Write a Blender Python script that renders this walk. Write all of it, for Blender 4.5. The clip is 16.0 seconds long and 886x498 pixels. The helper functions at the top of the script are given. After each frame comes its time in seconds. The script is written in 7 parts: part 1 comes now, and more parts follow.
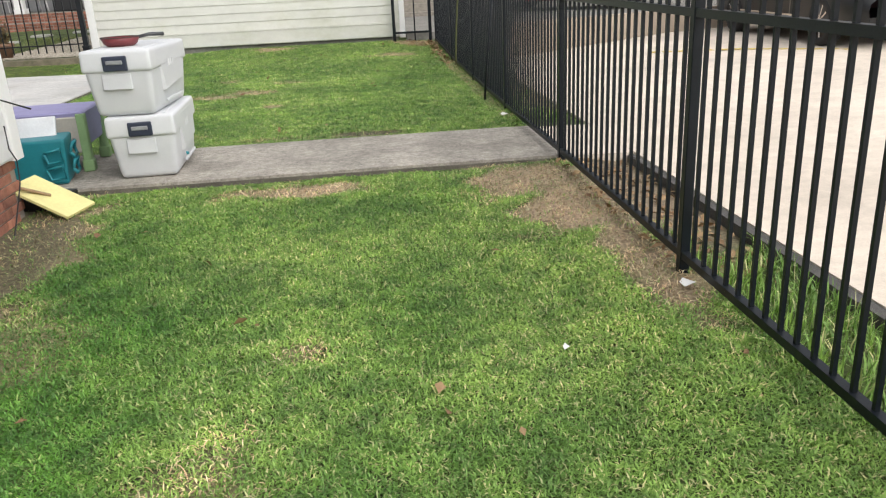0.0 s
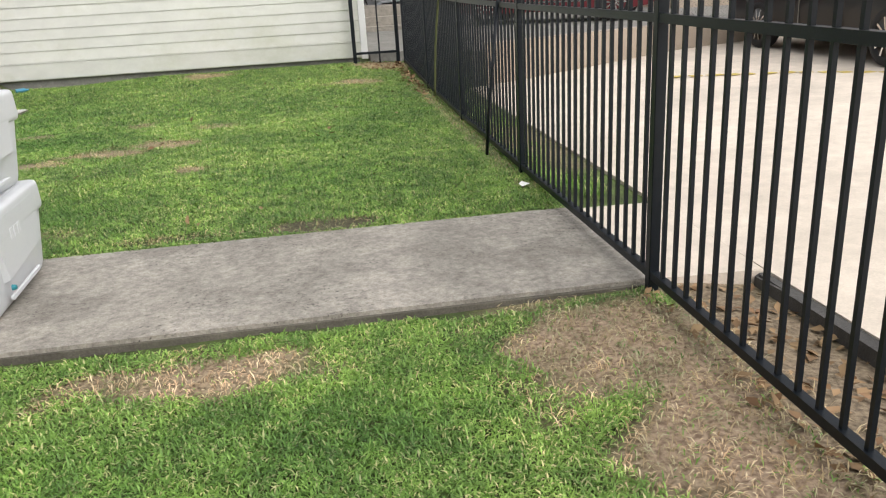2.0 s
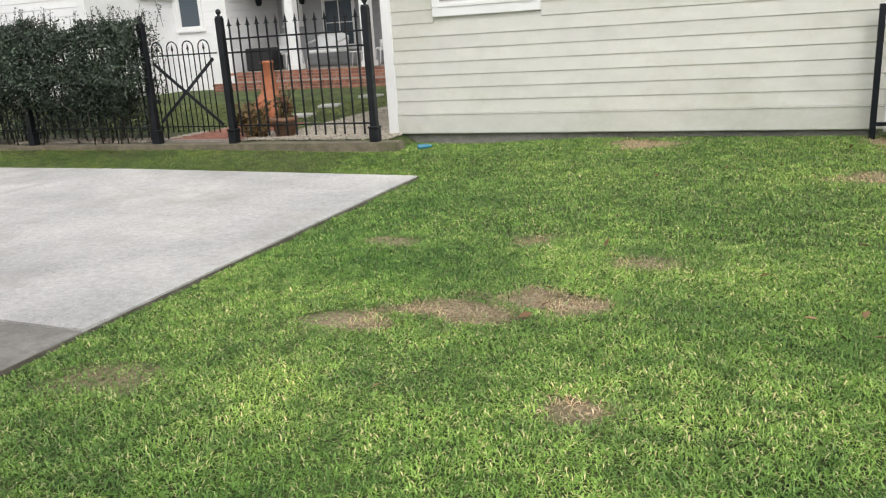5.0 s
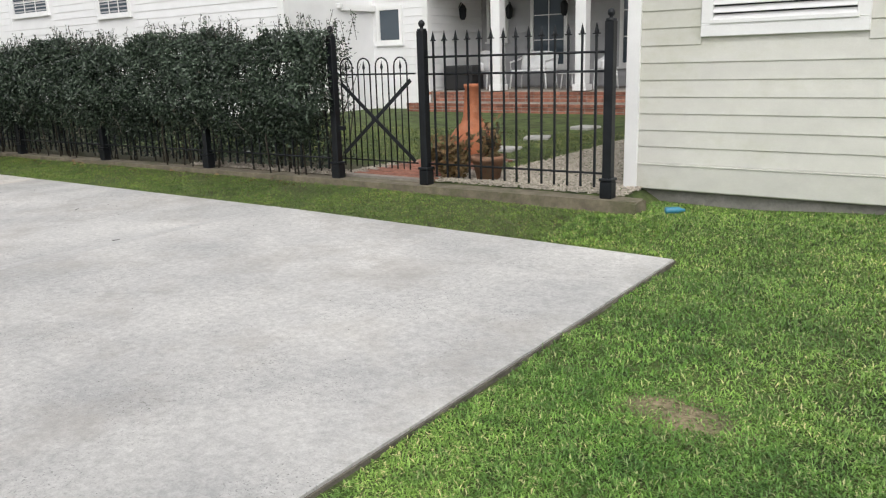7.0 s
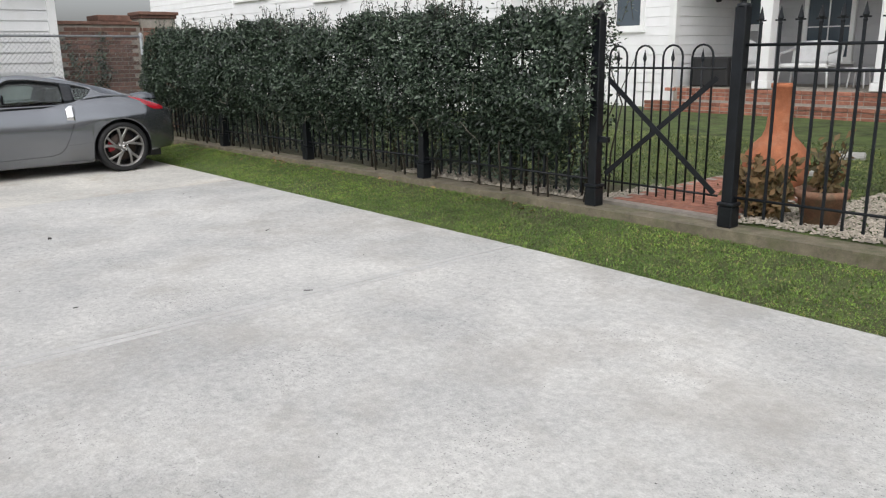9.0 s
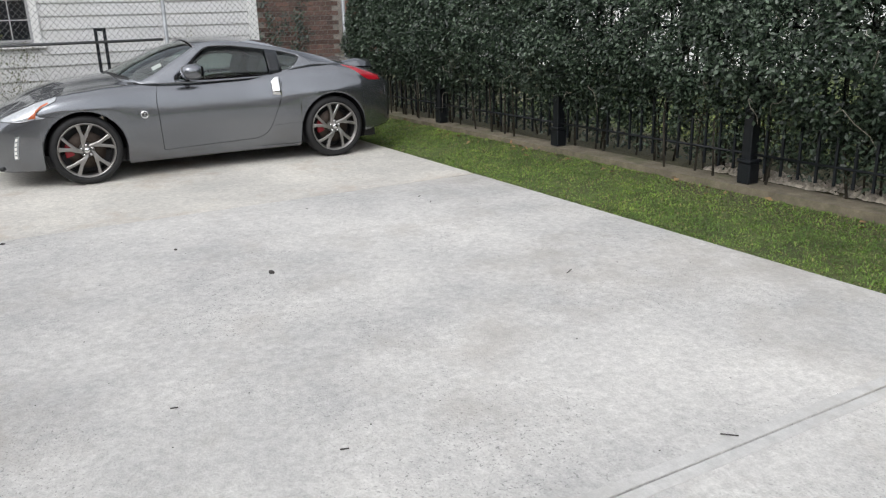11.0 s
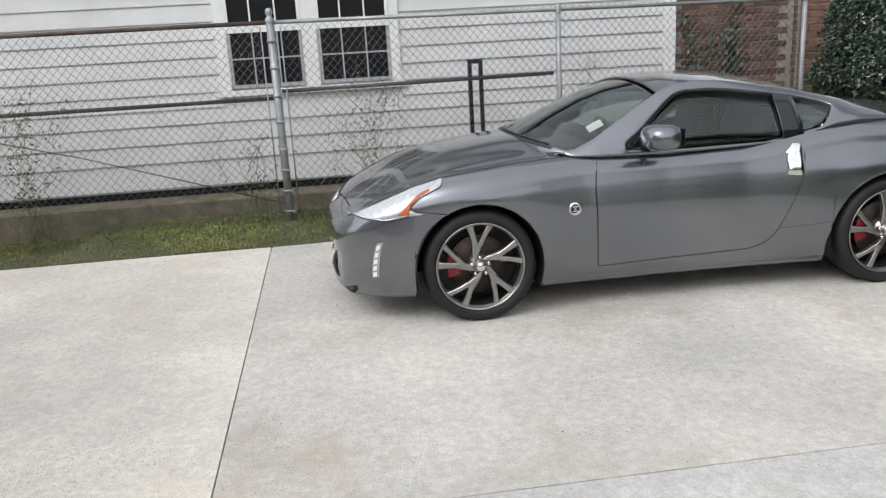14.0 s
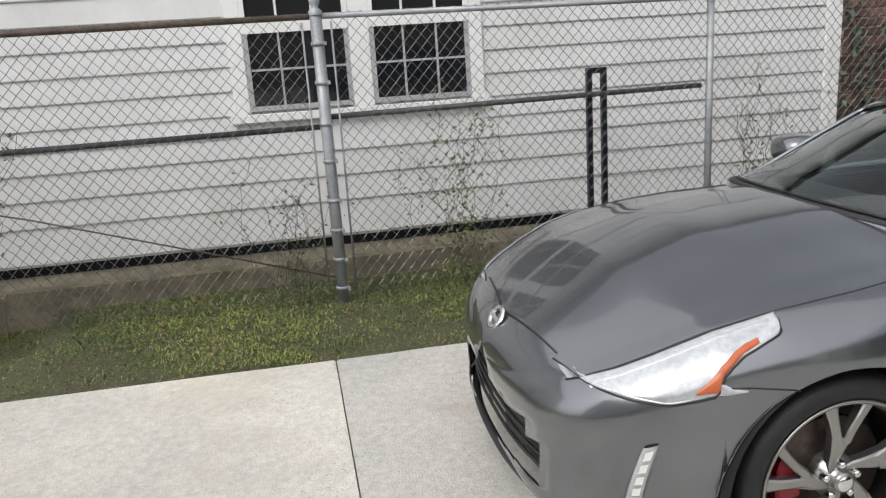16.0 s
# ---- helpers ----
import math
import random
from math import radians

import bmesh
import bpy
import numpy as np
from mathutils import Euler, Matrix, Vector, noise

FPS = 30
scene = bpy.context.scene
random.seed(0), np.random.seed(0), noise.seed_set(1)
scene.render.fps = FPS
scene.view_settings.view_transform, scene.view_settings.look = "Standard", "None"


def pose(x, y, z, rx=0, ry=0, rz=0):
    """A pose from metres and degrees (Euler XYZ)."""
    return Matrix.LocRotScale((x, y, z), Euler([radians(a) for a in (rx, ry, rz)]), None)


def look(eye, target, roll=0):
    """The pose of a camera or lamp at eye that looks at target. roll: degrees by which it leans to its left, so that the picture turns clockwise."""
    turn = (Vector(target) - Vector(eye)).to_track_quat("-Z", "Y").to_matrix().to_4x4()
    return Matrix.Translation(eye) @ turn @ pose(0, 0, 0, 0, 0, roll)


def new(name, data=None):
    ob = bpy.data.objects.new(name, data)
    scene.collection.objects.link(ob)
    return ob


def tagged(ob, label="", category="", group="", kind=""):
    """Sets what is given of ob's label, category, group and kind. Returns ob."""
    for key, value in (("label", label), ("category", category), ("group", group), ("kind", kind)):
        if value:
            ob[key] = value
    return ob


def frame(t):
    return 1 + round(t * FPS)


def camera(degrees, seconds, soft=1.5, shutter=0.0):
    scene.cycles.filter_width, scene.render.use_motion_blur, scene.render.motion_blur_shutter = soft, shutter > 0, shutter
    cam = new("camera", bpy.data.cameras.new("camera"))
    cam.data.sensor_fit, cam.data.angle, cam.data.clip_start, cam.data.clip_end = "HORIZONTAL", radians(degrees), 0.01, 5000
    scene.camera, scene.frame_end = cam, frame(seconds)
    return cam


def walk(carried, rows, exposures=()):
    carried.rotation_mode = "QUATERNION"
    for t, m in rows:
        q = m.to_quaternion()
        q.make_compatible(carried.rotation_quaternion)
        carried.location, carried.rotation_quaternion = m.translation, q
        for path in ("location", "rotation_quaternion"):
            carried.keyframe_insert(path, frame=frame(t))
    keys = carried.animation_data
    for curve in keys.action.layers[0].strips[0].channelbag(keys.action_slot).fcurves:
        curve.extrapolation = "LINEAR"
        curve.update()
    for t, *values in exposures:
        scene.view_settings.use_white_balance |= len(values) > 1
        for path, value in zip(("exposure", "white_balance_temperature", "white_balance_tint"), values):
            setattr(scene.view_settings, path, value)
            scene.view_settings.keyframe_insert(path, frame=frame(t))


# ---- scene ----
cam = camera(59.5, 16.0, soft=1.2)
METRES, EYE, TILT, LEAN, TURN = 20.84, 1.563, 0.0, 0.0, -5.2
ROWS = [
    (0.0, 0.0, 0.0, 0.0, -0.95, -19.52, 2.69),
    (0.5, -0.0018, 0.0323, -0.0004, -2.81, -18.9, 4.17),
    (1.0, -0.0067, 0.0668, -0.0001, -4.45, -17.94, 4.06),
    (1.5, -0.0061, 0.0987, -0.0001, -5.3, -17.98, 3.82),
    (2.0, -0.0084, 0.131, -0.0003, -4.08, -19.04, 3.13),
    (2.5, -0.0079, 0.1619, 0.0001, -2.06, -18.0, 3.26),
    (3.0, -0.0101, 0.1909, 0.0004, 3.24, -17.27, 1.91),
    (3.5, -0.0146, 0.2211, 0.0009, 6.01, -17.1, 2.68),
    (4.0, -0.0211, 0.2525, 0.0021, 9.7, -16.97, 2.15),
    (4.5, -0.0353, 0.2809, 0.0044, 17.44, -16.53, 2.74),
    (5.0, -0.0479, 0.3086, 0.0073, 27.08, -15.51, 3.39),
    (7.5, -0.1542, 0.4144, 0.0115, 41.2, -13.86, 1.42),
    (8.0, -0.1775, 0.4309, 0.0122, 42.43, -14.47, 0.92),
    (8.5, -0.2067, 0.4414, 0.0114, 48.34, -14.6, 0.91),
    (9.0, -0.2369, 0.4515, 0.0112, 54.93, -14.19, 0.86),
    (9.5, -0.2685, 0.4562, 0.0126, 61.18, -13.89, 0.75),
    (12.0, -0.4273, 0.4546, 0.0128, 69.24, -18.82, 2.66),
    (12.5, -0.4593, 0.4543, 0.0133, 74.17, -18.46, 2.69),
    (13.0, -0.4894, 0.4468, 0.014, 79.27, -17.76, 2.89),
    (13.5, -0.5209, 0.4428, 0.015, 83.85, -16.66, 3.01),
    (14.0, -0.5497, 0.4323, 0.0156, 87.36, -14.68, 3.22),
    (14.5, -0.5798, 0.4253, 0.0166, 89.22, -13.49, 3.16),
    (15.0, -0.6098, 0.4115, 0.0167, 89.83, -13.03, 3.23),
    (15.5, -0.6364, 0.4011, 0.0175, 89.33, -13.33, 3.38),
    (16.0, -0.6646, 0.388, 0.0181, 84.68, -14.5, 3.69),
]
walk(cam, [(t, pose(0, 0, EYE, TILT, LEAN, TURN) @ pose(METRES * x, METRES * y, METRES * z, 90 + pitch, roll, yaw)) for t, x, y, z, yaw, pitch, roll in ROWS],
     exposures=[(0.0, 0.43, 6500, 10), (2.0, 0.40, 6500, 10), (4.0, 0.35, 6500, 10), (5.0, 0.27, 6480, 10), (7.5, 0.2, 6420, 10), (9.5, 0.24, 6320, 10), (12.0, 0.26, 6300, 10), (14.5, 0.27, 6300, 10), (16.0, 0.3, 6460, 10)])

# ---- light ----
SKY = bpy.data.worlds.new("overcast_sky")
scene.world = SKY
SKY.use_nodes = True
_n = SKY.node_tree.nodes
_sky = _n.new("ShaderNodeTexSky")
_sky.sky_type = "NISHITA"
_sky.sun_disc = False
_sky.sun_elevation, _sky.sun_rotation = radians(47), radians(143)
_sky.air_density, _sky.dust_density, _sky.ozone_density = 1.0, 4.0, 1.0
_hsv = _n.new("ShaderNodeHueSaturation")
_hsv.inputs["Saturation"].default_value = 0.22
SKY.node_tree.links.new(_sky.outputs[0], _hsv.inputs["Color"])
SKY.node_tree.links.new(_hsv.outputs[0], _n["Background"].inputs[0])
_n["Background"].inputs[1].default_value = 0.15
sun = new("sun", bpy.data.lights.new("sun", "SUN"))
sun.data.energy, sun.data.angle, sun.data.color = 1.5, radians(145), (1.0, 0.975, 0.945)
sun.matrix_world = look((0, 0, 0), (-0.36, 0.5, -0.79)) @ Matrix.Identity(4)
sun.location = (0, 0, 30)


# ---- materials ----
def material(name, color, rough=0.6, metal=0.0, var=0.15, scale=6.0, fine=60.0, bump=0.1, tint=None, stain=0.0, stain_scale=1.2,
             stain_color=(0.1, 0.1, 0.08), spec=0.5, coat=0.0, objvar=0.0, islandvar=0.0, stretch=(1, 1, 1), detail=6, mottle=0.0, mottle_scale=9.0, speck=0.0, speck_scale=70.0):
    """A weathered surface: colour broken up at two scales, stains with a shape of their own, fine relief."""
    m = bpy.data.materials.new(name)
    m.use_nodes = True
    nt = m.node_tree
    N, L = nt.nodes, nt.links
    b = N["Principled BSDF"]
    b.inputs["Roughness"].default_value, b.inputs["Metallic"].default_value = rough, metal
    b.inputs["Specular IOR Level"].default_value = spec
    b.inputs["Coat Weight"].default_value, b.inputs["Coat Roughness"].default_value = coat, 0.05
    geo = N.new("ShaderNodeNewGeometry")
    mp = N.new("ShaderNodeMapping")
    mp.inputs["Scale"].default_value = stretch
    L.new(geo.outputs["Position"], mp.inputs["Vector"])

    def noise_at(sc, det=detail, rgh=0.6):
        t = N.new("ShaderNodeTexNoise")
        t.inputs["Scale"].default_value, t.inputs["Detail"].default_value, t.inputs["Roughness"].default_value = sc, det, rgh
        L.new(mp.outputs[0], t.inputs["Vector"])
        return t.outputs["Fac"]

    def mix(kind, fac, a, c):
        x = N.new("ShaderNodeMix")
        x.data_type, x.blend_type = "RGBA", kind
        for sock, val in ((x.inputs[0], fac), (x.inputs[6], a), (x.inputs[7], c)):
            if isinstance(val, (int, float)):
                sock.default_value = val
            elif isinstance(val, tuple):
                sock.default_value = (*val, 1) if len(val) == 3 else val
            else:
                L.new(val, sock)
        return x.outputs[2]

    def ramp(src, a, c):
        r = N.new("ShaderNodeMapRange")
        r.inputs[1].default_value, r.inputs[2].default_value = a, c
        L.new(src, r.inputs[0])
        return r.outputs[0]

    big, small = noise_at(scale), noise_at(fine, 3)
    dark = tuple(c * (1 - 1.6 * var) for c in color)
    lite = tuple(min(1, c * (1 + 1.2 * var)) for c in (tint or color))
    col = mix("MIX", ramp(big, 0.3, 0.7), dark, lite)
    col = mix("MULTIPLY", min(1, var * 2.5), col, mix("MIX", ramp(small, 0.3, 0.7), (0.55, 0.55, 0.55), (1.15, 1.15, 1.15)))
    if mottle:
        mid = noise_at(mottle_scale, 9, 0.75)
        col = mix("MULTIPLY", 1.0, col, mix("MIX", ramp(mid, 0.34, 0.66), (1 - mottle,) * 3, (1 + 0.7 * mottle,) * 3))
    if speck:
        pit = ramp(noise_at(speck_scale, 2, 0.5), 0.60, 0.70)
        part_of = ramp(noise_at(1.7, 3), 0.42, 0.62)
        f = N.new("ShaderNodeMath")
        f.operation = "MULTIPLY"
        L.new(pit, f.inputs[0])
        L.new(part_of, f.inputs[1])
        col = mix("MULTIPLY", f.outputs[0], col, (1 - speck,) * 3)
    if stain:
        st = ramp(noise_at(stain_scale, 8, 0.7), 0.5, 0.72)
        f = N.new("ShaderNodeMath")
        f.operation = "MULTIPLY"
        f.inputs[1].default_value = stain
        L.new(st, f.inputs[0])
        col = mix("MIX", f.outputs[0], col, stain_color)
    for amount, node, out in ((objvar, "ShaderNodeObjectInfo", "Random"), (islandvar, "ShaderNodeNewGeometry", "Random Per Island")):
        if amount:
            o = N.new(node)
            col = mix("MULTIPLY", 1.0, col, mix("MIX", o.outputs[out], (1 - amount,) * 3, (1 + amount,) * 3))
    L.new(col, b.inputs["Base Color"])
    if bump:
        bp = N.new("ShaderNodeBump")
        bp.inputs["Strength"].default_value, bp.inputs["Distance"].default_value = bump, 0.01
        L.new(small, bp.inputs["Height"])
        L.new(bp.outputs[0], b.inputs["Normal"])
    m["shade"] = 1
    return m


def plain(name, color, rough=0.5, metal=0.0, **kw):
    return material(name, color, rough, metal, var=0.06, bump=0.03, **kw)


def glass_like(name, color, rough=0.02, clear=0.0):
    m = bpy.data.materials.new(name)
    m.use_nodes = True
    b = m.node_tree.nodes["Principled BSDF"]
    b.inputs["Base Color"].default_value = (*color, 1)
    b.inputs["Roughness"].default_value = rough
    b.inputs["IOR"].default_value = 1.5
    b.inputs["Transmission Weight"].default_value = clear
    return m


def glow(name, color, strength):
    m = bpy.data.materials.new(name)
    m.use_nodes = True
    b = m.node_tree.nodes["Principled BSDF"]
    b.inputs["Emission Color"].default_value = (*color, 1)
    b.inputs["Emission Strength"].default_value = strength
    return m


M_SIDING_A = material("mildewed_siding", (0.64, 0.635, 0.585), 0.55, var=0.05, scale=1.5, fine=90, bump=0.12, mottle=0.05, mottle_scale=4, stain=0.8, stain_scale=0.75, stain_color=(0.42, 0.42, 0.32), stretch=(1, 1, 1.6), objvar=0.03)
M_SIDING_B = material("white_siding", (0.69, 0.69, 0.69), 0.5, var=0.04, scale=2.0, fine=90, bump=0.08, mottle=0.04, mottle_scale=5, stain=0.35, stain_scale=1.3, stain_color=(0.44, 0.44, 0.38), stretch=(1, 1, 1.0), objvar=0.02)
M_SIDING_C = material("clean_white_siding", (0.80, 0.80, 0.80), 0.5, var=0.03, scale=2.0, fine=70, bump=0.05, objvar=0.02)
M_TRIM = material("white_trim_paint", (0.80, 0.80, 0.79), 0.45, var=0.03, scale=3, fine=80, bump=0.05)
M_CONC = material("pale_concrete", (0.518, 0.515, 0.502), 0.85, tint=(0.545, 0.533, 0.508), speck=0.5, speck_scale=75, var=0.12, scale=1.1, fine=90, bump=0.5, stain=0.8, stain_scale=1.0, stain_color=(0.34, 0.318, 0.285), detail=14, mottle=0.22, mottle_scale=22)
M_CONC_WARM = material("warm_stained_concrete", (0.68, 0.66, 0.60), 0.85, tint=(0.69, 0.655, 0.58), speck=0.4, speck_scale=75, var=0.12, scale=1.1, fine=130, bump=0.5, stain=0.6, stain_scale=0.9, stain_color=(0.52, 0.44, 0.35), detail=14, mottle=0.18, mottle_scale=24)
M_CONC_BAY = material("beige_stained_concrete", (0.565, 0.551, 0.513), 0.85, tint=(0.575, 0.553, 0.503), speck=0.4, speck_scale=75, var=0.12, scale=1.1, fine=110, bump=0.5, stain=1.0, stain_scale=0.9, stain_color=(0.385, 0.315, 0.24), detail=14, mottle=0.2, mottle_scale=22)
M_MARGIN = material("smooth_trowelled_concrete", (0.505, 0.50, 0.485), 0.75, var=0.08, scale=1.5, fine=120, bump=0.15, stain=0.9, stain_scale=1.4, stain_color=(0.36, 0.34, 0.31), detail=12, mottle=0.16, mottle_scale=16)
M_EDGE = material("damp_concrete_edge", (0.15, 0.135, 0.11), 0.95, var=0.25, scale=5, fine=110, bump=0.4, stain=0.7, stain_scale=3, stain_color=(0.08, 0.085, 0.05))
M_CONC_WALK = material("grey_path_concrete", (0.42, 0.385, 0.335), 0.9, speck=0.8, speck_scale=55, var=0.2, scale=2.2, fine=110, bump=0.8, stain=1.0, stain_scale=0.85, stain_color=(0.15, 0.135, 0.115), detail=12, mottle=0.38, mottle_scale=24)
M_CONC_OLD = material("dark_old_concrete", (0.25, 0.24, 0.22), 0.9, mottle=0.25, mottle_scale=14, var=0.14, scale=2.0, fine=150, bump=0.35, stain=0.6, stain_scale=1.5, stain_color=(0.14, 0.135, 0.12), detail=10)
M_CURB = material("mossy_curb_concrete", (0.20, 0.172, 0.122), 0.92, var=0.2, scale=5, fine=120, bump=0.4, stain=0.95, stain_scale=3.0, stain_color=(0.085, 0.095, 0.04), mottle=0.25, mottle_scale=9)
M_LOT = material("lot_concrete", (0.70, 0.61, 0.51), 0.88, mottle=0.12, mottle_scale=6, var=0.10, scale=0.8, fine=90, bump=0.2, stain=0.5, stain_scale=0.5, stain_color=(0.36, 0.32, 0.26))
M_KERB = material("dirty_kerb_concrete", (0.09, 0.085, 0.08), 0.95, var=0.25, scale=4, fine=100, bump=0.4)
M_JOINT = plain("joint_filler", (0.20, 0.185, 0.16), 0.95)
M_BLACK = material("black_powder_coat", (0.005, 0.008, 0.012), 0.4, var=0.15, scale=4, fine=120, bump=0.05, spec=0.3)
M_IRON = material("weathered_black_iron", (0.008, 0.010, 0.013), 0.45, var=0.3, scale=6, fine=90, bump=0.1, spec=0.35)
M_GALV = material("galvanised_steel", (0.33, 0.345, 0.36), 0.45, 0.35, var=0.15, scale=7, fine=90, bump=0.06)
M_WIRE = material("galvanised_wire", (0.15, 0.153, 0.157), 0.45, 0.7, var=0.2, scale=8, fine=60, bump=0.0)
M_BRICK = material("red_brick", (0.30, 0.12, 0.08), 0.9, var=0.18, scale=12, fine=140, bump=0.3, objvar=0.3, tint=(0.34, 0.15, 0.10))
M_BRICK_OLD = material("old_brown_brick", (0.17, 0.09, 0.065), 0.9, var=0.22, scale=10, fine=140, bump=0.4, objvar=0.4, stain=0.5, stain_scale=2, stain_color=(0.07, 0.06, 0.05))
M_MORTAR = material("mortar", (0.32, 0.29, 0.25), 0.95, var=0.15, scale=10, fine=140, bump=0.3)
M_ROOF = material("grey_shingles", (0.11, 0.11, 0.11), 0.9, var=0.2, scale=5, fine=40, bump=0.4)
M_PANE = glass_like("window_glass", (0.012, 0.014, 0.017), 0.03)
# blue-grey base colour holds both curtain tone and a painted-in reflection
M_PANE_PALE = glass_like("curtain_and_reflection_glass", (0.07, 0.09, 0.11), 0.06)
M_BROWNWALL = material("brown_grey_paint", (0.17, 0.15, 0.13), 0.7, var=0.08, scale=2, bump=0.05)
M_GREYWALL = material("grey_porch_paint", (0.40, 0.40, 0.41), 0.6, var=0.05, scale=2, bump=0.05)
M_PEBBLE = material("pale_pebbles", (0.43, 0.385, 0.315), 0.8, var=0.12, scale=20, fine=90, bump=0.2, islandvar=0.35)


# ---- mesh helpers ----
def build(name, verts, faces, mat, parent=None, label="", smooth=False):
    me = bpy.data.meshes.new(name)
    me.from_pydata([tuple(v) for v in verts], [], [tuple(f) for f in faces])
    me.update()
    if mat is not None:
        me.materials.append(mat)
    if smooth:
        me.polygons.foreach_set("use_smooth", [True] * len(me.polygons))
    ob = new(name, me)
    ob.parent = parent
    if label:
        ob["label"] = label
    return ob


def part(name, bm, mat, parent=None, label="", smooth=False):
    me = bpy.data.meshes.new(name)
    bmesh.ops.recalc_face_normals(bm, faces=bm.faces)
    bm.to_mesh(me)
    bm.free()
    me.materials.append(mat)
    if smooth:
        me.polygons.foreach_set("use_smooth", [True] * len(me.polygons))
    ob = new(name, me)
    ob.parent = parent
    if label:
        ob["label"] = label
    return ob


def empty(name, at=(0, 0, 0), rz=0, **tags):
    e = new(name)
    e.matrix_world = pose(*at, 0, 0, rz)
    return tagged(e, **tags)


def box_bm(x0, x1, y0, y1, z0, z1, bevel=0.0, bm=None, seg=1):
    bm = bm or bmesh.new()
    vs = [bm.verts.new(p) for p in ((x0, y0, z0), (x1, y0, z0), (x1, y1, z0), (x0, y1, z0), (x0, y0, z1), (x1, y0, z1), (x1, y1, z1), (x0, y1, z1))]
    fs = [bm.faces.new([vs[i] for i in f]) for f in ((3, 2, 1, 0), (4, 5, 6, 7), (0, 1, 5, 4), (1, 2, 6, 5), (2, 3, 7, 6), (3, 0, 4, 7))]
    if bevel:
        es = list({e for f in fs for e in f.edges})
        bmesh.ops.bevel(bm, geom=es, offset=bevel, segments=seg, affect="EDGES", profile=0.5)
    return bm


def box(name, x0, x1, y0, y1, z0, z1, mat, parent=None, bevel=0.0, label="", seg=1):
    return part(name, box_bm(x0, x1, y0, y1, z0, z1, bevel, seg=seg), mat, parent, label)


def tube_data(pts, r, n=6, closed=False, cap=True, base=0):
    """Vertices and faces of a tube through pts; r may be a list."""
    pts = [Vector(p) for p in pts]
    V, F = [], []
    m = len(pts)
    up = Vector((0.13, 0.21, 0.97)).normalized()
    for i, p in enumerate(pts):
        a, c = pts[i - 1] if (i or closed) else p, pts[(i + 1) % m] if (i < m - 1 or closed) else p
        d = (c - a).normalized()
        u = d.cross(up)
        if u.length < 0.05:
            u = d.cross(Vector((1, 0, 0)))
        u.normalize()
        w = d.cross(u)
        rr = r[i] if isinstance(r, (list, tuple)) else r
        for k in range(n):
            t = 2 * math.pi * k / n
            V.append(p + rr * (math.cos(t) * u + math.sin(t) * w))
    for i in range(m if closed else m - 1):
        j = (i + 1) % m
        for k in range(n):
            l = (k + 1) % n
            F.append((base + i * n + k, base + i * n + l, base + j * n + l, base + j * n + k))
    if cap and not closed:
        F.append(tuple(base + k for k in range(n))[::-1])
        F.append(tuple(base + (m - 1) * n + k for k in range(n)))
    return V, F


def tubes(name, runs, mat, parent=None, n=6, label="", smooth=True):
    V, F = [], []
    for pts, r in runs:
        v, f = tube_data(pts, r, n, base=len(V))
        V += v
        F += f
    return build(name, V, F, mat, parent, label, smooth)


def lathe(name, profile, mat, parent=None, n=24, label="", axis="z", smooth=True):
    V, F = [], []
    for r, z in profile:
        for k in range(n):
            t = 2 * math.pi * k / n
            a, c = r * math.cos(t), r * math.sin(t)
            V.append((a, c, z) if axis == "z" else ((z, a, c) if axis == "x" else (a, z, c)))
    for i in range(len(profile) - 1):
        for k in range(n):
            l = (k + 1) % n
            F.append((i * n + k, i * n + l, (i + 1) * n + l, (i + 1) * n + k))
    return build(name, V, F, mat, parent, label, smooth)


def share(src, name, parent, m):
    """One more object on the same mesh."""
    ob = new(name, src.data)
    ob.parent = parent
    ob.matrix_basis = m
    return ob


def lerp_table(table):
    xs, ys = [a for a, _ in table], [c for _, c in table]
    return lambda v: float(np.interp(v, xs, ys))


def smoothstep(a, c, v):
    t = np.clip((v - a) / (c - a), 0, 1)
    return t * t * (3 - 2 * t)


def siding(parent, a, c, z0, z1, step, face, mat, name="board", holes=(), along="x", proud=0.017, rows=None):
    """Lap boards between a and c along one axis; face = (fixed coordinate, sign of the outside)."""
    at, sgn = face
    rows = rows or [z0 + step * k for k in range(int((z1 - z0 - 0.01) / step) + 1)] + [z1]
    for z, top in zip(rows, rows[1:]):
        cuts = [(a, c)]
        for h0, h1, hz0, hz1 in holes:
            if hz0 < top - 0.02 and hz1 > z + 0.02:
                cuts = [q for s, e in cuts for q in ((s, min(e, h0)), (max(s, h1), e)) if q[1] - q[0] > 0.02]
        for s, e in cuts:
            prof = ((at + sgn * proud, z), (at + sgn * (proud - 0.004), z - 0.006), (at, z - 0.006), (at, top + 0.01), (at + sgn * 0.004, top + 0.01))
            V = [((q, u, w) if along == "x" else (u, q, w)) for q in (s, e) for u, w in prof]
            k = len(prof)
            F = [(i, (i + 1) % k, k + (i + 1) % k, k + i) for i in range(k)] + [tuple(range(k))[::-1], tuple(range(k, 2 * k))]
            bm = bmesh.new()
            vs = [bm.verts.new(v) for v in V]
            for f in F:
                bm.faces.new([vs[i] for i in f])
            part(name, bm, mat, parent)


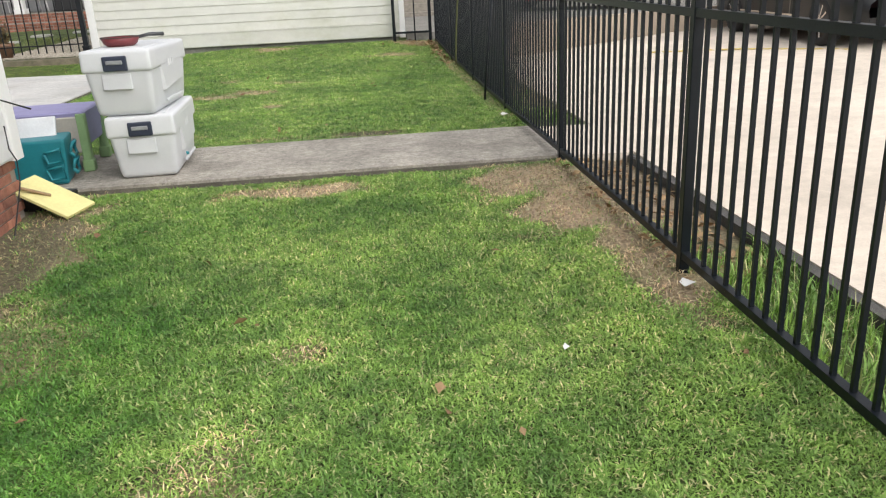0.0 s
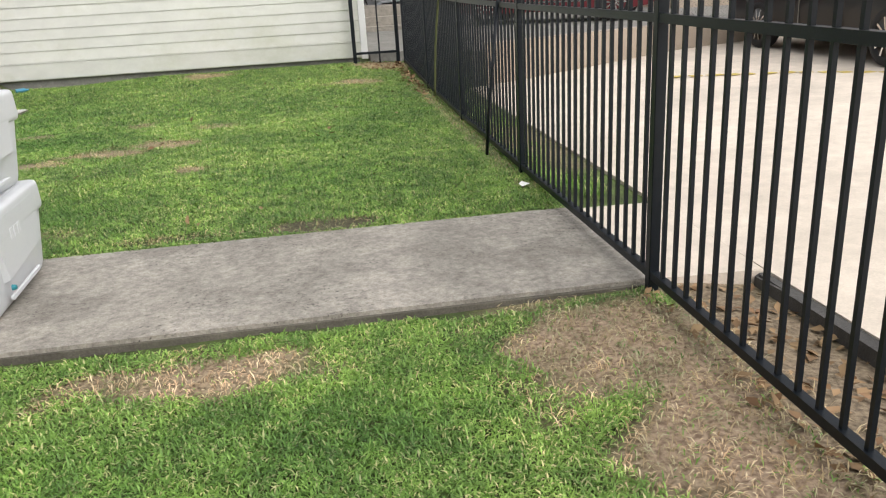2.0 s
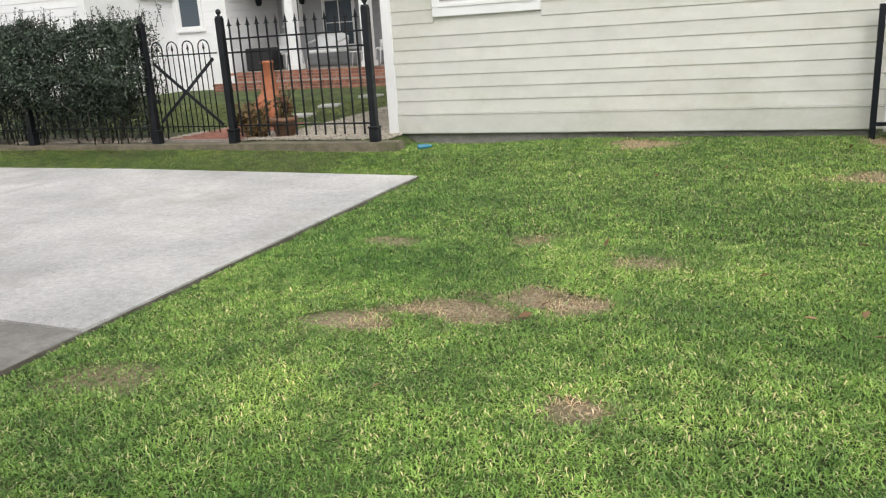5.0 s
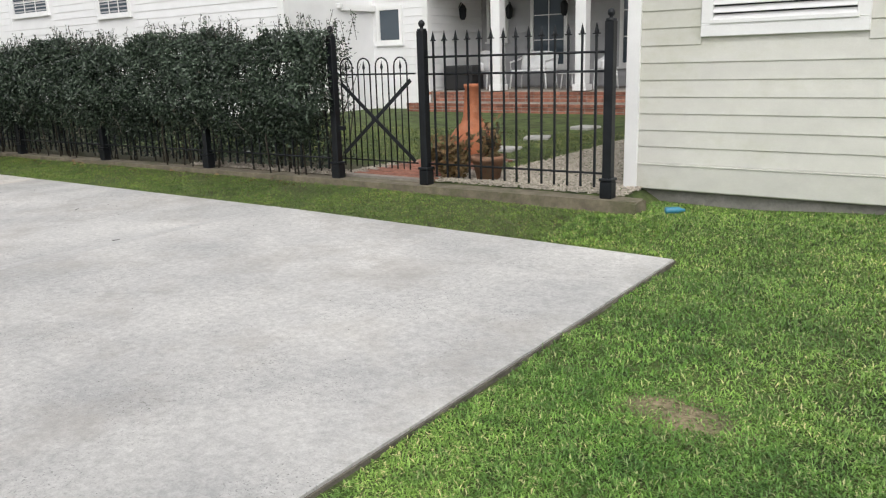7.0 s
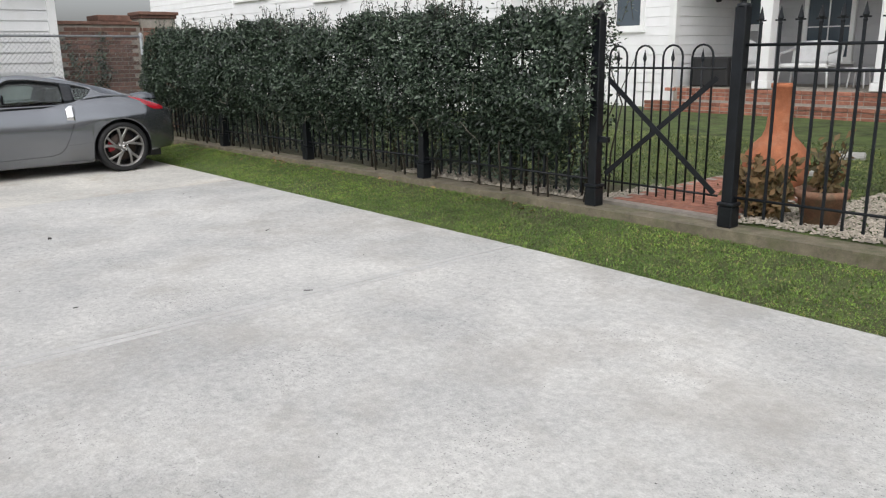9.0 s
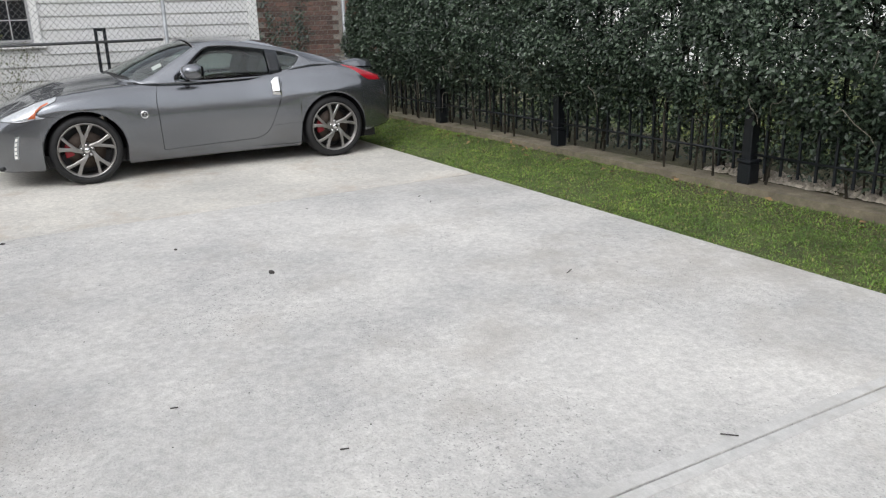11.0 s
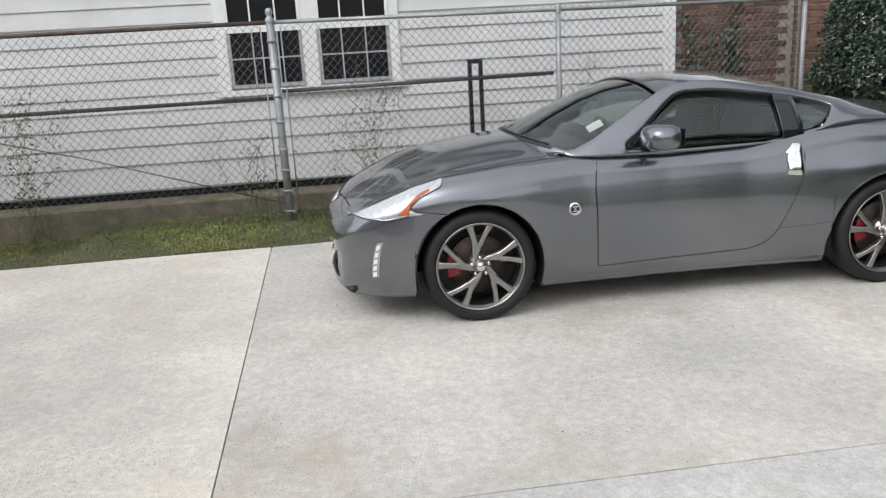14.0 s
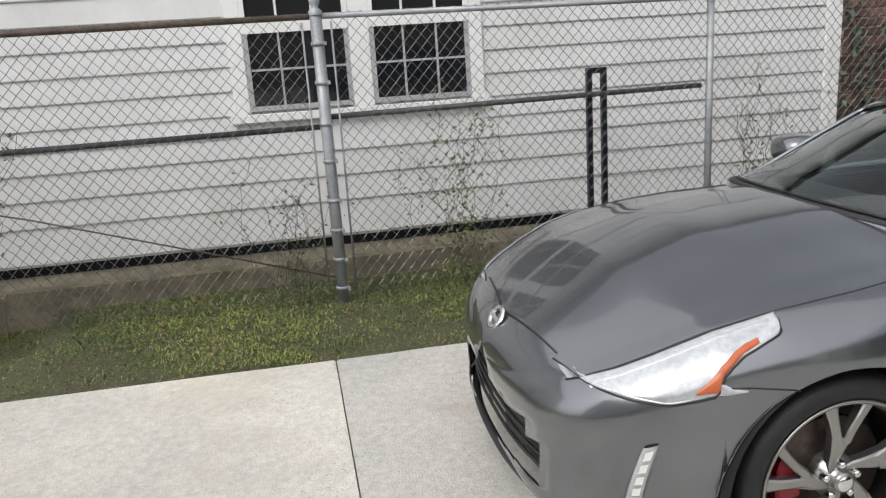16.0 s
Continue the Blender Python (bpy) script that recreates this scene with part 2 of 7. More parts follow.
# ---- lie of the land ----
lawn_z = lerp_table([(-300, 0), (3, 0.0), (6, 0.085), (7.2, 0.12), (9, 0.17), (12, 0.2), (14, 0.24), (16, 0.34), (18, 0.42), (300, 0.45)])
drive_z = lerp_table([(-18, 0.33), (-17, 0.325), (-15, 0.31), (-13, 0.30), (-8, 0.27), (-4, 0.20)])
fence_z = lerp_table([(-300, 0.07), (2, 0.075), (3.5, 0.085), (6, 0.10), (8.5, 0.10), (10.7, 0.11), (12.4, 0.13), (14.2, 0.17), (16, 0.25), (300, 0.3)])
lot_z = lerp_table([(2.1, 0.115), (3.0, 0.13), (6.0, 0.28), (300, 0.3)])


def slope_y(x):
    """The drive's far edge and the garden fence run a little out of square."""
    return 0.036 * (x + 5)


EDGE_Y, CURB_Y, APRON_Y = 14.32, 15.38, 9.5
DRIVE_W, DRIVE_E = -17.1, -3.97


def ground_z(x, y):
    z = lawn_z(y)
    w = float(smoothstep(-2.4, -4.0, x))
    side = drive_z(x) - 0.038 if y < 15 else drive_z(x) + 0.05
    if y > EDGE_Y + slope_y(x) + 0.02:
        side = drive_z(x) - 0.025 + 0.105 * float(smoothstep(14.2, 15.4, y))
    if x < -17:
        side = drive_z(x) - 0.01
    if y < APRON_Y - 2:
        side = min(side, 0.2)
    z = z * (1 - w) + side * w
    if y > 15.6 + slope_y(x) and x < -4.9:
        z = 0.42 + 0.2 * float(smoothstep(16.5, 22.5, y))
    if x > 0.6:
        e = float(smoothstep(0.6, 1.45, x))
        z = z * (1 - e) + (fence_z(y) + 0.005 + 0.04 * float(smoothstep(7.35, 7.8, y))) * e
    if x > 1.6:
        e = float(smoothstep(1.6, 2.2, x))
        z = z * (1 - e) + min(z, 0.03 + 0.06 * float(smoothstep(6.0, 7.5, y))) * e
    return z


# bare and straw patches: x, y, half-width, half-depth, strength
BARE = [(1.2, 5.52, 0.50, 0.46, 1.0), (1.3, 4.7, 0.34, 0.5, 1.0), (1.42, 3.7, 0.19, 0.8, 0.85), (-0.5, 5.7, 0.55, 0.16, 0.8), (-1.75, 3.4, 0.35, 0.5, 0.5),
        (-2.2, 4.7, 0.36, 1.05, 0.95), (-0.35, 3.13, 0.13, 0.1, 0.6), (-0.65, 2.25, 0.2, 0.22, 0.45), (0.02, 7.52, 0.36, 0.12, 0.9), (-1.65, 15.75, 0.36, 0.24, 0.9), (-2.55, 10.08, 0.36, 0.13, 0.75), (-2.0, 10.36, 0.42, 0.15, 0.9), (-1.5, 10.62, 0.36, 0.17, 0.9), (-1.08, 9.38, 0.14, 0.12, 0.8),
        (-1.97, 11.85, 0.16, 0.14, 0.75), (-3.05, 11.7, 0.3, 0.13, 0.7), (-1.05, 11.45, 0.25, 0.16, 0.65), (0.62, 14.2, 0.4, 0.22, 0.7), (-1.7, 7.85, 0.2, 0.12, 0.45), (-3.4, 9.15, 0.3, 0.2, 0.6),
        (1.44, 11.2, 0.08, 3.2, 0.5), (1.15, 15.8, 0.5, 0.4, 1.0), (1.85, 5.2, 0.42, 1.25, 1.0), (1.9, 9.5, 0.35, 1.0, 0.5), (-0.9, 7.52, 0.4, 0.06, 0.7)]


def bare(x, y):
    x, y = np.asarray(x, float), np.asarray(y, float)
    out = np.zeros_like(x)
    wob = 0.35 * np.sin(9 * x + 3 * np.sin(7 * y)) + 0.3 * np.sin(11 * y + 2 * np.sin(8 * x))
    for cx, cy, a, c, s in BARE:
        d = ((x - cx) / a) ** 2 + ((y - cy) / c) ** 2
        out = np.maximum(out, s * np.clip(1.5 - d * (1 + 0.9 * wob), 0, 1))
    return out


def soil(x, y):
    """Damp dark soil: along the drive under both fences and beside the footpath."""
    x, y = np.asarray(x, float), np.asarray(y, float)
    s = np.where((x < -17.0) & (y > 4), 0.8, 0.0)
    s = np.maximum(s, np.where((x > 1.56) & (y > 3.6) & (y < 6.1), 0.55, 0.0))
    s = np.maximum(s, np.where((x < -8.7) & (y > CURB_Y - 0.4) & (y < CURB_Y + 1.2), 0.95, 0.0))
    s = np.maximum(s, np.where((x < -4.6) & (y > EDGE_Y - 0.9) & (y < CURB_Y + 0.2), 0.35, 0.0))
    s = np.maximum(s, np.clip(1.3 - ((x + 2.3) / 0.5) ** 2 - ((y - 4.6) / 1.3) ** 2, 0, 0.9))
    return np.maximum(s, np.clip(1.7 - 1.2 * (((x - 0.05) / 0.42) ** 2 + ((y - 7.52) / 0.26) ** 2), 0, 1))


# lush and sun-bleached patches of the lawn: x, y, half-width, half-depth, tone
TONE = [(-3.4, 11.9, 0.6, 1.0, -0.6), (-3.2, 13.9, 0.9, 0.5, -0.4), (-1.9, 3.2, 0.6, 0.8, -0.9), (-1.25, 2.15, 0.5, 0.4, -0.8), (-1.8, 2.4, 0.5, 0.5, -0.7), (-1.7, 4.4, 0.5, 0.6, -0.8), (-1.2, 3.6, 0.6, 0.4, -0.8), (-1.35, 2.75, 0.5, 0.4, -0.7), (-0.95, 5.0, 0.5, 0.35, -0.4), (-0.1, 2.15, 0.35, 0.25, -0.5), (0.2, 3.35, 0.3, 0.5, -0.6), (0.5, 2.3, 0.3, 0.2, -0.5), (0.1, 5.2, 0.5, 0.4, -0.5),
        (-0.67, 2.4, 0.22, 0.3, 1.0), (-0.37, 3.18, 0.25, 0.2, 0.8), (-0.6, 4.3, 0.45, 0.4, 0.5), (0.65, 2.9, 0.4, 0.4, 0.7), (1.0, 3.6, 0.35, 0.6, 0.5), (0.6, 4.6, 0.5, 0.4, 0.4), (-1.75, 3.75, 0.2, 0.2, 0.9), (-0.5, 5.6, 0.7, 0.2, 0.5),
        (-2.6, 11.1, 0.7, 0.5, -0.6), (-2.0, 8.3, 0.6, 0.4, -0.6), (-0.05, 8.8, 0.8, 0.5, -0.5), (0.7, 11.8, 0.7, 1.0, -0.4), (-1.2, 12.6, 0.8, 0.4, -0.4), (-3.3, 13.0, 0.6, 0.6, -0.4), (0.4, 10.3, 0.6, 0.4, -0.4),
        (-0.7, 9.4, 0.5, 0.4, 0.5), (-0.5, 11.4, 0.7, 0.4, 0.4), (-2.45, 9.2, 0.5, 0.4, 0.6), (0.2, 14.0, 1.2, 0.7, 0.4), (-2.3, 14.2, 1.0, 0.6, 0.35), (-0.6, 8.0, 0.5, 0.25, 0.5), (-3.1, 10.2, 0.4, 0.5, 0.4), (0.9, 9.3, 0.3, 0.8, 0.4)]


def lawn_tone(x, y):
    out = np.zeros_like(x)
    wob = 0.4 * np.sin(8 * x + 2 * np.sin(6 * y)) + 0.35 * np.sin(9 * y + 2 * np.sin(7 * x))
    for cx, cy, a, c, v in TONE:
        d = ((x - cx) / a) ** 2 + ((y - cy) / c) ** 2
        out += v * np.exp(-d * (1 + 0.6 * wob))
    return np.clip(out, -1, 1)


def patchy(x, y):
    """How thickly the weeds stand, between 0 and 1."""
    s = np.sin(2.3 * x + 1.3 * np.sin(1.9 * y)) + np.sin(3.1 * y + np.sin(2.7 * x)) + 0.7 * np.sin(7.1 * x + 5.3 * y + 2 * np.sin(4 * x)) + 0.5 * np.sin(13 * y - 9 * x + np.sin(11 * x))
    return np.clip(0.55 + 0.34 * s, 0.08, 1)


# ---- ground ----
def make_ground():
    fx = np.concatenate([[-400, -150, -80, -50, -35, -28], np.arange(-24, -19, 0.5), np.arange(-19, 3.001, 0.2), np.arange(3.5, 20, 1.0), [25, 35, 60, 120, 400]])
    fy = np.concatenate([[-400, -120, -50, -25, -12, -6, -3], np.arange(-1.6, 20.001, 0.2), np.arange(20.5, 30, 0.8), [34, 45, 80, 150, 400]])
    V, lush = [], []
    for y in fy:
        for x in fx:
            z = ground_z(x, y)
            z += 0.012 * noise.noise(Vector((x * 1.3, y * 1.3, 0)))
            V.append((x, y, z))
    n = len(fx)
    F = [(j * n + i, j * n + i + 1, (j + 1) * n + i + 1, (j + 1) * n + i) for j in range(len(fy) - 1) for i in range(n - 1)]
    ob = build("ground", V, F, M_GROUND, smooth=True)
    A = np.array(V)
    at = ob.data.attributes.new("bare", "FLOAT", "POINT")
    at.data.foreach_set("value", bare(A[:, 0], A[:, 1]).astype(np.float32))
    dark = ob.data.attributes.new("soil", "FLOAT", "POINT")
    dark.data.foreach_set("value", soil(A[:, 0], A[:, 1]).astype(np.float32))
    tagged(ob, "mown green lawn with straw-coloured bare patches and soil", "lawn", kind="structure")


def ground_material():
    m = material("lawn_soil", (0.055, 0.085, 0.022), 0.95, var=0.35, scale=4, fine=90, bump=0.6, tint=(0.085, 0.12, 0.03), stain=0.5, stain_scale=3, stain_color=(0.10, 0.085, 0.04))
    nt = m.node_tree
    b = nt.nodes["Principled BSDF"]
    src = b.inputs["Base Color"].links[0].from_socket
    at = nt.nodes.new("ShaderNodeAttribute")
    at.attribute_name = "bare"
    tx = nt.nodes.new("ShaderNodeTexNoise")
    tx.inputs["Scale"].default_value, tx.inputs["Detail"].default_value = 45, 6
    geo = nt.nodes.new("ShaderNodeNewGeometry")
    nt.links.new(geo.outputs["Position"], tx.inputs["Vector"])
    cr = nt.nodes.new("ShaderNodeValToRGB")
    cr.color_ramp.elements[0].position, cr.color_ramp.elements[0].color = 0.35, (0.20, 0.135, 0.09, 1)
    cr.color_ramp.elements[1].position, cr.color_ramp.elements[1].color = 0.65, (0.49, 0.365, 0.255, 1)
    nt.links.new(tx.outputs["Fac"], cr.inputs[0])
    mx = nt.nodes.new("ShaderNodeMix")
    mx.data_type = "RGBA"
    nt.links.new(at.outputs["Fac"], mx.inputs[0])
    nt.links.new(src, mx.inputs[6])
    nt.links.new(cr.outputs[0], mx.inputs[7])
    sa = nt.nodes.new("ShaderNodeAttribute")
    sa.attribute_name = "soil"
    sr = nt.nodes.new("ShaderNodeValToRGB")
    sr.color_ramp.elements[0].position, sr.color_ramp.elements[0].color = 0.35, (0.045, 0.042, 0.024, 1)
    sr.color_ramp.elements[1].position, sr.color_ramp.elements[1].color = 0.7, (0.115, 0.105, 0.055, 1)
    nt.links.new(tx.outputs["Fac"], sr.inputs[0])
    my = nt.nodes.new("ShaderNodeMix")
    my.data_type = "RGBA"
    nt.links.new(sa.outputs["Fac"], my.inputs[0])
    nt.links.new(mx.outputs[2], my.inputs[6])
    nt.links.new(sr.outputs[0], my.inputs[7])
    nt.links.new(my.outputs[2], b.inputs["Base Color"])
    return m


M_GROUND = ground_material()
make_ground()


def slab(name, x0, x1, y0f, y1f, zf, mat, label, thick=0.13, nx=24, ny=10, bevel=0.008, kind="structure", cat="paving", parent=None):
    """A cast slab whose ends y0f(x), y1f(x) and level zf(x, y) may vary."""
    bm = bmesh.new()
    g = []
    for j in range(ny + 1):
        row = []
        for i in range(nx + 1):
            x = x0 + (x1 - x0) * i / nx
            y = y0f(x) + (y1f(x) - y0f(x)) * j / ny
            row.append(bm.verts.new((x, y, zf(x, y))))
        g.append(row)
    for j in range(ny):
        for i in range(nx):
            bm.faces.new((g[j][i], g[j][i + 1], g[j + 1][i + 1], g[j + 1][i]))
    rim = [e for e in bm.edges if e.is_boundary]
    ext = bmesh.ops.extrude_edge_only(bm, edges=rim)
    for v in [v for v in ext["geom"] if isinstance(v, bmesh.types.BMVert)]:
        v.co.z -= thick
    bmesh.ops.bevel(bm, geom=rim, offset=bevel, segments=2, affect="EDGES")
    ob = part(name, bm, mat, parent, "" if parent else label)
    return ob if parent else tagged(ob, label, cat, kind=kind)


# drive: cast bays with open joints between them
drive = empty("driveway", label="pale weathered concrete driveway in large cast bays", category="driveway", kind="structure")
G = 0.0035
far = lambda x: EDGE_Y + slope_y(x)
near = lambda x: APRON_Y - 0.08 + 0.016 * (x + 13)
dz = lambda x, y: drive_z(x)
for x0, x1 in ((DRIVE_W, -13.07), (-13.07, -8.36), (-8.36, DRIVE_E)):
    slab("bay", x0 + G, x1 - G, near, far, dz, M_CONC_BAY if x0 == DRIVE_W else M_CONC, "", parent=drive)
slab("bay", DRIVE_W + G, -13.07 - G, lambda x: 4.0, lambda x: near(x) - 2 * G, dz, M_CONC_WARM, "", parent=drive)
for x0, x1 in ((-13.07, -8.5), (-8.5, DRIVE_E)):
    slab("old_bay", x0 + G, x1 - G, lambda x: 4.0, lambda x: near(x) - 2 * G, lambda x, y: drive_z(x) - 0.012, M_CONC_OLD, "", parent=drive)
for x0, x1, y0, y1 in ((DRIVE_E, DRIVE_E + 0.012, 4.0, EDGE_Y + slope_y(DRIVE_E) - 0.01),):
    box("edge_face", x0, x1, y0, y1, 0.05, drive_z(DRIVE_E) - 0.012, M_EDGE, drive)
box("path_edge", -9.0, 1.59, 6.03, 6.06, -0.05, 0.118, M_EDGE, drive)
for x0, x1 in ((-8.42, -8.3665), (-8.3535, -8.30)):
    slab("tooled_margin", x0, x1, near, far, lambda x, y: drive_z(x) + 0.0025, M_MARGIN, "", parent=drive, thick=0.01, nx=2, ny=30, bevel=0.002)
fill = slab("joint", DRIVE_W + 0.02, DRIVE_E - 0.02, lambda x: 4.02, lambda x: far(x) - 0.02, lambda x, y: drive_z(x) - 0.018, M_JOINT, "", parent=drive)

slab("path", -9.0, 1.60, lambda x: 6.05 + 0.004 * x, lambda x: 7.37, lambda x, y: 0.14, M_CONC_WALK, "stained grey concrete footpath across the lawn", cat="footpath", nx=40, thick=0.16)
slab("curb", -18.0, -4.72, lambda x: CURB_Y + slope_y(x), lambda x: CURB_Y + 0.27 + slope_y(x), lambda x, y: 0.42, M_CURB, "mossy weathered concrete curb under the iron fence", cat="curb", nx=60, ny=3, bevel=0.02)
slab("lot", 2.17, 40, lambda x: -20, lambda x: 14.1 + 0.4 * (x - 3.3), lambda x, y: lot_z(x), M_LOT, "pale concrete parking lot beyond the black fence", cat="parking lot", nx=60, ny=12)
slab("lot_kerb", 2.10, 2.168, lambda x: -8.0, lambda x: 6.04, lambda x, y: 0.108, M_KERB, "low dark concrete kerb edging the parking lot", cat="kerb", nx=3, ny=60, bevel=0.015, thick=0.3)
slab("path_end", 1.604, 2.165, lambda x: 6.06, lambda x: 7.36, lambda x, y: 0.132 - 0.02 * (x - 1.46), M_LOT, "end of the footpath where it meets the lot", cat="footpath", nx=6, ny=6, thick=0.16)


# ---- house beside the lawn ----
def house_a():
    h = empty("shed_house", (-2.2, 18.5, 0.35), label="white clapboard outbuilding with mildew stains and a louvred vent", category="house")
    inv = Matrix.Translation((2.2, -18.5, -0.35))

    def own(ob):
        ob.parent = h
        ob.matrix_parent_inverse = inv
        return ob

    Y = 16.2
    own(box("wall", -5.1, 0.82, Y, 22.0, 0.42, 2.95, M_SIDING_A))
    own(box("foundation", -5.06, 0.79, Y + 0.05, 21.9, 0.1, 0.425, M_CONC_OLD))
    own(box("skirt_board", -5.03, 0.82, Y - 0.025, Y + 0.002, 0.43, 0.675, M_SIDING_A, bevel=0.004))
    own(box("drip_edge", -5.03, 0.82, Y - 0.034, Y + 0.002, 0.676, 0.692, M_SIDING_A, bevel=0.004))
    holes = [(-4.43, -2.99, 1.93, 3.2)]
    siding(None, -5.03, 0.82, 0.70, 2.95, 0.1665, (Y, -1), M_SIDING_A, holes=holes)
    for ob in [o for o in bpy.data.objects if o.name.split(".")[0] == "board" and o.parent is None]:
        own(ob)
    own(box("corner_board", -5.17, -5.03, Y - 0.04, Y + 0.1, 0.40, 2.95, M_TRIM, bevel=0.004))
    own(box("corner_board", 0.821, 0.93, Y - 0.03, Y + 0.1, 0.40, 2.95, M_TRIM, bevel=0.004))
    own(box("fascia", -5.4, 1.0, Y - 0.3, Y - 0.26, 2.9, 3.1, M_TRIM))
    roof = bmesh.new()
    vs = [roof.verts.new(p) for p in ((-5.5, Y - 0.35, 2.95), (1.1, Y - 0.35, 2.95), (1.1, 19.1, 4.6), (-5.5, 19.1, 4.6), (1.1, 22.3, 2.95), (-5.5, 22.3, 2.95))]
    roof.faces.new(vs[:4])
    roof.faces.new((vs[3], vs[2], vs[4], vs[5]))
    roof.faces.new((vs[1], vs[4], vs[2]))
    roof.faces.new((vs[0], vs[3], vs[5]))
    roof.faces.new((vs[5], vs[4], vs[1], vs[0]))
    own(part("roof", roof, M_ROOF))
    vent = own(box("vent", -4.33, -3.09, Y - 0.005, Y + 0.01, 2.03, 2.95, M_BLACK))
    x0, x1 = -4.43, -2.99
    for n, a in (("frame", (x0, x1, 1.93, 2.05)), ("frame", (x0, x0 + 0.11, 2.051, 2.95)), ("frame", (x1 - 0.11, x1, 2.051, 2.95))):
        f = own(box(n, a[0], a[1], Y - 0.045, Y + 0.01, a[2], a[3], M_TRIM, bevel=0.005))
    own(box("sill", x0 + 0.09, x1 - 0.09, Y - 0.06, Y - 0.03, 2.045, 2.085, M_TRIM, bevel=0.004))
    for k in range(11):
        z = 2.10 + 0.072 * k
        bm = box_bm(x0 + 0.11, x1 - 0.11, -0.004, 0.004, -0.035, 0.035)
        bmesh.ops.transform(bm, matrix=pose(0, Y - 0.03, z, -38), verts=bm.verts)
        own(part("slat", bm, M_TRIM))


house_a()


# ---- neighbour's house ----
def window_b(h, y0, y1, X):
    w = box("window", X + 0.0, X + 0.02, y0, y1, 1.58, 2.88, M_PANE, h, label="dark multi-pane sash window with white frame")
    for a, c, z0, z1 in ((y0, y1, 1.58, 1.615), (y0, y1, 2.13, 2.21), (y0, y1, 2.84, 2.88), (y0, y0 + 0.035, 1.616, 2.129), (y1 - 0.035, y1, 1.616, 2.129), (y0, y0 + 0.035, 2.211, 2.839), (y1 - 0.035, y1, 2.211, 2.839)):
        box("sash", X - 0.0, X + 0.045 if z0 > 2.1 else X + 0.036, a, c, z0, z1, M_TRIM if z0 > 2.1 else M_GREYWALL, w)
    for z0, z1, d in ((1.615, 2.13, 0.03), (2.21, 2.84, 0.04)):
        for k in (1, 2):
            yy = y0 + (y1 - y0) * k / 3
            box("muntin", X + 0.019, X + d, yy - 0.008, yy + 0.008, z0 + 0.001, z1 - 0.001, M_TRIM if d > 0.035 else M_GREYWALL, w)
        zz = (z0 + z1) / 2
        box("muntin", X + 0.0191, X + d - 0.001, y0 + 0.036, y1 - 0.036, zz - 0.008, zz + 0.008, M_TRIM if d > 0.035 else M_GREYWALL, w)


def house_b():
    X, EAVE = -19.0, 3.25
    h = empty("neighbour_house", label="white clapboard house with twin sash windows above a concrete footing", category="house")
    box("wall", -26, X, 2.0, 13.68, 0.58, EAVE, M_SIDING_B, h)
    box("footing", -25.9, X + 0.32, 1.9, 13.8, 0.1, 0.50, M_CURB, h, bevel=0.02)
    # solid black strip stands for the shade in the open gap below the wall
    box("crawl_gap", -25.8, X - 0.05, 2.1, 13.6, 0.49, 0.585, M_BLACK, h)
    siding(h, 2.0, 13.6, 0.59, EAVE, 0.187, (X, 1), M_SIDING_B, holes=[(8.84, 10.71, 1.50, 3.0)], along="y", proud=0.024, rows=[0.605, 0.872, 1.065, 1.255, 1.41, 1.565] + [1.74 + 0.1735 * k for k in range(9)] + [EAVE])
    box("corner_board", X - 0.1, X + 0.035, 13.6, 13.74, 0.56, EAVE, M_TRIM, h, bevel=0.004)
    for a, c, z0, z1, d in ((8.84, 8.95, 1.561, 2.93, 0.04), (9.71, 9.86, 1.561, 2.93, 0.04), (10.61, 10.71, 1.561, 2.93, 0.04), (8.80, 10.75, 1.50, 1.56, 0.06), (8.80, 10.75, 2.931, 3.05, 0.05)):
        box("casing", X - 0.01, X + d, a, c, z0, z1, M_TRIM, h, bevel=0.004)
    window_b(h, 8.951, 9.709, X)
    window_b(h, 9.861, 10.609, X)
    bm = bmesh.new()
    a = [bm.verts.new(p) for p in ((X + 0.4, 1.5, EAVE), (X + 0.4, 14.1, EAVE), (-22.5, 14.1, EAVE + 1.7), (-22.5, 1.5, EAVE + 1.7), (-26.4, 14.1, EAVE), (-26.4, 1.5, EAVE))]
    for f in ((0, 1, 2, 3), (3, 2, 4, 5), (1, 4, 2), (0, 3, 5), (0, 5, 4, 1)):
        bm.faces.new([a[k] for k in f])
    part("roof", bm, M_ROOF, h)


house_b()


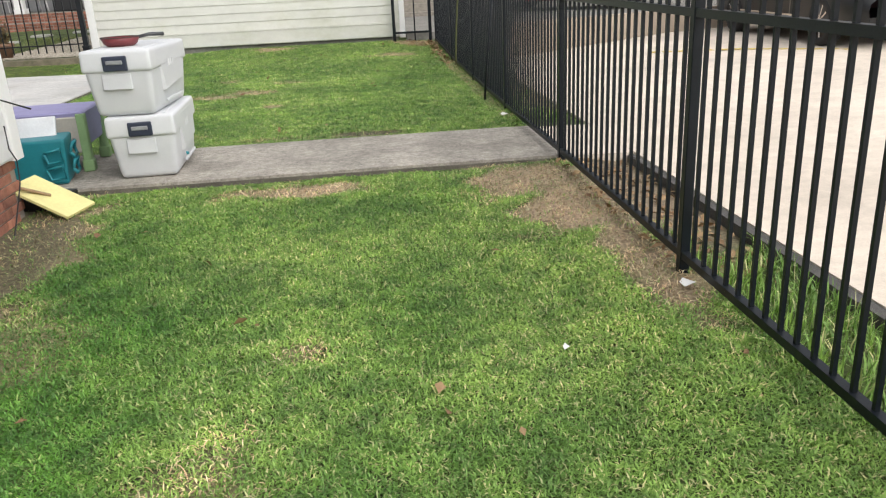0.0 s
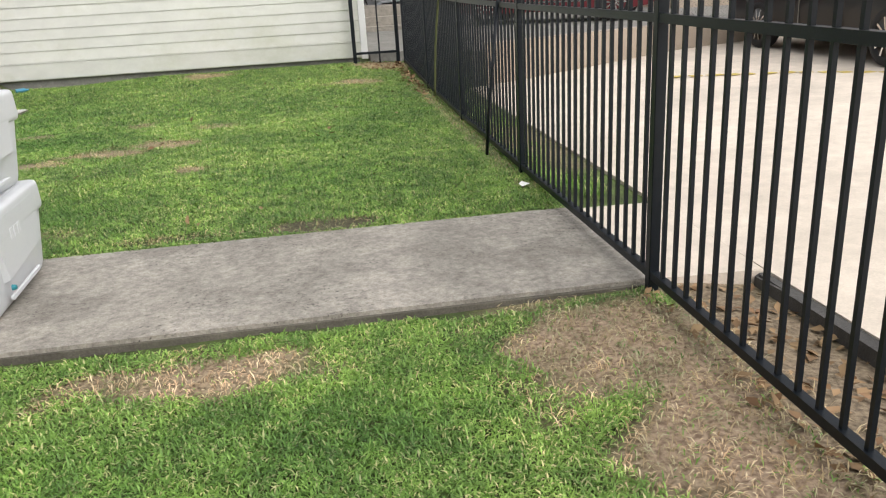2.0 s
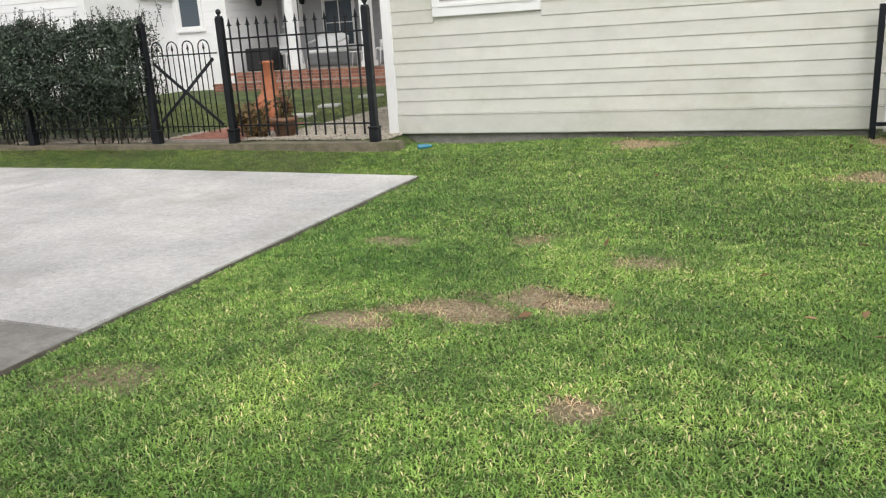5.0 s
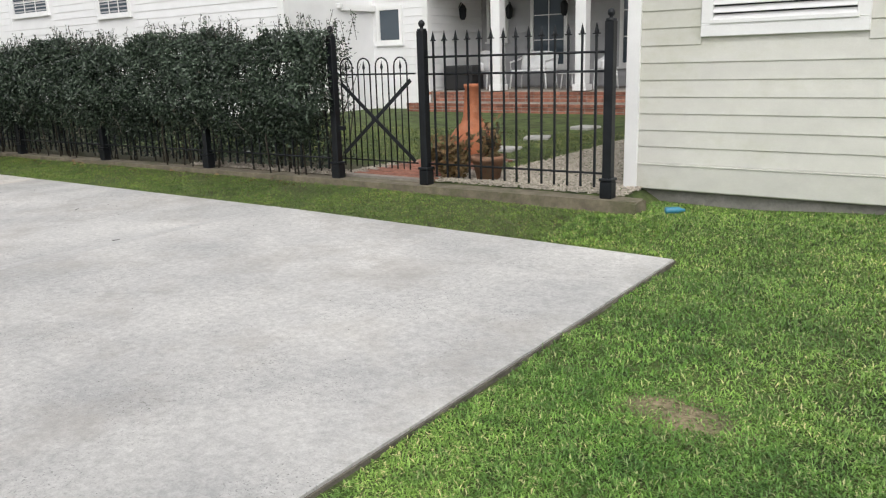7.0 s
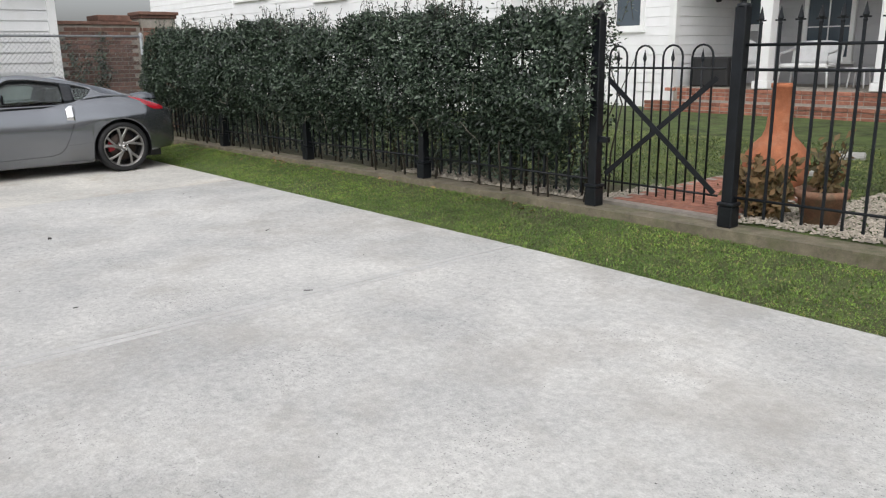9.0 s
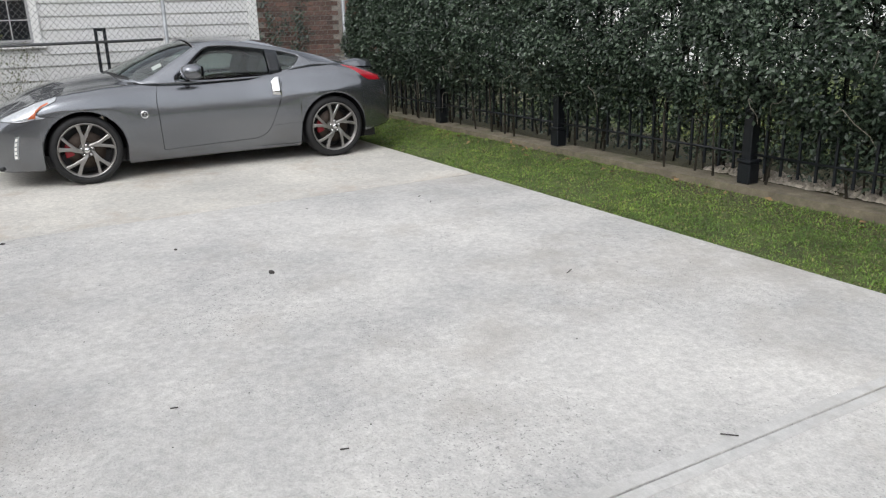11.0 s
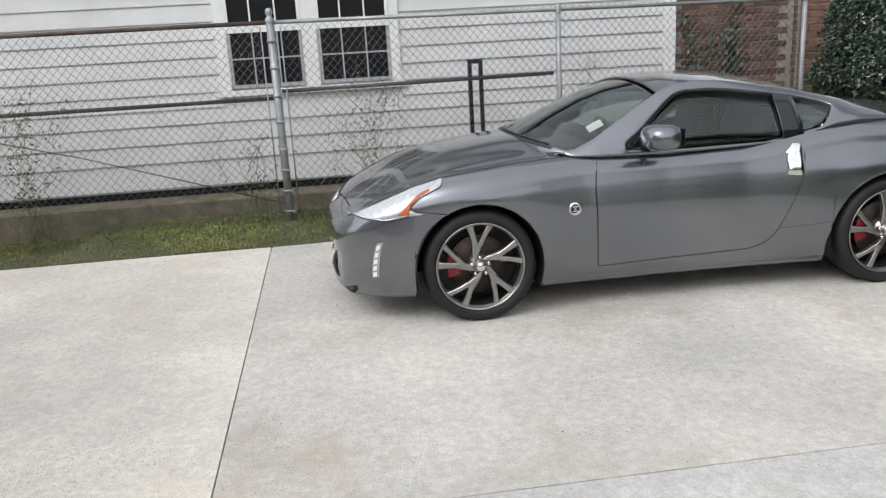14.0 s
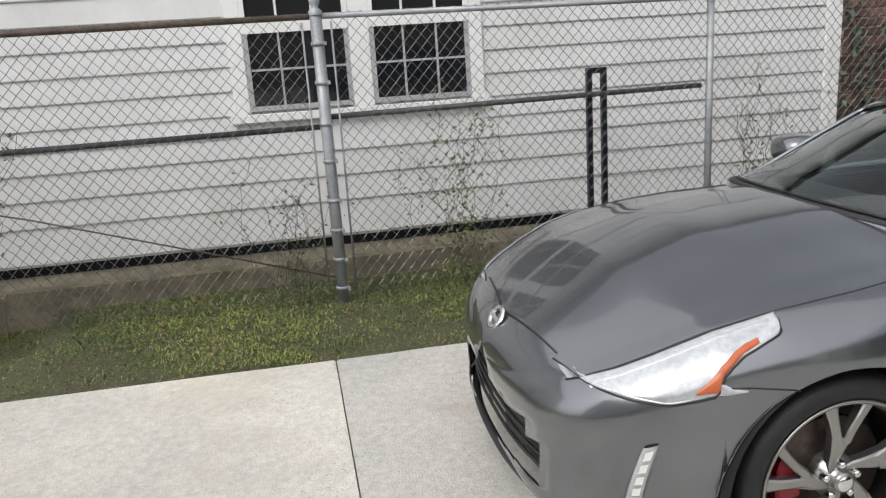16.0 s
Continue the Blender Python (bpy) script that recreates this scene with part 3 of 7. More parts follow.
# ---- house behind the garden ----
def window_c(h, x0, x1, z0, z1, Y, cols=1, rows=1, blinds=False):
    w = box("window", x0, x1, Y - 0.02, Y + 0.01, z0, z1, M_PANE_PALE, h, label="small dark window with white casing")
    t = 0.09
    for a in ((x0 - t, x1 + t, z0 - t, z0), (x0 - t, x1 + t, z1, z1 + t), (x0 - t, x0, z0 + 0.001, z1 - 0.001), (x1, x1 + t, z0 + 0.001, z1 - 0.001)):
        box("casing", a[0], a[1], Y - 0.05, Y + 0.01, a[2], a[3], M_TRIM, w)
    box("sill", x0 - t - 0.04, x1 + t + 0.04, Y - 0.08, Y + 0.01, z0 - t - 0.05, z0 - t, M_TRIM, w)
    for k in range(1, cols):
        xx = x0 + (x1 - x0) * k / cols
        box("muntin", xx - 0.012, xx + 0.012, Y - 0.035, Y - 0.019, z0, z1, M_TRIM, w)
    for k in range(1, rows):
        zz = z0 + (z1 - z0) * k / rows
        box("muntin", x0, x1, Y - 0.036, Y - 0.019, zz - 0.012, zz + 0.012, M_TRIM, w)
    if blinds:
        for k in range(9):
            zz = z0 + 0.03 + (z1 - z0 - 0.04) * k / 9
            box("slat", x0 + 0.02, x1 - 0.02, Y - 0.028, Y - 0.021, zz, zz + 0.035, M_GREYWALL, w)


def brick_run(parent, x0, x1, y_face, z, mat, length=0.2, gap=0.01, hgt=0.062, depth=0.09, off=0.0, src=None, up=False):
    """A course of bricks along x with its face at y_face."""
    x = x0 - off
    while x < x1 - 0.03:
        a, c = max(x, x0), min(x + length, x1)
        if c - a > 0.03:
            share(src, "brick", parent, Matrix.Translation(((a + c) / 2, y_face, z)) @ Matrix.Diagonal(((c - a) / length, 1, 1, 1)))
        x += length + gap


def house_c():
    h = empty("garden_house", label="white clapboard house with a columned porch on red brick steps", category="house")
    # wing
    box("wing_wall", -16.05, -13.5, 24.0, 31, 0.5, 6.0, M_SIDING_C, h)
    siding(h, -16.05, -13.6, 0.75, 6.0, 0.19, (24.0, -1), M_SIDING_C, holes=[(-15.1, -14.2, 2.2, 3.2)])
    box("wing_base", -16.07, -13.48, 23.97, 24.05, 0.4, 0.745, M_TRIM, h)
    box("corner_board", -13.62, -13.46, 23.96, 24.1, 0.746, 6.0, M_TRIM, h)
    siding(h, 24.1, 26.4, 0.75, 6.0, 0.19, (-13.5, 1), M_SIDING_C, along="y")
    window_c(h, -14.95, -14.33, 2.3, 3.02, 24.0, 1, 1)
    # porch back wall with doors and tall windows
    box("porch_wall", -13.5, 3, 26.4, 26.8, 0.9, 6, M_GREYWALL, h)
    siding(h, -13.4, 3, 1.08, 4.4, 0.19, (26.4, -1), M_GREYWALL)
    window_c(h, -13.2, -12.75, 2.3, 3.3, 26.375)
    for x in (-11.9, -9.5, -7.0):
        window_c(h, x, x + 0.85, 1.6, 3.4, 26.375, 2, 3)
    box("porch_ceiling", -13.5, 3, 23.7, 26.4, 3.9, 4.0, M_TRIM, h)
    box("porch_beam", -13.46, 3, 23.85, 24.15, 3.45, 3.899, M_TRIM, h)
    for x in (-11.52, -9.42, -7.3, -5.2):
        c = box("column", x - 0.12, x + 0.12, 23.88, 24.12, 1.2, 3.449, M_TRIM, h, bevel=0.01)
        box("column_base", x - 0.16, x + 0.16, 23.84, 24.16, 1.06, 1.199, M_TRIM, c, bevel=0.01)
    box("roof", -17.2, 4, 23.2, 31.5, 6.0, 6.2, M_ROOF, h)
    # left section, nearer
    box("side_wall", -34, -15.2, 21.0, 29, 0.5, 6.0, M_SIDING_C, h)
    siding(h, -34, -15.35, 0.75, 6.0, 0.19, (21.0, -1), M_SIDING_C, holes=[(-27.2, -24.7, 3.2, 4.6), (-22.5, -20.8, 3.0, 4.6)])
    box("corner_board", -15.35, -15.16, 20.95, 21.1, 0.6, 6.0, M_TRIM, h)
    window_c(h, -26.9, -25.0, 3.5, 4.4, 21.0, 3, 3, True)
    window_c(h, -22.3, -21.0, 3.25, 4.2, 21.0, 3, 3, True)
    # breezeway between the two
    box("breezeway_wall", -21, -16.051, 26.0, 26.2, 0.4, 3.4, M_BROWNWALL, h)
    box("breezeway_roof", -19.5, -15.1, 22.8, 26.3, 3.0, 3.14, M_TRIM, h)
    box("gutter", -19.5, -15.1, 22.68, 22.799, 3.04, 3.16, M_TRIM, h, bevel=0.02)
    box("breezeway_post", -16.2, -16.06, 22.9, 23.05, 0.4, 2.999, M_TRIM, h)
    for x in (-17.0, -15.7):
        box("soffit_light", x - 0.16, x + 0.16, 23.0, 23.08, 2.985, 2.999, M_LAMP, h)
    # brick porch and steps
    steps = empty("porch_steps", label="red brick porch platform with moulded brick steps", category="steps")
    box("core", -13.45, 3, 24.0, 26.39, 0.35, 1.05, M_MORTAR, steps)
    src = box("brick", -0.1, 0.1, 0, 0.1, -0.031, 0.031, M_BRICK, steps, bevel=0.004)
    src.location = (-13.3, 23.6, 1.02)
    box("core", -13.1, 3, 23.6, 24.0, 0.35, 1.04, M_MORTAR, steps)
    box("core", -13.6, 3, 23.22, 23.6, 0.35, 0.80, M_MORTAR, steps)
    box("core", -14.0, 3, 22.84, 23.22, 0.35, 0.58, M_MORTAR, steps)
    for x0, yf, zs in ((-13.1, 23.585, (1.02,)), (-13.1, 23.595, (0.945, 0.87)), (-13.6, 23.205, (0.78,)), (-13.6, 23.215, (0.705, 0.63)), (-14.0, 22.825, (0.56,)), (-14.0, 22.835, (0.485, 0.41))):
        for z in zs:
            brick_run(steps, x0, -4.5, yf, z, M_BRICK, src=src, off=0.1 * ((z * 100) % 2 > 1))


M_LAMP = glow("warm_lamp", (1, 0.95, 0.85), 6.0)
house_c()


# ---- brick garden wall and piers ----
def brick_wall():
    w = empty("brick_garden_wall", label="old brown brick garden wall with capped piers", category="wall")
    X = -19.1
    box("core", X - 0.19, X - 0.012, 13.76, 15.2, 0.2, 2.38, M_MORTAR, w)
    box("core", X - 0.4, X + 0.10, 15.21, 15.83, 0.2, 2.5, M_MORTAR, w)
    src = box("brick", -0.012, 0.0, -0.1, 0.1, -0.031, 0.031, M_BRICK_OLD, w, bevel=0.003)
    src.location = (X, 13.87, 0.35)
    z, k = 0.35, 0
    while z < 2.36:
        y = 13.97 - 0.105 * (k % 2)
        while y < 15.12:
            if y - 0.1 > 13.72:
                share(src, "brick", w, Matrix.Translation((X, y, z)))
            y += 0.21
        for y in ((15.31, 15.52, 15.73) if k % 2 else (15.26, 15.415, 15.625, 15.78)):
            s = 0.5 if (not k % 2 and y in (15.26, 15.78)) else 1
            share(src, "brick", w, Matrix.Translation((X + 0.112, y, z)) @ Matrix.Diagonal((1, s, 1, 1)))
        for xx in (X - 0.05, X - 0.26):
            share(src, "brick", w, Matrix.Translation((xx, 15.21 - 0.012, z)) @ pose(0, 0, 0, 0, 0, -90))
        z += 0.075
        k += 1
    for a, z0 in ((0.03, 2.5), (0.06, 2.56)):
        box("cap", X - 0.4 - a, X + 0.1 + a, 15.21 - a, 15.83 + a, z0, z0 + 0.06, M_BRICK_OLD, w, bevel=0.006)
    box("cap", X - 0.23, X + 0.03, 13.76, 15.18, 2.381, 2.44, M_BRICK_OLD, w, bevel=0.006)
    # far pier in the side run
    box("pier", X - 3.0, X - 2.4, 15.25, 15.85, 0.2, 2.55, M_BRICK_OLD, w)
    box("cap", X - 3.07, X - 2.33, 15.18, 15.92, 2.551, 2.67, M_BRICK_OLD, w, bevel=0.006)
    box("wall_run", X - 2.399, X - 0.401, 15.45, 15.65, 0.2, 2.4, M_BRICK_OLD, w)


brick_wall()


# ---- black picket fence along the lot ----
def black_fence():
    X = 1.53
    ys = [-3.87, -1.41, 1.05, 3.52, 5.97, 8.35, 10.79, 13.26, 15.95]
    base = fence_z
    f = empty("picket_fence", label="black powder-coated steel picket fence with square posts", category="fence")
    post = box("post", -0.0255, 0.0255, -0.0255, 0.0255, -0.12, 1.85, M_BLACK, f, bevel=0.004)
    post.location = (X, ys[0], base(ys[0]))
    cap = box("post_cap", -0.031, 0.031, -0.031, 0.031, 1.851, 1.875, M_BLACK, post, bevel=0.005)
    for y in ys[1:]:
        p = share(post, "post", f, Matrix.Translation((X, y, base(y))))
        share(cap, "post_cap", p, Matrix.Identity(4))
    pk = box("picket", -0.0088, 0.0088, -0.0088, 0.0088, 0.085, 1.80, M_BLACK, f)
    pk.location = (X, ys[0] + 0.15, base(ys[0]))
    for a, c in zip(ys, ys[1:]):
        n = 20
        for k in range(1, n + 1):
            y = a + (c - a) * k / (n + 1)
            share(pk, "picket", f, Matrix.Translation((X, y, base(y))))
        za, zc = base(a), base(c)
        for z in (0.10, 1.262, 1.405, 1.72):
            V = []
            for y, b in ((a + 0.0265, za), (c - 0.0265, zc)):
                V += [(X - 0.02, y, b + z - 0.019), (X + 0.02, y, b + z - 0.019), (X + 0.02, y, b + z + 0.019), (X - 0.02, y, b + z + 0.019)]
            build("rail", V, [(0, 1, 5, 4), (1, 2, 6, 5), (2, 3, 7, 6), (3, 0, 4, 7), (3, 2, 1, 0), (4, 5, 6, 7)], M_BLACK, f)
    g = empty("side_gate", label="narrow black steel gate beside the outbuilding", category="gate")
    for x in (0.70, 1.42):
        box("gate_post", x - 0.03, x + 0.03, 16.02, 16.08, 0.2, 1.75, M_BLACK, g, bevel=0.003)
    for z in (0.50, 1.66):
        box("rail", 0.731, 1.389, 16.03, 16.07, z - 0.02, z + 0.02, M_BLACK, g)
    box("bar", 1.1, 1.125, 16.04, 16.065, 0.3, 1.64, M_BLACK, g)
    tagged(tubes("brace_rod", [([(1.40, 9.03, 0.16), (1.42, 9.0, 0.5), (1.505, 8.92, 1.40)], 0.014)], M_BLACK), "thin black steel rod leaning against the picket fence", "rod")
    pts = [(1.485 + 0.012 * math.sin(6 * k), 11.66 + 0.75 * (k / 10) ** 0.8 + 0.02 * math.sin(3 * k), 1.46 - 1.24 * k / 10) for k in range(11)]
    tagged(tubes("strap", [(pts, 0.012)], M_STRAP, n=4), "faded olive strap hanging from the fence rail", "strap")


M_STRAP = plain("faded_olive_webbing", (0.17, 0.18, 0.07), 0.9)
black_fence()


# ---- iron garden fence with gate ----
FY = lambda x: CURB_Y + 0.135 + slope_y(x)


def spear(parent, src, x, y, z):
    return share(src, "spear", parent, Matrix.Translation((x, y, z)))


def iron_fence():
    f = empty("iron_garden_fence", label="weathered black wrought-iron fence with spear finials", category="fence")
    posts = [-5.06, -7.22, -8.53, -10.9, -13.3, -15.7, -17.9]
    bm = box_bm(-0.045, 0.045, -0.045, 0.045, 0.0, 1.68, 0.006)
    post = part("post", bm, M_IRON, f)
    post.location = (posts[0], FY(posts[0]), 0.42)
    bm = box_bm(-0.062, 0.062, -0.062, 0.062, 0.0, 0.17, 0.01)
    box_bm(-0.07, 0.07, -0.07, 0.07, 0.171, 0.20, 0.008, bm)
    foot = part("post_base", bm, M_IRON, post)
    ball = lathe("finial", [(0.05, 1.68), (0.052, 1.70), (0.02, 1.705), (0.018, 1.72), (0.032, 1.735), (0.037, 1.755), (0.032, 1.775), (0.015, 1.79), (0.001, 1.795)], M_IRON, post, n=12)
    for x in posts[1:]:
        p = share(post, "post", f, Matrix.Translation((x, FY(x), 0.42)))
        share(foot, "post_base", p, Matrix.Identity(4))
        share(ball, "finial", p, Matrix.Identity(4))
    pk = box("picket", -0.009, 0.009, -0.009, 0.009, 0.52, 1.98, M_IRON, f)
    pk.location = (-5.2, FY(-5.2), 0)
    V, F = [], []
    tip = lathe("spear", [(0.011, 1.96), (0.018, 1.972), (0.011, 1.985), (0.024, 2.005), (0.014, 2.04), (0.002, 2.09)], M_IRON, f, n=6, smooth=False)
    tip.location = pk.location
    barb = box("barb", -0.038, 0.038, -0.004, 0.004, 1.985, 1.997, M_IRON, f)
    barb.location = pk.location

    def bay(a, c, n, top=True):
        for k in range(1, n + 1):
            x = a + (c - a) * k / (n + 1)
            m = Matrix.Translation((x, FY(x), 0))
            share(pk, "picket", f, m)
            if top:
                share(tip, "spear", f, m)
                share(barb, "barb", f, m)
        for z in (0.66, 1.64, 1.82):
            tubes("rail", [([(a - 0.04, FY(a), z), (c + 0.04, FY(c), z)], 0.012)], M_IRON, f, n=6)

    bay(-5.06, -7.22, 14)
    for a, c in ((-8.53, -10.9), (-10.9, -13.3), (-13.3, -15.7), (-15.7, -17.9)):
        bay(a, c, 15, True)
    g = empty("garden_gate", label="black wrought-iron gate with hoop tops and a flat cross brace", category="gate")
    x0, x1 = -8.45, -7.31
    n = 8
    xs = [x0 + 0.03 + (x1 - x0 - 0.06) * k / n for k in range(n + 1)]
    y = FY(-7.9)
    for k in range(0, n, 2):
        a, c = xs[k] + 0.0, xs[k] + (xs[1] - xs[0]) * 1.35
        r = (c - a) / 2
        arc = [(a + r - r * math.cos(t), y, 1.74 + r * math.sin(t)) for t in np.linspace(0, math.pi, 9)]
        tubes("hoop", [([(a, y, 0.58)] + arc + [(c, y, 0.58)], 0.009)], M_IRON, g)
        tubes("bar", [([((a + c) / 2, y, 0.58), ((a + c) / 2, y, 1.72)], 0.007)], M_IRON, g)
        s = lathe("spear", [(0.008, 1.70), (0.018, 1.725), (0.012, 1.75), (0.001, 1.80)], M_IRON, g, n=6, smooth=False)
        s.location = ((a + c) / 2, y, 0)
    for z in (0.66, 1.65):
        tubes("rail", [([(x0, y, z), (x1, y, z)], 0.010)], M_IRON, g)
    for a, c in (((x0 + 0.05, 1.55), (x1 - 0.02, 0.68)), ((x0 + 0.03, 0.72), (x1 - 0.06, 1.58))):
        d = Vector((c[0] - a[0], 0, c[1] - a[1]))
        bm = box_bm(0, d.length, -0.004, 0.004, -0.022, 0.022)
        bmesh.ops.transform(bm, matrix=Matrix.Translation((a[0], y - 0.014 - (0.009 if a[1] > 1 else 0), a[1])) @ Matrix.Rotation(math.atan2(-d.z, d.x), 4, "Y"), verts=bm.verts)
        part("cross_brace", bm, M_IRON, g)
    box("latch", x0 - 0.06, x0 + 0.05, y - 0.03, y + 0.02, 1.0, 1.05, M_IRON, g, bevel=0.004)


iron_fence()


# ---- chain-link fence ----
def chain_link():
    X = -18.15
    back = lambda y: X - 0.085 * max(0.0, y - 9.5)
    f = empty("chain_link_fence", label="galvanised chain-link fence with rusty rails and climbing vines", category="fence")
    tp = tubes("terminal_post", [([(X, 9.46, 0.2), (X, 9.46, 2.2)], 0.038)], M_GALV, f, n=14)
    cap = lathe("post_cap", [(0.043, 2.19), (0.044, 2.215), (0.028, 2.23), (0.02, 2.24), (0.032, 2.26), (0.034, 2.285), (0.02, 2.31), (0.001, 2.315)], M_GALV, tp, n=14)
    cap.location = (X, 9.46, 0)
    for z in (0.42, 0.62, 0.82, 1.02, 1.28, 1.52, 1.78, 2.02):
        b = lathe("band", [(0.04, z - 0.012), (0.046, z - 0.012), (0.046, z + 0.012), (0.04, z + 0.012)], M_GALV, tp, n=12)
        b.location = (X, 9.46, 0)
        box("bolt", X + 0.03, X + 0.075, 9.49, 9.51, z - 0.01, z + 0.01, M_GALV, tp)
    for y in (3.6, 6.55, 12.25, 15.02):
        p = tubes("line_post", [([(back(y), y, 0.2), (back(y), y, 2.2)], 0.027)], M_GALV, f, n=10)
        c = lathe("post_cap", [(0.033, 2.14), (0.034, 2.21), (0.02, 2.23), (0.001, 2.235)], M_GALV, p, n=10)
        c.location = (back(y), y, 0)
    tubes("top_rail", [([(X, 3.0, 2.185), (X, 9.42, 2.185)], 0.019)], M_RUST, f, n=8)
    tubes("top_rail", [([(X, 9.5, 2.185), (back(15.0), 15.0, 2.165)], 0.019)], M_GALV, f, n=8)
    tubes("mid_rail", [([(X - 0.04, 3.0, 1.49), (X - 0.04, 9.42, 1.50)], 0.019)], M_RAIL, f, n=8)
    tubes("mid_rail", [([(X - 0.04, 9.5, 1.56), (back(12.2) - 0.04, 12.2, 1.56)], 0.019)], M_RAIL, f, n=8)
    tubes("tension_bar", [([(X + 0.02, 9.55, 0.4), (X + 0.02, 9.55, 2.15)], 0.007), ([(X + 0.02, 9.37, 0.4), (X + 0.02, 9.37, 2.15)], 0.007)], M_GALV, f, n=5)
    tubes("tie_rod", [([(X + 0.02, 5.6, 1.62), (X + 0.02, 7.6, 1.08), (X + 0.02, 9.42, 0.50)], 0.006)], M_RUST, f, n=5)
    u = empty("channel_bracket", label="black steel channel frame standing against the chain-link", category="bracket")
    for y in (11.345, 11.455):
        box("upright", X - 0.30, X - 0.26, y - 0.02, y + 0.02, 0.30, 1.74, M_BLACK, u, bevel=0.003)
    box("crosspiece", X - 0.30, X - 0.26, 11.366, 11.434, 1.70, 1.74, M_BLACK, u)
    # woven wire
    P = 0.076
    V, F = [], []
    y, k = 3.0, 0
    while y < 15.0:
        if not 9.38 < y < 9.55:
            z, s, pts = 0.36, 1 if k % 2 == 0 else -1, []
            i = 0
            while z < 2.25:
                pts.append((back(y) + 0.005 * (1 if i % 2 else -1), y + s * P * 0.5 * (1 if i % 2 else -1) * 0.5 + 0.002 * noise.noise(Vector((y * 3, z * 3, 0))), z))
                z += 0.042
                i += 1
            v, q = tube_data(pts, 0.003, 3, cap=False, base=len(V))
            V += v
            F += q
        y += P * 0.5
        k += 1
    w = build("mesh_wire", V, F, M_WIRE, f, "woven galvanised diamond wire")
    w["kind"] = "stuff"
    return f


M_RUST = material("rusty_steel", (0.16, 0.12, 0.10), 0.7, 0.3, var=0.3, scale=9, fine=60, bump=0.2)
M_RAIL = material("dark_steel_rail", (0.09, 0.095, 0.10), 0.5, 0.4, var=0.2, scale=6, bump=0.1)
chain_link()


# ---- vines, hedge and other plants ----
def leaf_cloud(name, centres, normals, size, mat, parent, label="", kind="stuff", rng=None, aspect=0.55, jitter=0.9):
    """Small folded leaves, four corners each, at the given places."""
    rng = rng or np.random.default_rng(3)
    n = len(centres)
    d = normals + jitter * rng.normal(size=(n, 3))
    d /= np.linalg.norm(d, axis=1)[:, None]
    r = rng.normal(size=(n, 3))
    a = np.cross(d, r)
    a /= np.linalg.norm(a, axis=1)[:, None] + 1e-9
    b = np.cross(d, a)
    L = size * (0.6 + 0.8 * rng.random(n))[:, None]
    W = L * aspect * 0.5
    p0 = centres
    pts = np.stack([p0, p0 + a * L * 0.5 + b * W + d * L * 0.10, p0 + a * L, p0 + a * L * 0.5 - b * W + d * L * 0.10], 1).reshape(-1, 3)
    me = bpy.data.meshes.new(name)
    me.vertices.add(4 * n)
    me.vertices.foreach_set("co", pts.astype(np.float32).ravel())
    idx = np.arange(n)[:, None] * 4 + np.array([[0, 1, 2, 0, 2, 3]])
    me.loops.add(6 * n)
    me.loops.foreach_set("vertex_index", idx.astype(np.int32).ravel())
    me.polygons.add(2 * n)
    me.polygons.foreach_set("loop_start", np.arange(2 * n, dtype=np.int32) * 3)
    me.update(calc_edges=True)
    me.materials.append(mat)
    ob = new(name, me)
    ob.parent = parent
    tagged(ob, label, kind=kind)
    return ob


def leaf_material(name, a, c, rough=0.45, dark=0.0):
    m = bpy.data.materials.new(name)
    m.use_nodes = True
    N, L = m.node_tree.nodes, m.node_tree.links
    b = N["Principled BSDF"]
    g = N.new("ShaderNodeNewGeometry")
    cr = N.new("ShaderNodeValToRGB")
    cr.color_ramp.elements[0].color, cr.color_ramp.elements[1].color = (*a, 1), (*c, 1)
    cr.color_ramp.elements[0].position = dark
    L.new(g.outputs["Random Per Island"], cr.inputs[0])
    tx = N.new("ShaderNodeTexNoise")
    tx.inputs["Scale"].default_value = 2.2
    L.new(g.outputs["Position"], tx.inputs["Vector"])
    mx = N.new("ShaderNodeMix")
    mx.data_type, mx.blend_type = "RGBA", "MULTIPLY"
    mx.inputs[0].default_value = 0.6
    L.new(cr.outputs[0], mx.inputs[6])
    r2 = N.new("ShaderNodeValToRGB")
    r2.color_ramp.elements[0].position, r2.color_ramp.elements[1].position = 0.3, 0.7
    r2.color_ramp.elements[0].color, r2.color_ramp.elements[1].color = (0.55, 0.6, 0.5, 1), (1.3, 1.25, 1.2, 1)
    L.new(tx.outputs["Fac"], r2.inputs[0])
    L.new(r2.outputs[0], mx.inputs[7])
    L.new(mx.outputs[2], b.inputs["Base Color"])
    b.inputs["Roughness"].default_value = rough
    return m


M_HEDGE = leaf_material("glossy_hedge_leaf", (0.011, 0.022, 0.013), (0.088, 0.126, 0.084), 0.42, dark=0.25)
M_HEDGE.node_tree.nodes["Principled BSDF"].inputs["Specular IOR Level"].default_value = 0.5
M_BARETWIG = material("pale_bare_twig", (0.22, 0.20, 0.16), 0.85, var=0.2, scale=20, bump=0.2)
M_VINE = leaf_material("vine_leaf", (0.06, 0.085, 0.03), (0.16, 0.15, 0.07), 0.6)
M_TWIG = material("grey_twig", (0.06, 0.052, 0.04), 0.9, var=0.2, scale=20, bump=0.2)


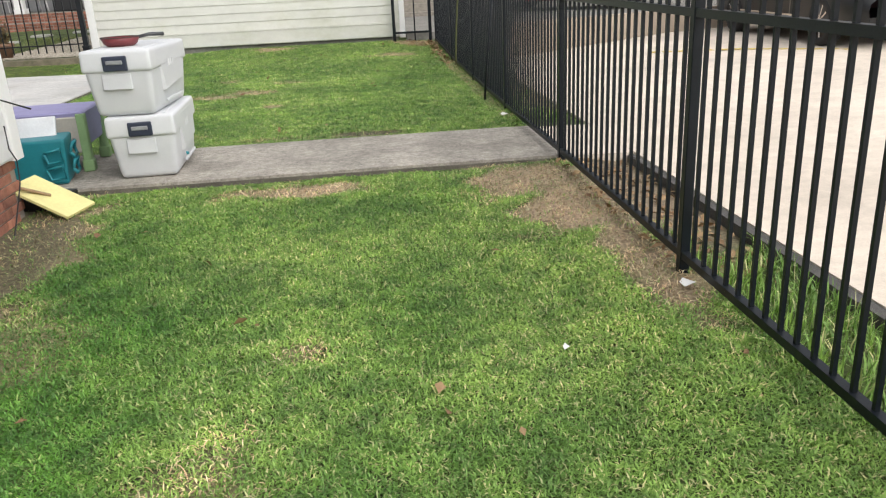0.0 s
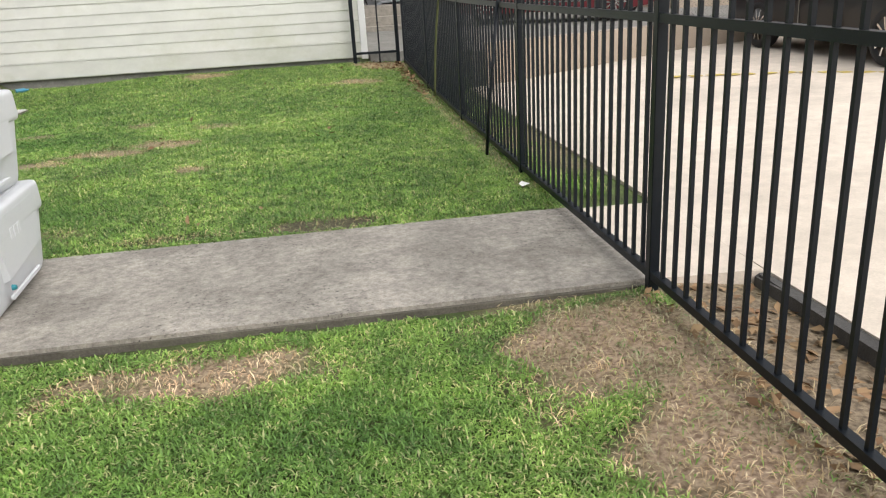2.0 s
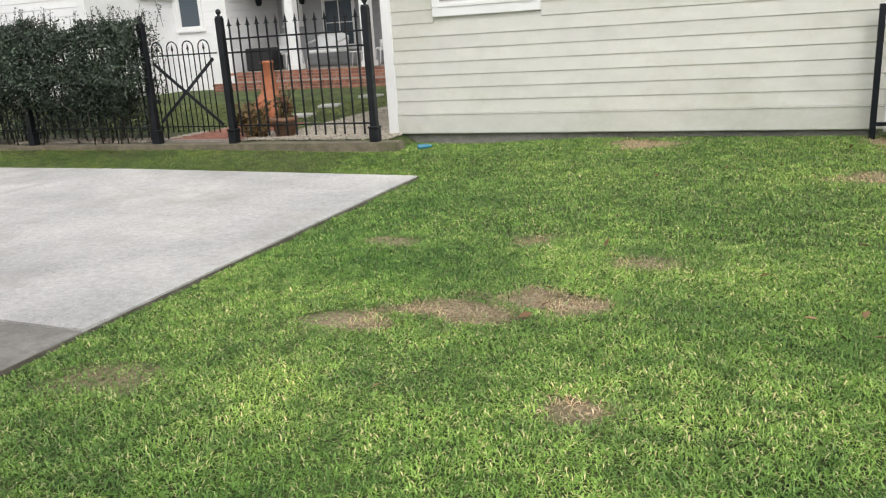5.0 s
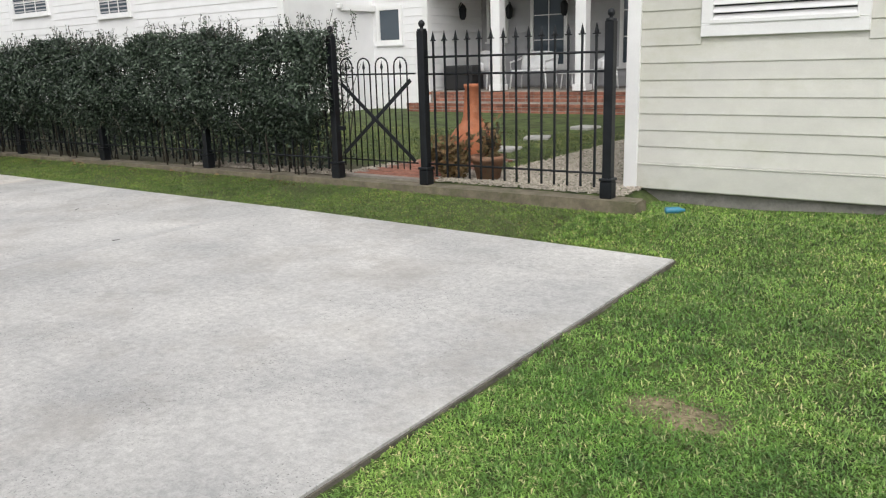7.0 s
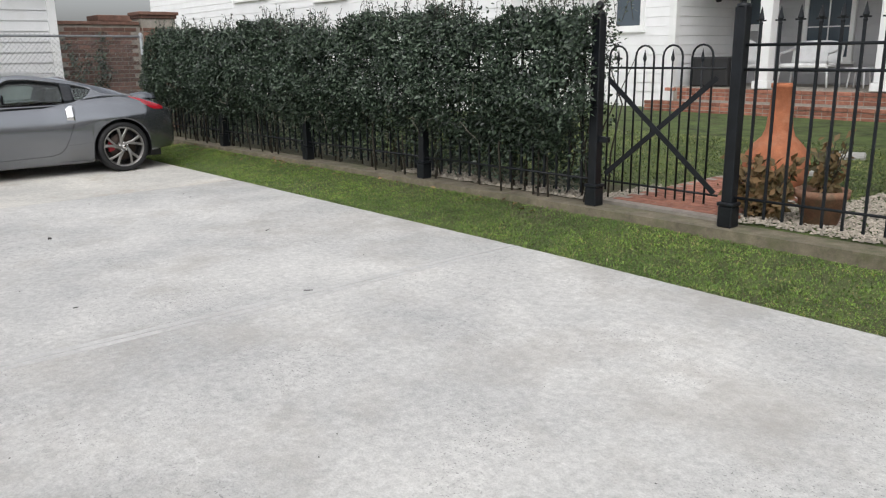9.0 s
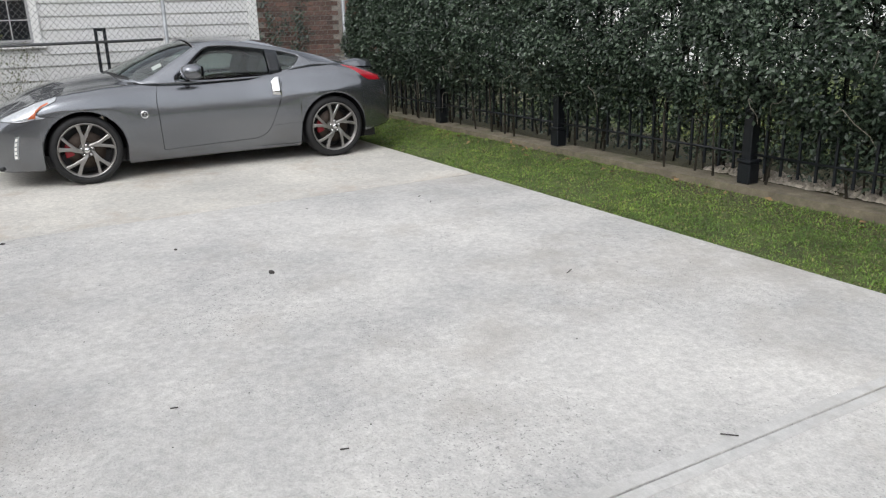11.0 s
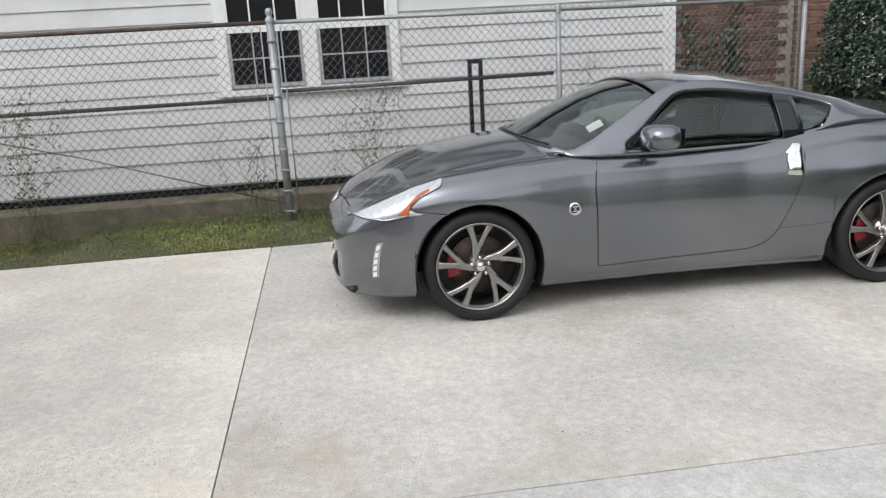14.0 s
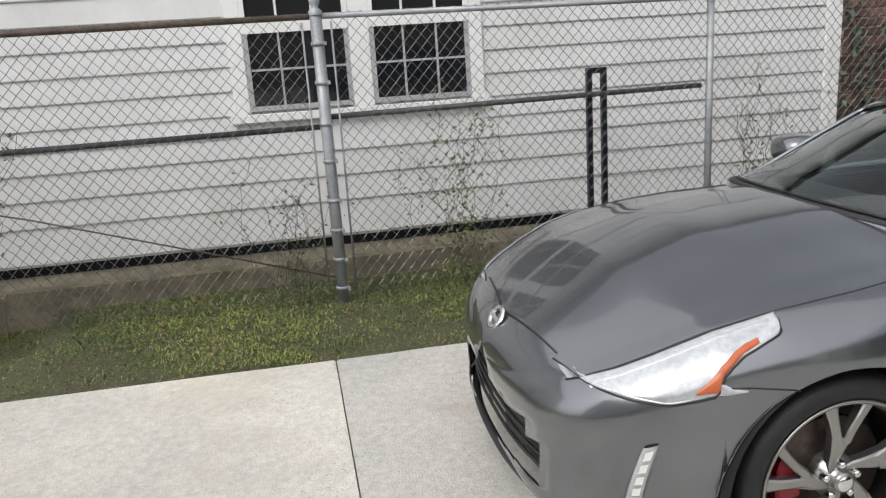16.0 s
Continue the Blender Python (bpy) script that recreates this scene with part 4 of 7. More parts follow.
def hedge():
    rng = np.random.default_rng(11)
    h = empty("hedge", label="tall unclipped dark-green hedge growing through the iron fence", category="hedge")
    n = 235000
    x = rng.uniform(-17.95, -8.50, n)
    v = rng.random(n) ** 0.8
    top = 2.17 + 0.05 * np.sin(2.1 * x) + 0.05 * np.sin(5.3 * x + 1) + 0.05 * np.sin(13 * x)
    top = top - 0.10 * np.clip((x + 8.9) / 0.5, 0, 1)
    z = 0.50 + v * (top - 0.50)
    bulge = 0.20 + 0.18 * np.sin(math.pi * np.clip((z - 0.45) / 1.75, 0, 1)) + 0.09 * np.sin(3.7 * x + 2.0 * z) * np.sin(4.1 * z + x) + 0.05 * np.sin(11 * x + 7 * z)
    bulge = bulge * (0.4 + 0.6 * np.clip((z - 0.5) / 0.5, 0, 1))
    front = rng.random(n) < 0.76
    depth = np.where(front, rng.random(n) ** 2.2 * 0.28, 0)
    fy = CURB_Y + 0.16 + 0.036 * (x + 5)
    low = np.clip((1.35 - z) / 0.6, 0, 1)
    y = np.where(front, fy - bulge * (1 - 0.9 * low) + depth + 0.10 * low * rng.random(n), fy + 0.1 + rng.random(n) * 0.5)
    keep = rng.random(n) < np.where(x > -11.3, np.clip((z - 0.35) / 0.6, 0.3, 1), np.clip((z - 0.38) / 0.75, 0.3, 1))
    keep &= (front & ((x < -8.62) | (z > 1.25))) | (x < -8.72)
    gaps = np.sin(6.1 * x + 1.7 * np.sin(5 * z)) * np.sin(7.3 * z + 2 * np.sin(4 * x)) > 0.3
    keep &= ~(gaps & (rng.random(n) < 0.85))
    C = np.stack([x, y, z], 1)[keep]
    N = np.stack([0.1 * rng.normal(size=len(C)), np.where(front[keep], -0.7, 0.4), np.full(len(C), 0.75)], 1)
    leaf_cloud("foliage", C, N, 0.043, M_HEDGE, h, rng=rng)
    # sprigs that stand out of the top
    S, SN, runs = [], [], []
    for k in range(330):
        sx = rng.uniform(-17.9, -8.42)
        t0 = 2.10 + 0.05 * math.sin(2.1 * sx) + 0.05 * math.sin(5.3 * sx + 1)
        ln = rng.uniform(0.08, 0.30)
        dx, dy = rng.normal(0, 0.08), rng.normal(0, 0.06)
        sy = CURB_Y + 0.16 + slope_y(sx) + rng.uniform(-0.2, 0.35)
        pts = [(sx + dx * q, sy + dy * q, t0 - 0.1 + (ln + 0.1) * q) for q in (0, 0.5, 1)]
        runs.append((pts, 0.003))
        for q in np.linspace(0.25, 1, 12):
            S.append((sx + dx * q + rng.normal(0, 0.014), sy + dy * q + rng.normal(0, 0.014), t0 - 0.1 + (ln + 0.1) * q))
            SN.append((0, -0.3, 0.8))
    leaf_cloud("sprig_leaves", np.array(S), np.array(SN), 0.036, M_HEDGE, h, rng=rng)
    for k in range(90):
        sx = rng.uniform(-17.9, -8.5)
        sy = CURB_Y + 0.22 + slope_y(sx) + rng.uniform(-0.12, 0.3)
        pts = [(sx + rng.normal(0, 0.05) * i, sy + rng.normal(0, 0.03) * i, 0.42 + 0.45 * i) for i in range(4)]
        runs.append((pts, [0.012, 0.010, 0.007, 0.004]))
    tubes("old_wood", runs, M_TWIG, h, n=4)["kind"] = "stuff"
    runs = []
    for k in range(34):
        sx, sz = rng.uniform(-17.5, -8.8), rng.uniform(0.75, 1.9)
        sy = CURB_Y + slope_y(sx) - rng.uniform(0.06, 0.2)
        r, tip = rng.uniform(0.08, 0.34), rng.uniform(-1, 1)
        pts = [(sx + r * q * tip + 0.02 * math.sin(5 * q + k), sy - 0.03 * math.sin(3 * q), sz + r * (0.5 * q - 0.9 * q * q) + 0.015 * math.sin(9 * q + 2 * k)) for q in np.linspace(0, 1.2, 9)]
        runs.append((pts, 0.0026))
    tubes("bare_twig", runs, M_BARETWIG, h, n=4)["kind"] = "stuff"


hedge()


def vines():
    rng = np.random.default_rng(5)
    for name, cx, base, width, height, n in (("vine", 10.35, 0.35, 0.45, 1.4, 400), ("vine", 7.1, 0.35, 0.35, 1.75, 400), ("vine", 9.15, 0.35, 0.25, 1.0, 190), ("vine", 12.45, 0.35, 0.2, 1.5, 90), ("ivy", 14.2, 0.5, 0.3, 1.75, 900)):
        v = empty(name, label="straggling vine climbing the chain-link" if name == "vine" else "green ivy growing up the brick wall", category="vine")
        X = -18.13 if name == "vine" else -19.05
        runs, C = [], []
        for k in range(12 if name == "vine" else 6):
            y = cx + rng.normal(0, width * 0.3)
            pts, z = [(X, y, base - 0.05)], base
            while z < base + height * rng.uniform(0.6, 1.0):
                z += 0.09
                y += rng.normal(0, 0.045)
                pts.append((X + rng.normal(0, 0.012), y, z))
            runs.append((pts, 0.0018))
            for p in pts:
                for q in range(max(1, n // 90)):
                    C.append((p[0] + abs(rng.normal(0, 0.03)), p[1] + rng.normal(0, 0.05), p[2] + rng.normal(0, 0.04)))
        tubes("stem", runs, M_TWIG, v, n=4)
        C = np.array(C)
        leaf_cloud("leaves", C, np.tile([1.0, 0, 0.3], (len(C), 1)), 0.028 if name == "vine" else 0.06, M_VINE if name == "vine" else M_HEDGE, v, rng=rng)


vines()


# ---- parked sports coupe ----
M_PAINT = material("gunmetal_metallic_paint", (0.190, 0.199, 0.217), 0.25, 0.88, var=0.03, scale=3, fine=900, bump=0.0, coat=1.0)
M_TYRE = material("black_rubber", (0.009, 0.009, 0.010), 0.65, var=0.2, scale=20, fine=120, bump=0.15)
M_RIM = material("grey_forged_alloy", (0.34, 0.33, 0.32), 0.3, 0.9, var=0.05, scale=10, bump=0.0)
# barrel colour kept far darker than the rim: shade inside the wheel
M_BARREL = material("dark_shaded_barrel", (0.045, 0.043, 0.042), 0.4, 0.5, var=0.1, scale=20)
M_DARKMETAL = material("dark_brake_metal", (0.075, 0.058, 0.048), 0.5, 0.8, var=0.2, scale=20)
M_RED = plain("red_caliper_paint", (0.20, 0.006, 0.012), 0.35)
M_CHROME = plain("bright_chrome", (0.80, 0.80, 0.80), 0.08, 1.0)
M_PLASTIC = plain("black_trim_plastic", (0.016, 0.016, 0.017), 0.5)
M_TINT = glass_like("tinted_car_glass", (0.50, 0.57, 0.55), 0.0, 1.0)
M_HEADLAMP = material("silvered_headlamp", (0.50, 0.52, 0.54), 0.2, 0.4, var=0.08, scale=30, fine=60, bump=0.05, coat=1.0, detail=2)
M_LAMPIN = plain("silver_lamp_reflector", (0.62, 0.63, 0.65), 0.2, 0.8)
M_AMBER = plain("amber_reflector", (0.50, 0.12, 0.045), 0.25)
M_TAIL = plain("red_tail_lens", (0.35, 0.01, 0.02), 0.12, coat=1.0)
M_SEAT = plain("dark_seat_leather", (0.03, 0.03, 0.032), 0.6)
M_PAPER = plain("white_paper", (0.8, 0.8, 0.78), 0.7)

FH, RH, HZ, AR = 0.862, 3.40, 0.335, 0.378  # hub stations, hub height, arch radius
car_w = lerp_table([(0.0, 0.10), (0.005, 0.25), (0.02, 0.42), (0.05, 0.55), (0.1, 0.655), (0.17, 0.735), (0.25, 0.79), (0.35, 0.832), (0.5, 0.868), (0.7, 0.892), (0.9, 0.900), (1.15, 0.892), (1.5, 0.868), (2.0, 0.858), (2.5, 0.868), (2.9, 0.905), (3.2, 0.925), (3.5, 0.928), (3.75, 0.905), (3.95, 0.86), (4.08, 0.80), (4.17, 0.70), (4.22, 0.56), (4.245, 0.38), (4.25, 0.12)])
car_bot = lerp_table([(0.0, 0.26), (0.03, 0.21), (0.12, 0.175), (0.45, 0.165), (1.25, 0.165), (3.0, 0.18), (3.8, 0.25), (4.1, 0.30), (4.25, 0.36)])
car_sh = lerp_table([(0.0, 0.52), (0.05, 0.575), (0.12, 0.635), (0.2, 0.68), (0.35, 0.75), (0.5, 0.81), (0.66, 0.85), (0.85, 0.875), (1.1, 0.90), (1.46, 0.915), (2.0, 0.913), (2.5, 0.918), (2.8, 0.955), (3.0, 0.995), (3.2, 1.018), (3.45, 1.012), (3.6, 0.99), (3.75, 0.958), (3.9, 0.915), (4.05, 0.86), (4.15, 0.80), (4.25, 0.72)])
car_top = lerp_table([(0.0, 0.56), (0.03, 0.62), (0.1, 0.68), (0.2, 0.735), (0.45, 0.855), (0.78, 0.945), (1.0, 0.972), (1.27, 0.995), (1.5, 1.0), (2.0, 0.99), (3.0, 1.03), (3.3, 1.04), (3.6, 1.0), (3.75, 0.975), (3.95, 0.945), (4.08, 0.92), (4.16, 0.87), (4.25, 0.76)])


def arch_floor(s):
    z = car_bot(s)
    for c in (FH, RH):
        if abs(s - c) < AR:
            z = max(z, HZ + math.sqrt(AR * AR - (s - c) ** 2))
    return z


NSIDE, NROUND, NTOP = 16, 8, 16


def car_section(s, floor=None):
    """Half cross-section, from the lower edge over the shoulder to the middle: list of (y, z)."""
    W, zb, zs, zc = car_w(s), arch_floor(s) if floor is None else floor, car_sh(s), max(car_top(s), car_sh(s) + 0.012)
    bulge = max(math.exp(-((s - FH) / 0.42) ** 2), math.exp(-((s - RH) / 0.45) ** 2))
    door = math.exp(-((s - 2.1) / 0.62) ** 4)
    rr = 0.10 + 0.03 * bulge

    def side(z):
        u = (z - 0.56) / 0.4
        y = W * (1 - (0.10 * u * u if u > 0 else 0.10 * u * u))
        y -= 0.014 * door * math.exp(-((z - 0.42) / 0.12) ** 2)
        y += 0.012 * door * math.exp(-((z - 0.22) / 0.05) ** 2)
        y += 0.026 * bulge * math.exp(-((z - 0.74) / 0.09) ** 2)
        return y

    z1 = max(zs - rr, zb + 0.02)
    out = [(side(zb + (z1 - zb) * k / NSIDE), zb + (z1 - zb) * k / NSIDE) for k in range(NSIDE + 1)]
    y1 = out[-1][0]
    inset = min(0.17, 0.6 * y1)
    for k in range(1, NROUND + 1):
        t = math.pi / 2 * k / NROUND
        out.append((y1 - inset * (1 - math.cos(t)), z1 + (zs - z1) * math.sin(t)))
    y2 = out[-1][0]
    for k in range(1, NTOP + 1):
        q = 1 - k / NTOP
        hood = float(smoothstep(0.25, 0.7, s) * (1 - smoothstep(1.15, 1.4, s)))
        yy = y2 * q
        out.append((yy, zs + (zc - zs) * (1 - q ** 2.2) + hood * 0.011 * float(1 - smoothstep(0.20, 0.46, yy)) - hood * 0.007 * math.exp(-((yy - 0.52) / 0.12) ** 2)))
    return out


def car_full(s):
    return car_section(s, floor=min(arch_floor(s), car_bot(s)))


def car_y(s, z, lift=0.0):
    sec = car_full(s)
    return float(np.interp(z, [p[1] for p in sec], [p[0] for p in sec])) + lift


def car_at(s, v):
    """The skin at station s and fractional section index v."""
    s = min(max(s, 0.0), 4.25)
    sec = car_full(s)
    k = np.arange(len(sec))
    return Vector((float(np.interp(v, k, [p[0] for p in sec])), s, float(np.interp(v, k, [p[1] for p in sec]))))


def car_v(s, z):
    sec = car_full(s)
    return float(np.interp(z, [p[1] for p in sec], np.arange(len(sec))))


def car_skin(s, v, lift, side=1):
    """A point lifted off the skin along its normal."""
    p = car_at(s, v)
    n = (car_at(s + 0.012, v) - car_at(s - 0.012, v)).cross(car_at(s, v + 0.5) - car_at(s, max(0, v - 0.5)))
    n.normalize()
    if n.x < 0:
        n.negate()
    p = p + lift * n
    return (side * p.x, p.y, p.z)


def car_stations():
    st = [0, 0.003, 0.008, 0.016, 0.03, 0.05, 0.075, 0.1, 0.135, 0.17, 0.21, 0.25, 0.30, 0.35, 0.40, 0.44]
    for c in (FH, RH):
        a = [c - AR * math.cos(t) for t in np.linspace(0, math.pi, 25)]
        st += [a[0] - 0.002] + a + [a[-1] + 0.002]
    st += list(np.linspace(1.26, 3.0, 44)) + [3.80, 3.84, 3.88, 3.92, 3.96, 4.0, 4.04, 4.08, 4.12, 4.15, 4.18, 4.205, 4.225, 4.238, 4.246, 4.25]
    return sorted({round(float(v), 4) for v in st})


def mirror_grid(secs, ss):
    """Both halves of a lofted skin as one grid of vertices."""
    V = []
    for s, sec in zip(ss, secs):
        row = [(-y, s, z) for y, z in sec] + [(y, s, z) for y, z in sec[-2::-1]]
        V += row
    return V, 2 * len(secs[0]) - 1


def patch(name, rows, mat, parent, label="", smooth=True):
    """A surface through rows of points."""
    V = [p for r in rows for p in r]
    n = len(rows[0])
    F = [(j * n + i, j * n + i + 1, (j + 1) * n + i + 1, (j + 1) * n + i) for j in range(len(rows) - 1) for i in range(n - 1)]
    return build(name, V, F, mat, parent, label, smooth)


def skin_patch(name, top, bot, s0, s1, side, mat, parent, lift=0.004, ns=20, nz=6, label="", lead=None):
    """A panel lying on the car's skin between the curves top(s) and bot(s)."""
    rows = []
    for j in range(nz + 1):
        r = []
        for i in range(ns + 1):
            a = lead(j / nz) if lead else s0
            s = a + (s1 - a) * i / ns
            va, vb = car_v(s, bot(s)), car_v(s, top(s))
            edge = 0.0 if (i in (0, ns) or j in (0, nz)) else 1.0
            r.append(car_skin(s, va + (vb - va) * j / nz, lift * (0.4 + 0.6 * edge), side))
        rows.append(r)
    return patch(name, rows, mat, parent, label)


def seam(name, pts, side, mat, parent, r=0.0055, lift=0.004):
    return tubes(name, [([car_skin(s, car_v(s, z), lift, side) for s, z in pts], r)], mat, parent, n=4)


def wheel(car, x, s, side):
    w = empty("wheel")
    w.parent = car
    w.matrix_basis = pose(x, s, HZ, 0, 0, 0 if side > 0 else 180)
    R = HZ - 0.002
    lathe("tyre", [(0.258, -0.20), (0.29, -0.225), (0.318, -0.218), (R - 0.004, -0.20), (R, -0.18), (R, -0.045), (R - 0.004, -0.024), (0.322, -0.006), (0.30, 0.004), (0.282, 0.004), (0.268, -0.004), (0.260, -0.012), (0.256, -0.03)], M_TYRE, w, n=72, axis="x")
    lathe("rim", [(0.240, -0.035), (0.246, -0.02), (0.260, -0.012), (0.264, -0.004), (0.259, 0.0), (0.250, -0.006), (0.244, -0.03)], M_RIM, w, n=72, axis="x")
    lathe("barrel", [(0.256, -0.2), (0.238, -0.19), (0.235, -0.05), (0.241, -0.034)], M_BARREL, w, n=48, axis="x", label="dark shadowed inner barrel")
    lathe("brake_disc", [(0.06, -0.085), (0.175, -0.085), (0.178, -0.09), (0.175, -0.11), (0.06, -0.11)], M_DARKMETAL, w, n=48, axis="x")
    # black disc closes the wheel's back, standing in for the shade there
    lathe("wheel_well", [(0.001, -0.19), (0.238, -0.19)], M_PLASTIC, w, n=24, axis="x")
    lathe("hub", [(0.001, 0.0), (0.022, 0.0), (0.03, -0.004), (0.033, -0.01), (0.036, -0.03), (0.07, -0.04), (0.07, -0.085)], M_RIM, w, n=30, axis="x")
    lathe("centre_cap", [(0.001, 0.004), (0.018, 0.003), (0.024, -0.001)], M_CHROME, w, n=24, axis="x")
    rot = radians(88)

    def arm(stations):
        pts = []
        for q, a, wd, dx in stations:
            c = Vector((0, math.cos(a), math.sin(a))) * q
            u = Vector((0, -math.sin(a), math.cos(a)))
            pts.append([(dx - 0.03, *(c + wd * u).yz), (dx - 0.004, *(c + wd * u).yz), (dx, *(c + 0.65 * wd * u).yz), (dx, *(c - 0.65 * wd * u).yz), (dx - 0.004, *(c - wd * u).yz), (dx - 0.03, *(c - wd * u).yz)])
        return pts

    for k in range(5):
        t = rot + 2 * math.pi * k / 5
        patch("spoke", arm([(0.035, t + 0.75, 0.014, -0.030), (0.065, t + 0.42, 0.018, -0.022), (0.10, t + 0.22, 0.024, -0.014), (0.145, t + 0.10, 0.033, -0.012)]), M_RIM, w, smooth=False)
        patch("spoke_arm", arm([(0.122, t + 0.20, 0.016, -0.011), (0.17, t + 0.225, 0.0155, -0.010), (0.21, t + 0.235, 0.0165, -0.010), (0.252, t + 0.24, 0.022, -0.013)]), M_RIM, w, smooth=False)
        patch("spoke_arm", arm([(0.122, t + 0.02, 0.016, -0.0115), (0.165, t - 0.09, 0.0145, -0.0105), (0.21, t - 0.185, 0.0145, -0.0105), (0.252, t - 0.25, 0.018, -0.0135)]), M_RIM, w, smooth=False)
    for k in range(5):
        t = math.pi / 2 + 2 * math.pi * k / 5
        n = lathe("wheel_nut", [(0.001, 0.0), (0.010, 0.0), (0.012, -0.006), (0.012, -0.04)], M_CHROME, w, n=8, axis="x")
        n.location = (-0.012, 0.052 * math.cos(t), 0.052 * math.sin(t))
    rows = []
    for a in np.linspace(0, 1, 9):
        t = (math.pi * 0.86 + a * 0.75) if side > 0 else (math.pi * 1.14 - math.pi - a * 0.75 + 0.0)
        rows.append([(dx, math.cos(t) * q, math.sin(t) * q) for dx, q in ((-0.10, 0.19), (-0.05, 0.195), (-0.042, 0.185), (-0.042, 0.125), (-0.05, 0.115), (-0.10, 0.115))])
    patch("brake_caliper", rows, M_RED, w, smooth=False)
    return w


def coupe():
    car = empty("sports_coupe", (-15.725, 9.90, 0.305), label="gunmetal grey two-door sports coupe parked on the concrete drive", category="car")
    car.matrix_world = pose(-15.725, 9.885, 0.305)
    ss = car_stations()
    secs = [car_section(s) for s in ss]
    V, n = mirror_grid(secs, ss)
    F, D, Gr = [], [], []
    half = len(secs[0]) - 1
    for j in range(len(ss) - 1):
        sm = (ss[j] + ss[j + 1]) / 2
        for i in range(n - 1):
            q = (j * n + i, (j + 1) * n + i, (j + 1) * n + i + 1, j * n + i + 1)
            k = min(i, 2 * half - 1 - i)
            c = [sum(V[a][d] for a in q) / 4 for d in range(3)]
            if 1.36 < sm < 3.0 and k >= NSIDE + NROUND + 1:
                continue
            if sm < 0.12 and 0.26 < c[2] < 0.46 and abs(c[0]) < 0.5:
                Gr.append(q)
                continue
            F.append(q)
    body = build("body", V, F, M_PAINT, car, smooth=True)
    sol = body.modifiers.new("thickness", "SOLIDIFY")
    sol.thickness, sol.offset = 0.006, -1
    # mouth with slats
    used = sorted({a for q in Gr for a in q})
    remap = {a: i for i, a in enumerate(used)}
    mouth = build("grille", [(V[a][0], V[a][1] + 0.05, V[a][2]) for a in used], [tuple(remap[a] for a in q) for q in Gr], M_PLASTIC, car, "black lower grille opening")
    for z in (0.295, 0.335, 0.375, 0.415):
        tubes("slat", [([(x, 0.028 + 0.30 * abs(x) ** 2.6, z) for x in np.linspace(-0.5, 0.5, 15)], 0.007)], M_PLASTIC, mouth, n=5)
    tubes("lip", [([(x, 0.015 + 0.30 * abs(x) ** 2.4, 0.20) for x in np.linspace(-0.66, 0.66, 19)], 0.018)], M_PLASTIC, car, n=6)
    # wheel-arch liners and underside
    for c in (FH, RH):
        for side in (1, -1):
            rows = [[(side * xx, c + (AR - 0.004) * math.cos(t), HZ + (AR - 0.004) * math.sin(t)) for xx in (0.9, 0.8, 0.55)] for t in np.linspace(-0.4, math.pi + 0.4, 24)]
            patch("arch_liner", rows, M_PLASTIC, car)
            lip = [(side * (car_y(c + AR * math.cos(t), HZ + AR * math.sin(t) + 0.006) + 0.001), c + AR * math.cos(t), HZ + AR * math.sin(t)) for t in np.linspace(0.0, math.pi, 30)]
            tubes("arch_lip", [(lip, 0.006)], M_PAINT, car, n=6)
    box("underbody", -0.74, 0.74, 0.30, 3.95, 0.17, 0.30, M_PLASTIC, car)
    box("inner_floor", -0.70, 0.70, 1.25, 3.9, 0.301, 0.5, M_SEAT, car)

    # glasshouse
    gz = lerp_table([(1.22, 0.985), (1.46, 0.905), (1.7, 0.90), (2.0, 0.895), (2.5, 0.90), (2.8, 0.915), (3.0, 0.97), (3.2, 1.0), (3.5, 0.99), (3.9, 0.88)])
    gy = lerp_table([(1.22, 0.12), (1.26, 0.34), (1.32, 0.54), (1.38, 0.66), (1.46, 0.735), (1.6, 0.765), (2.0, 0.78), (2.6, 0.775), (2.9, 0.775), (3.2, 0.80), (3.5, 0.78), (3.9, 0.70)])
    tz = lerp_table([(1.22, 0.99), (1.46, 0.925), (1.6, 0.985), (1.8, 1.10), (1.95, 1.185), (2.05, 1.235), (2.15, 1.268), (2.3, 1.276), (2.45, 1.266), (2.7, 1.222), (2.92, 1.183), (3.1, 1.14), (3.23, 1.11), (3.46, 1.045), (3.73, 0.96), (3.9, 0.90)])
    ty = lerp_table([(1.22, 0.115), (1.26, 0.33), (1.32, 0.53), (1.38, 0.645), (1.46, 0.715), (1.6, 0.705), (1.8, 0.66), (1.95, 0.625), (2.1, 0.60), (2.4, 0.585), (2.8, 0.57), (3.1, 0.565), (3.5, 0.575), (3.9, 0.55)])
    cz = lerp_table([(1.22, 1.0), (1.35, 1.06), (1.5, 1.125), (1.7, 1.207), (1.85, 1.258), (2.0, 1.293), (2.15, 1.314), (2.3, 1.32), (2.5, 1.312), (2.7, 1.284), (2.9, 1.24), (3.0, 1.212), (3.23, 1.14), (3.46, 1.07), (3.73, 0.985), (3.9, 0.93)])
    wl = lerp_table([(1.775, 0.926), (2.1, 0.912), (2.72, 0.916), (2.93, 0.948), (3.03, 0.998), (3.125, 1.085)])
    wu = lerp_table([(1.775, 0.934), (1.89, 1.03), (2.05, 1.168), (2.12, 1.217), (2.19, 1.236), (2.4, 1.230), (2.7, 1.186), (2.92, 1.150), (3.08, 1.108), (3.125, 1.09)])
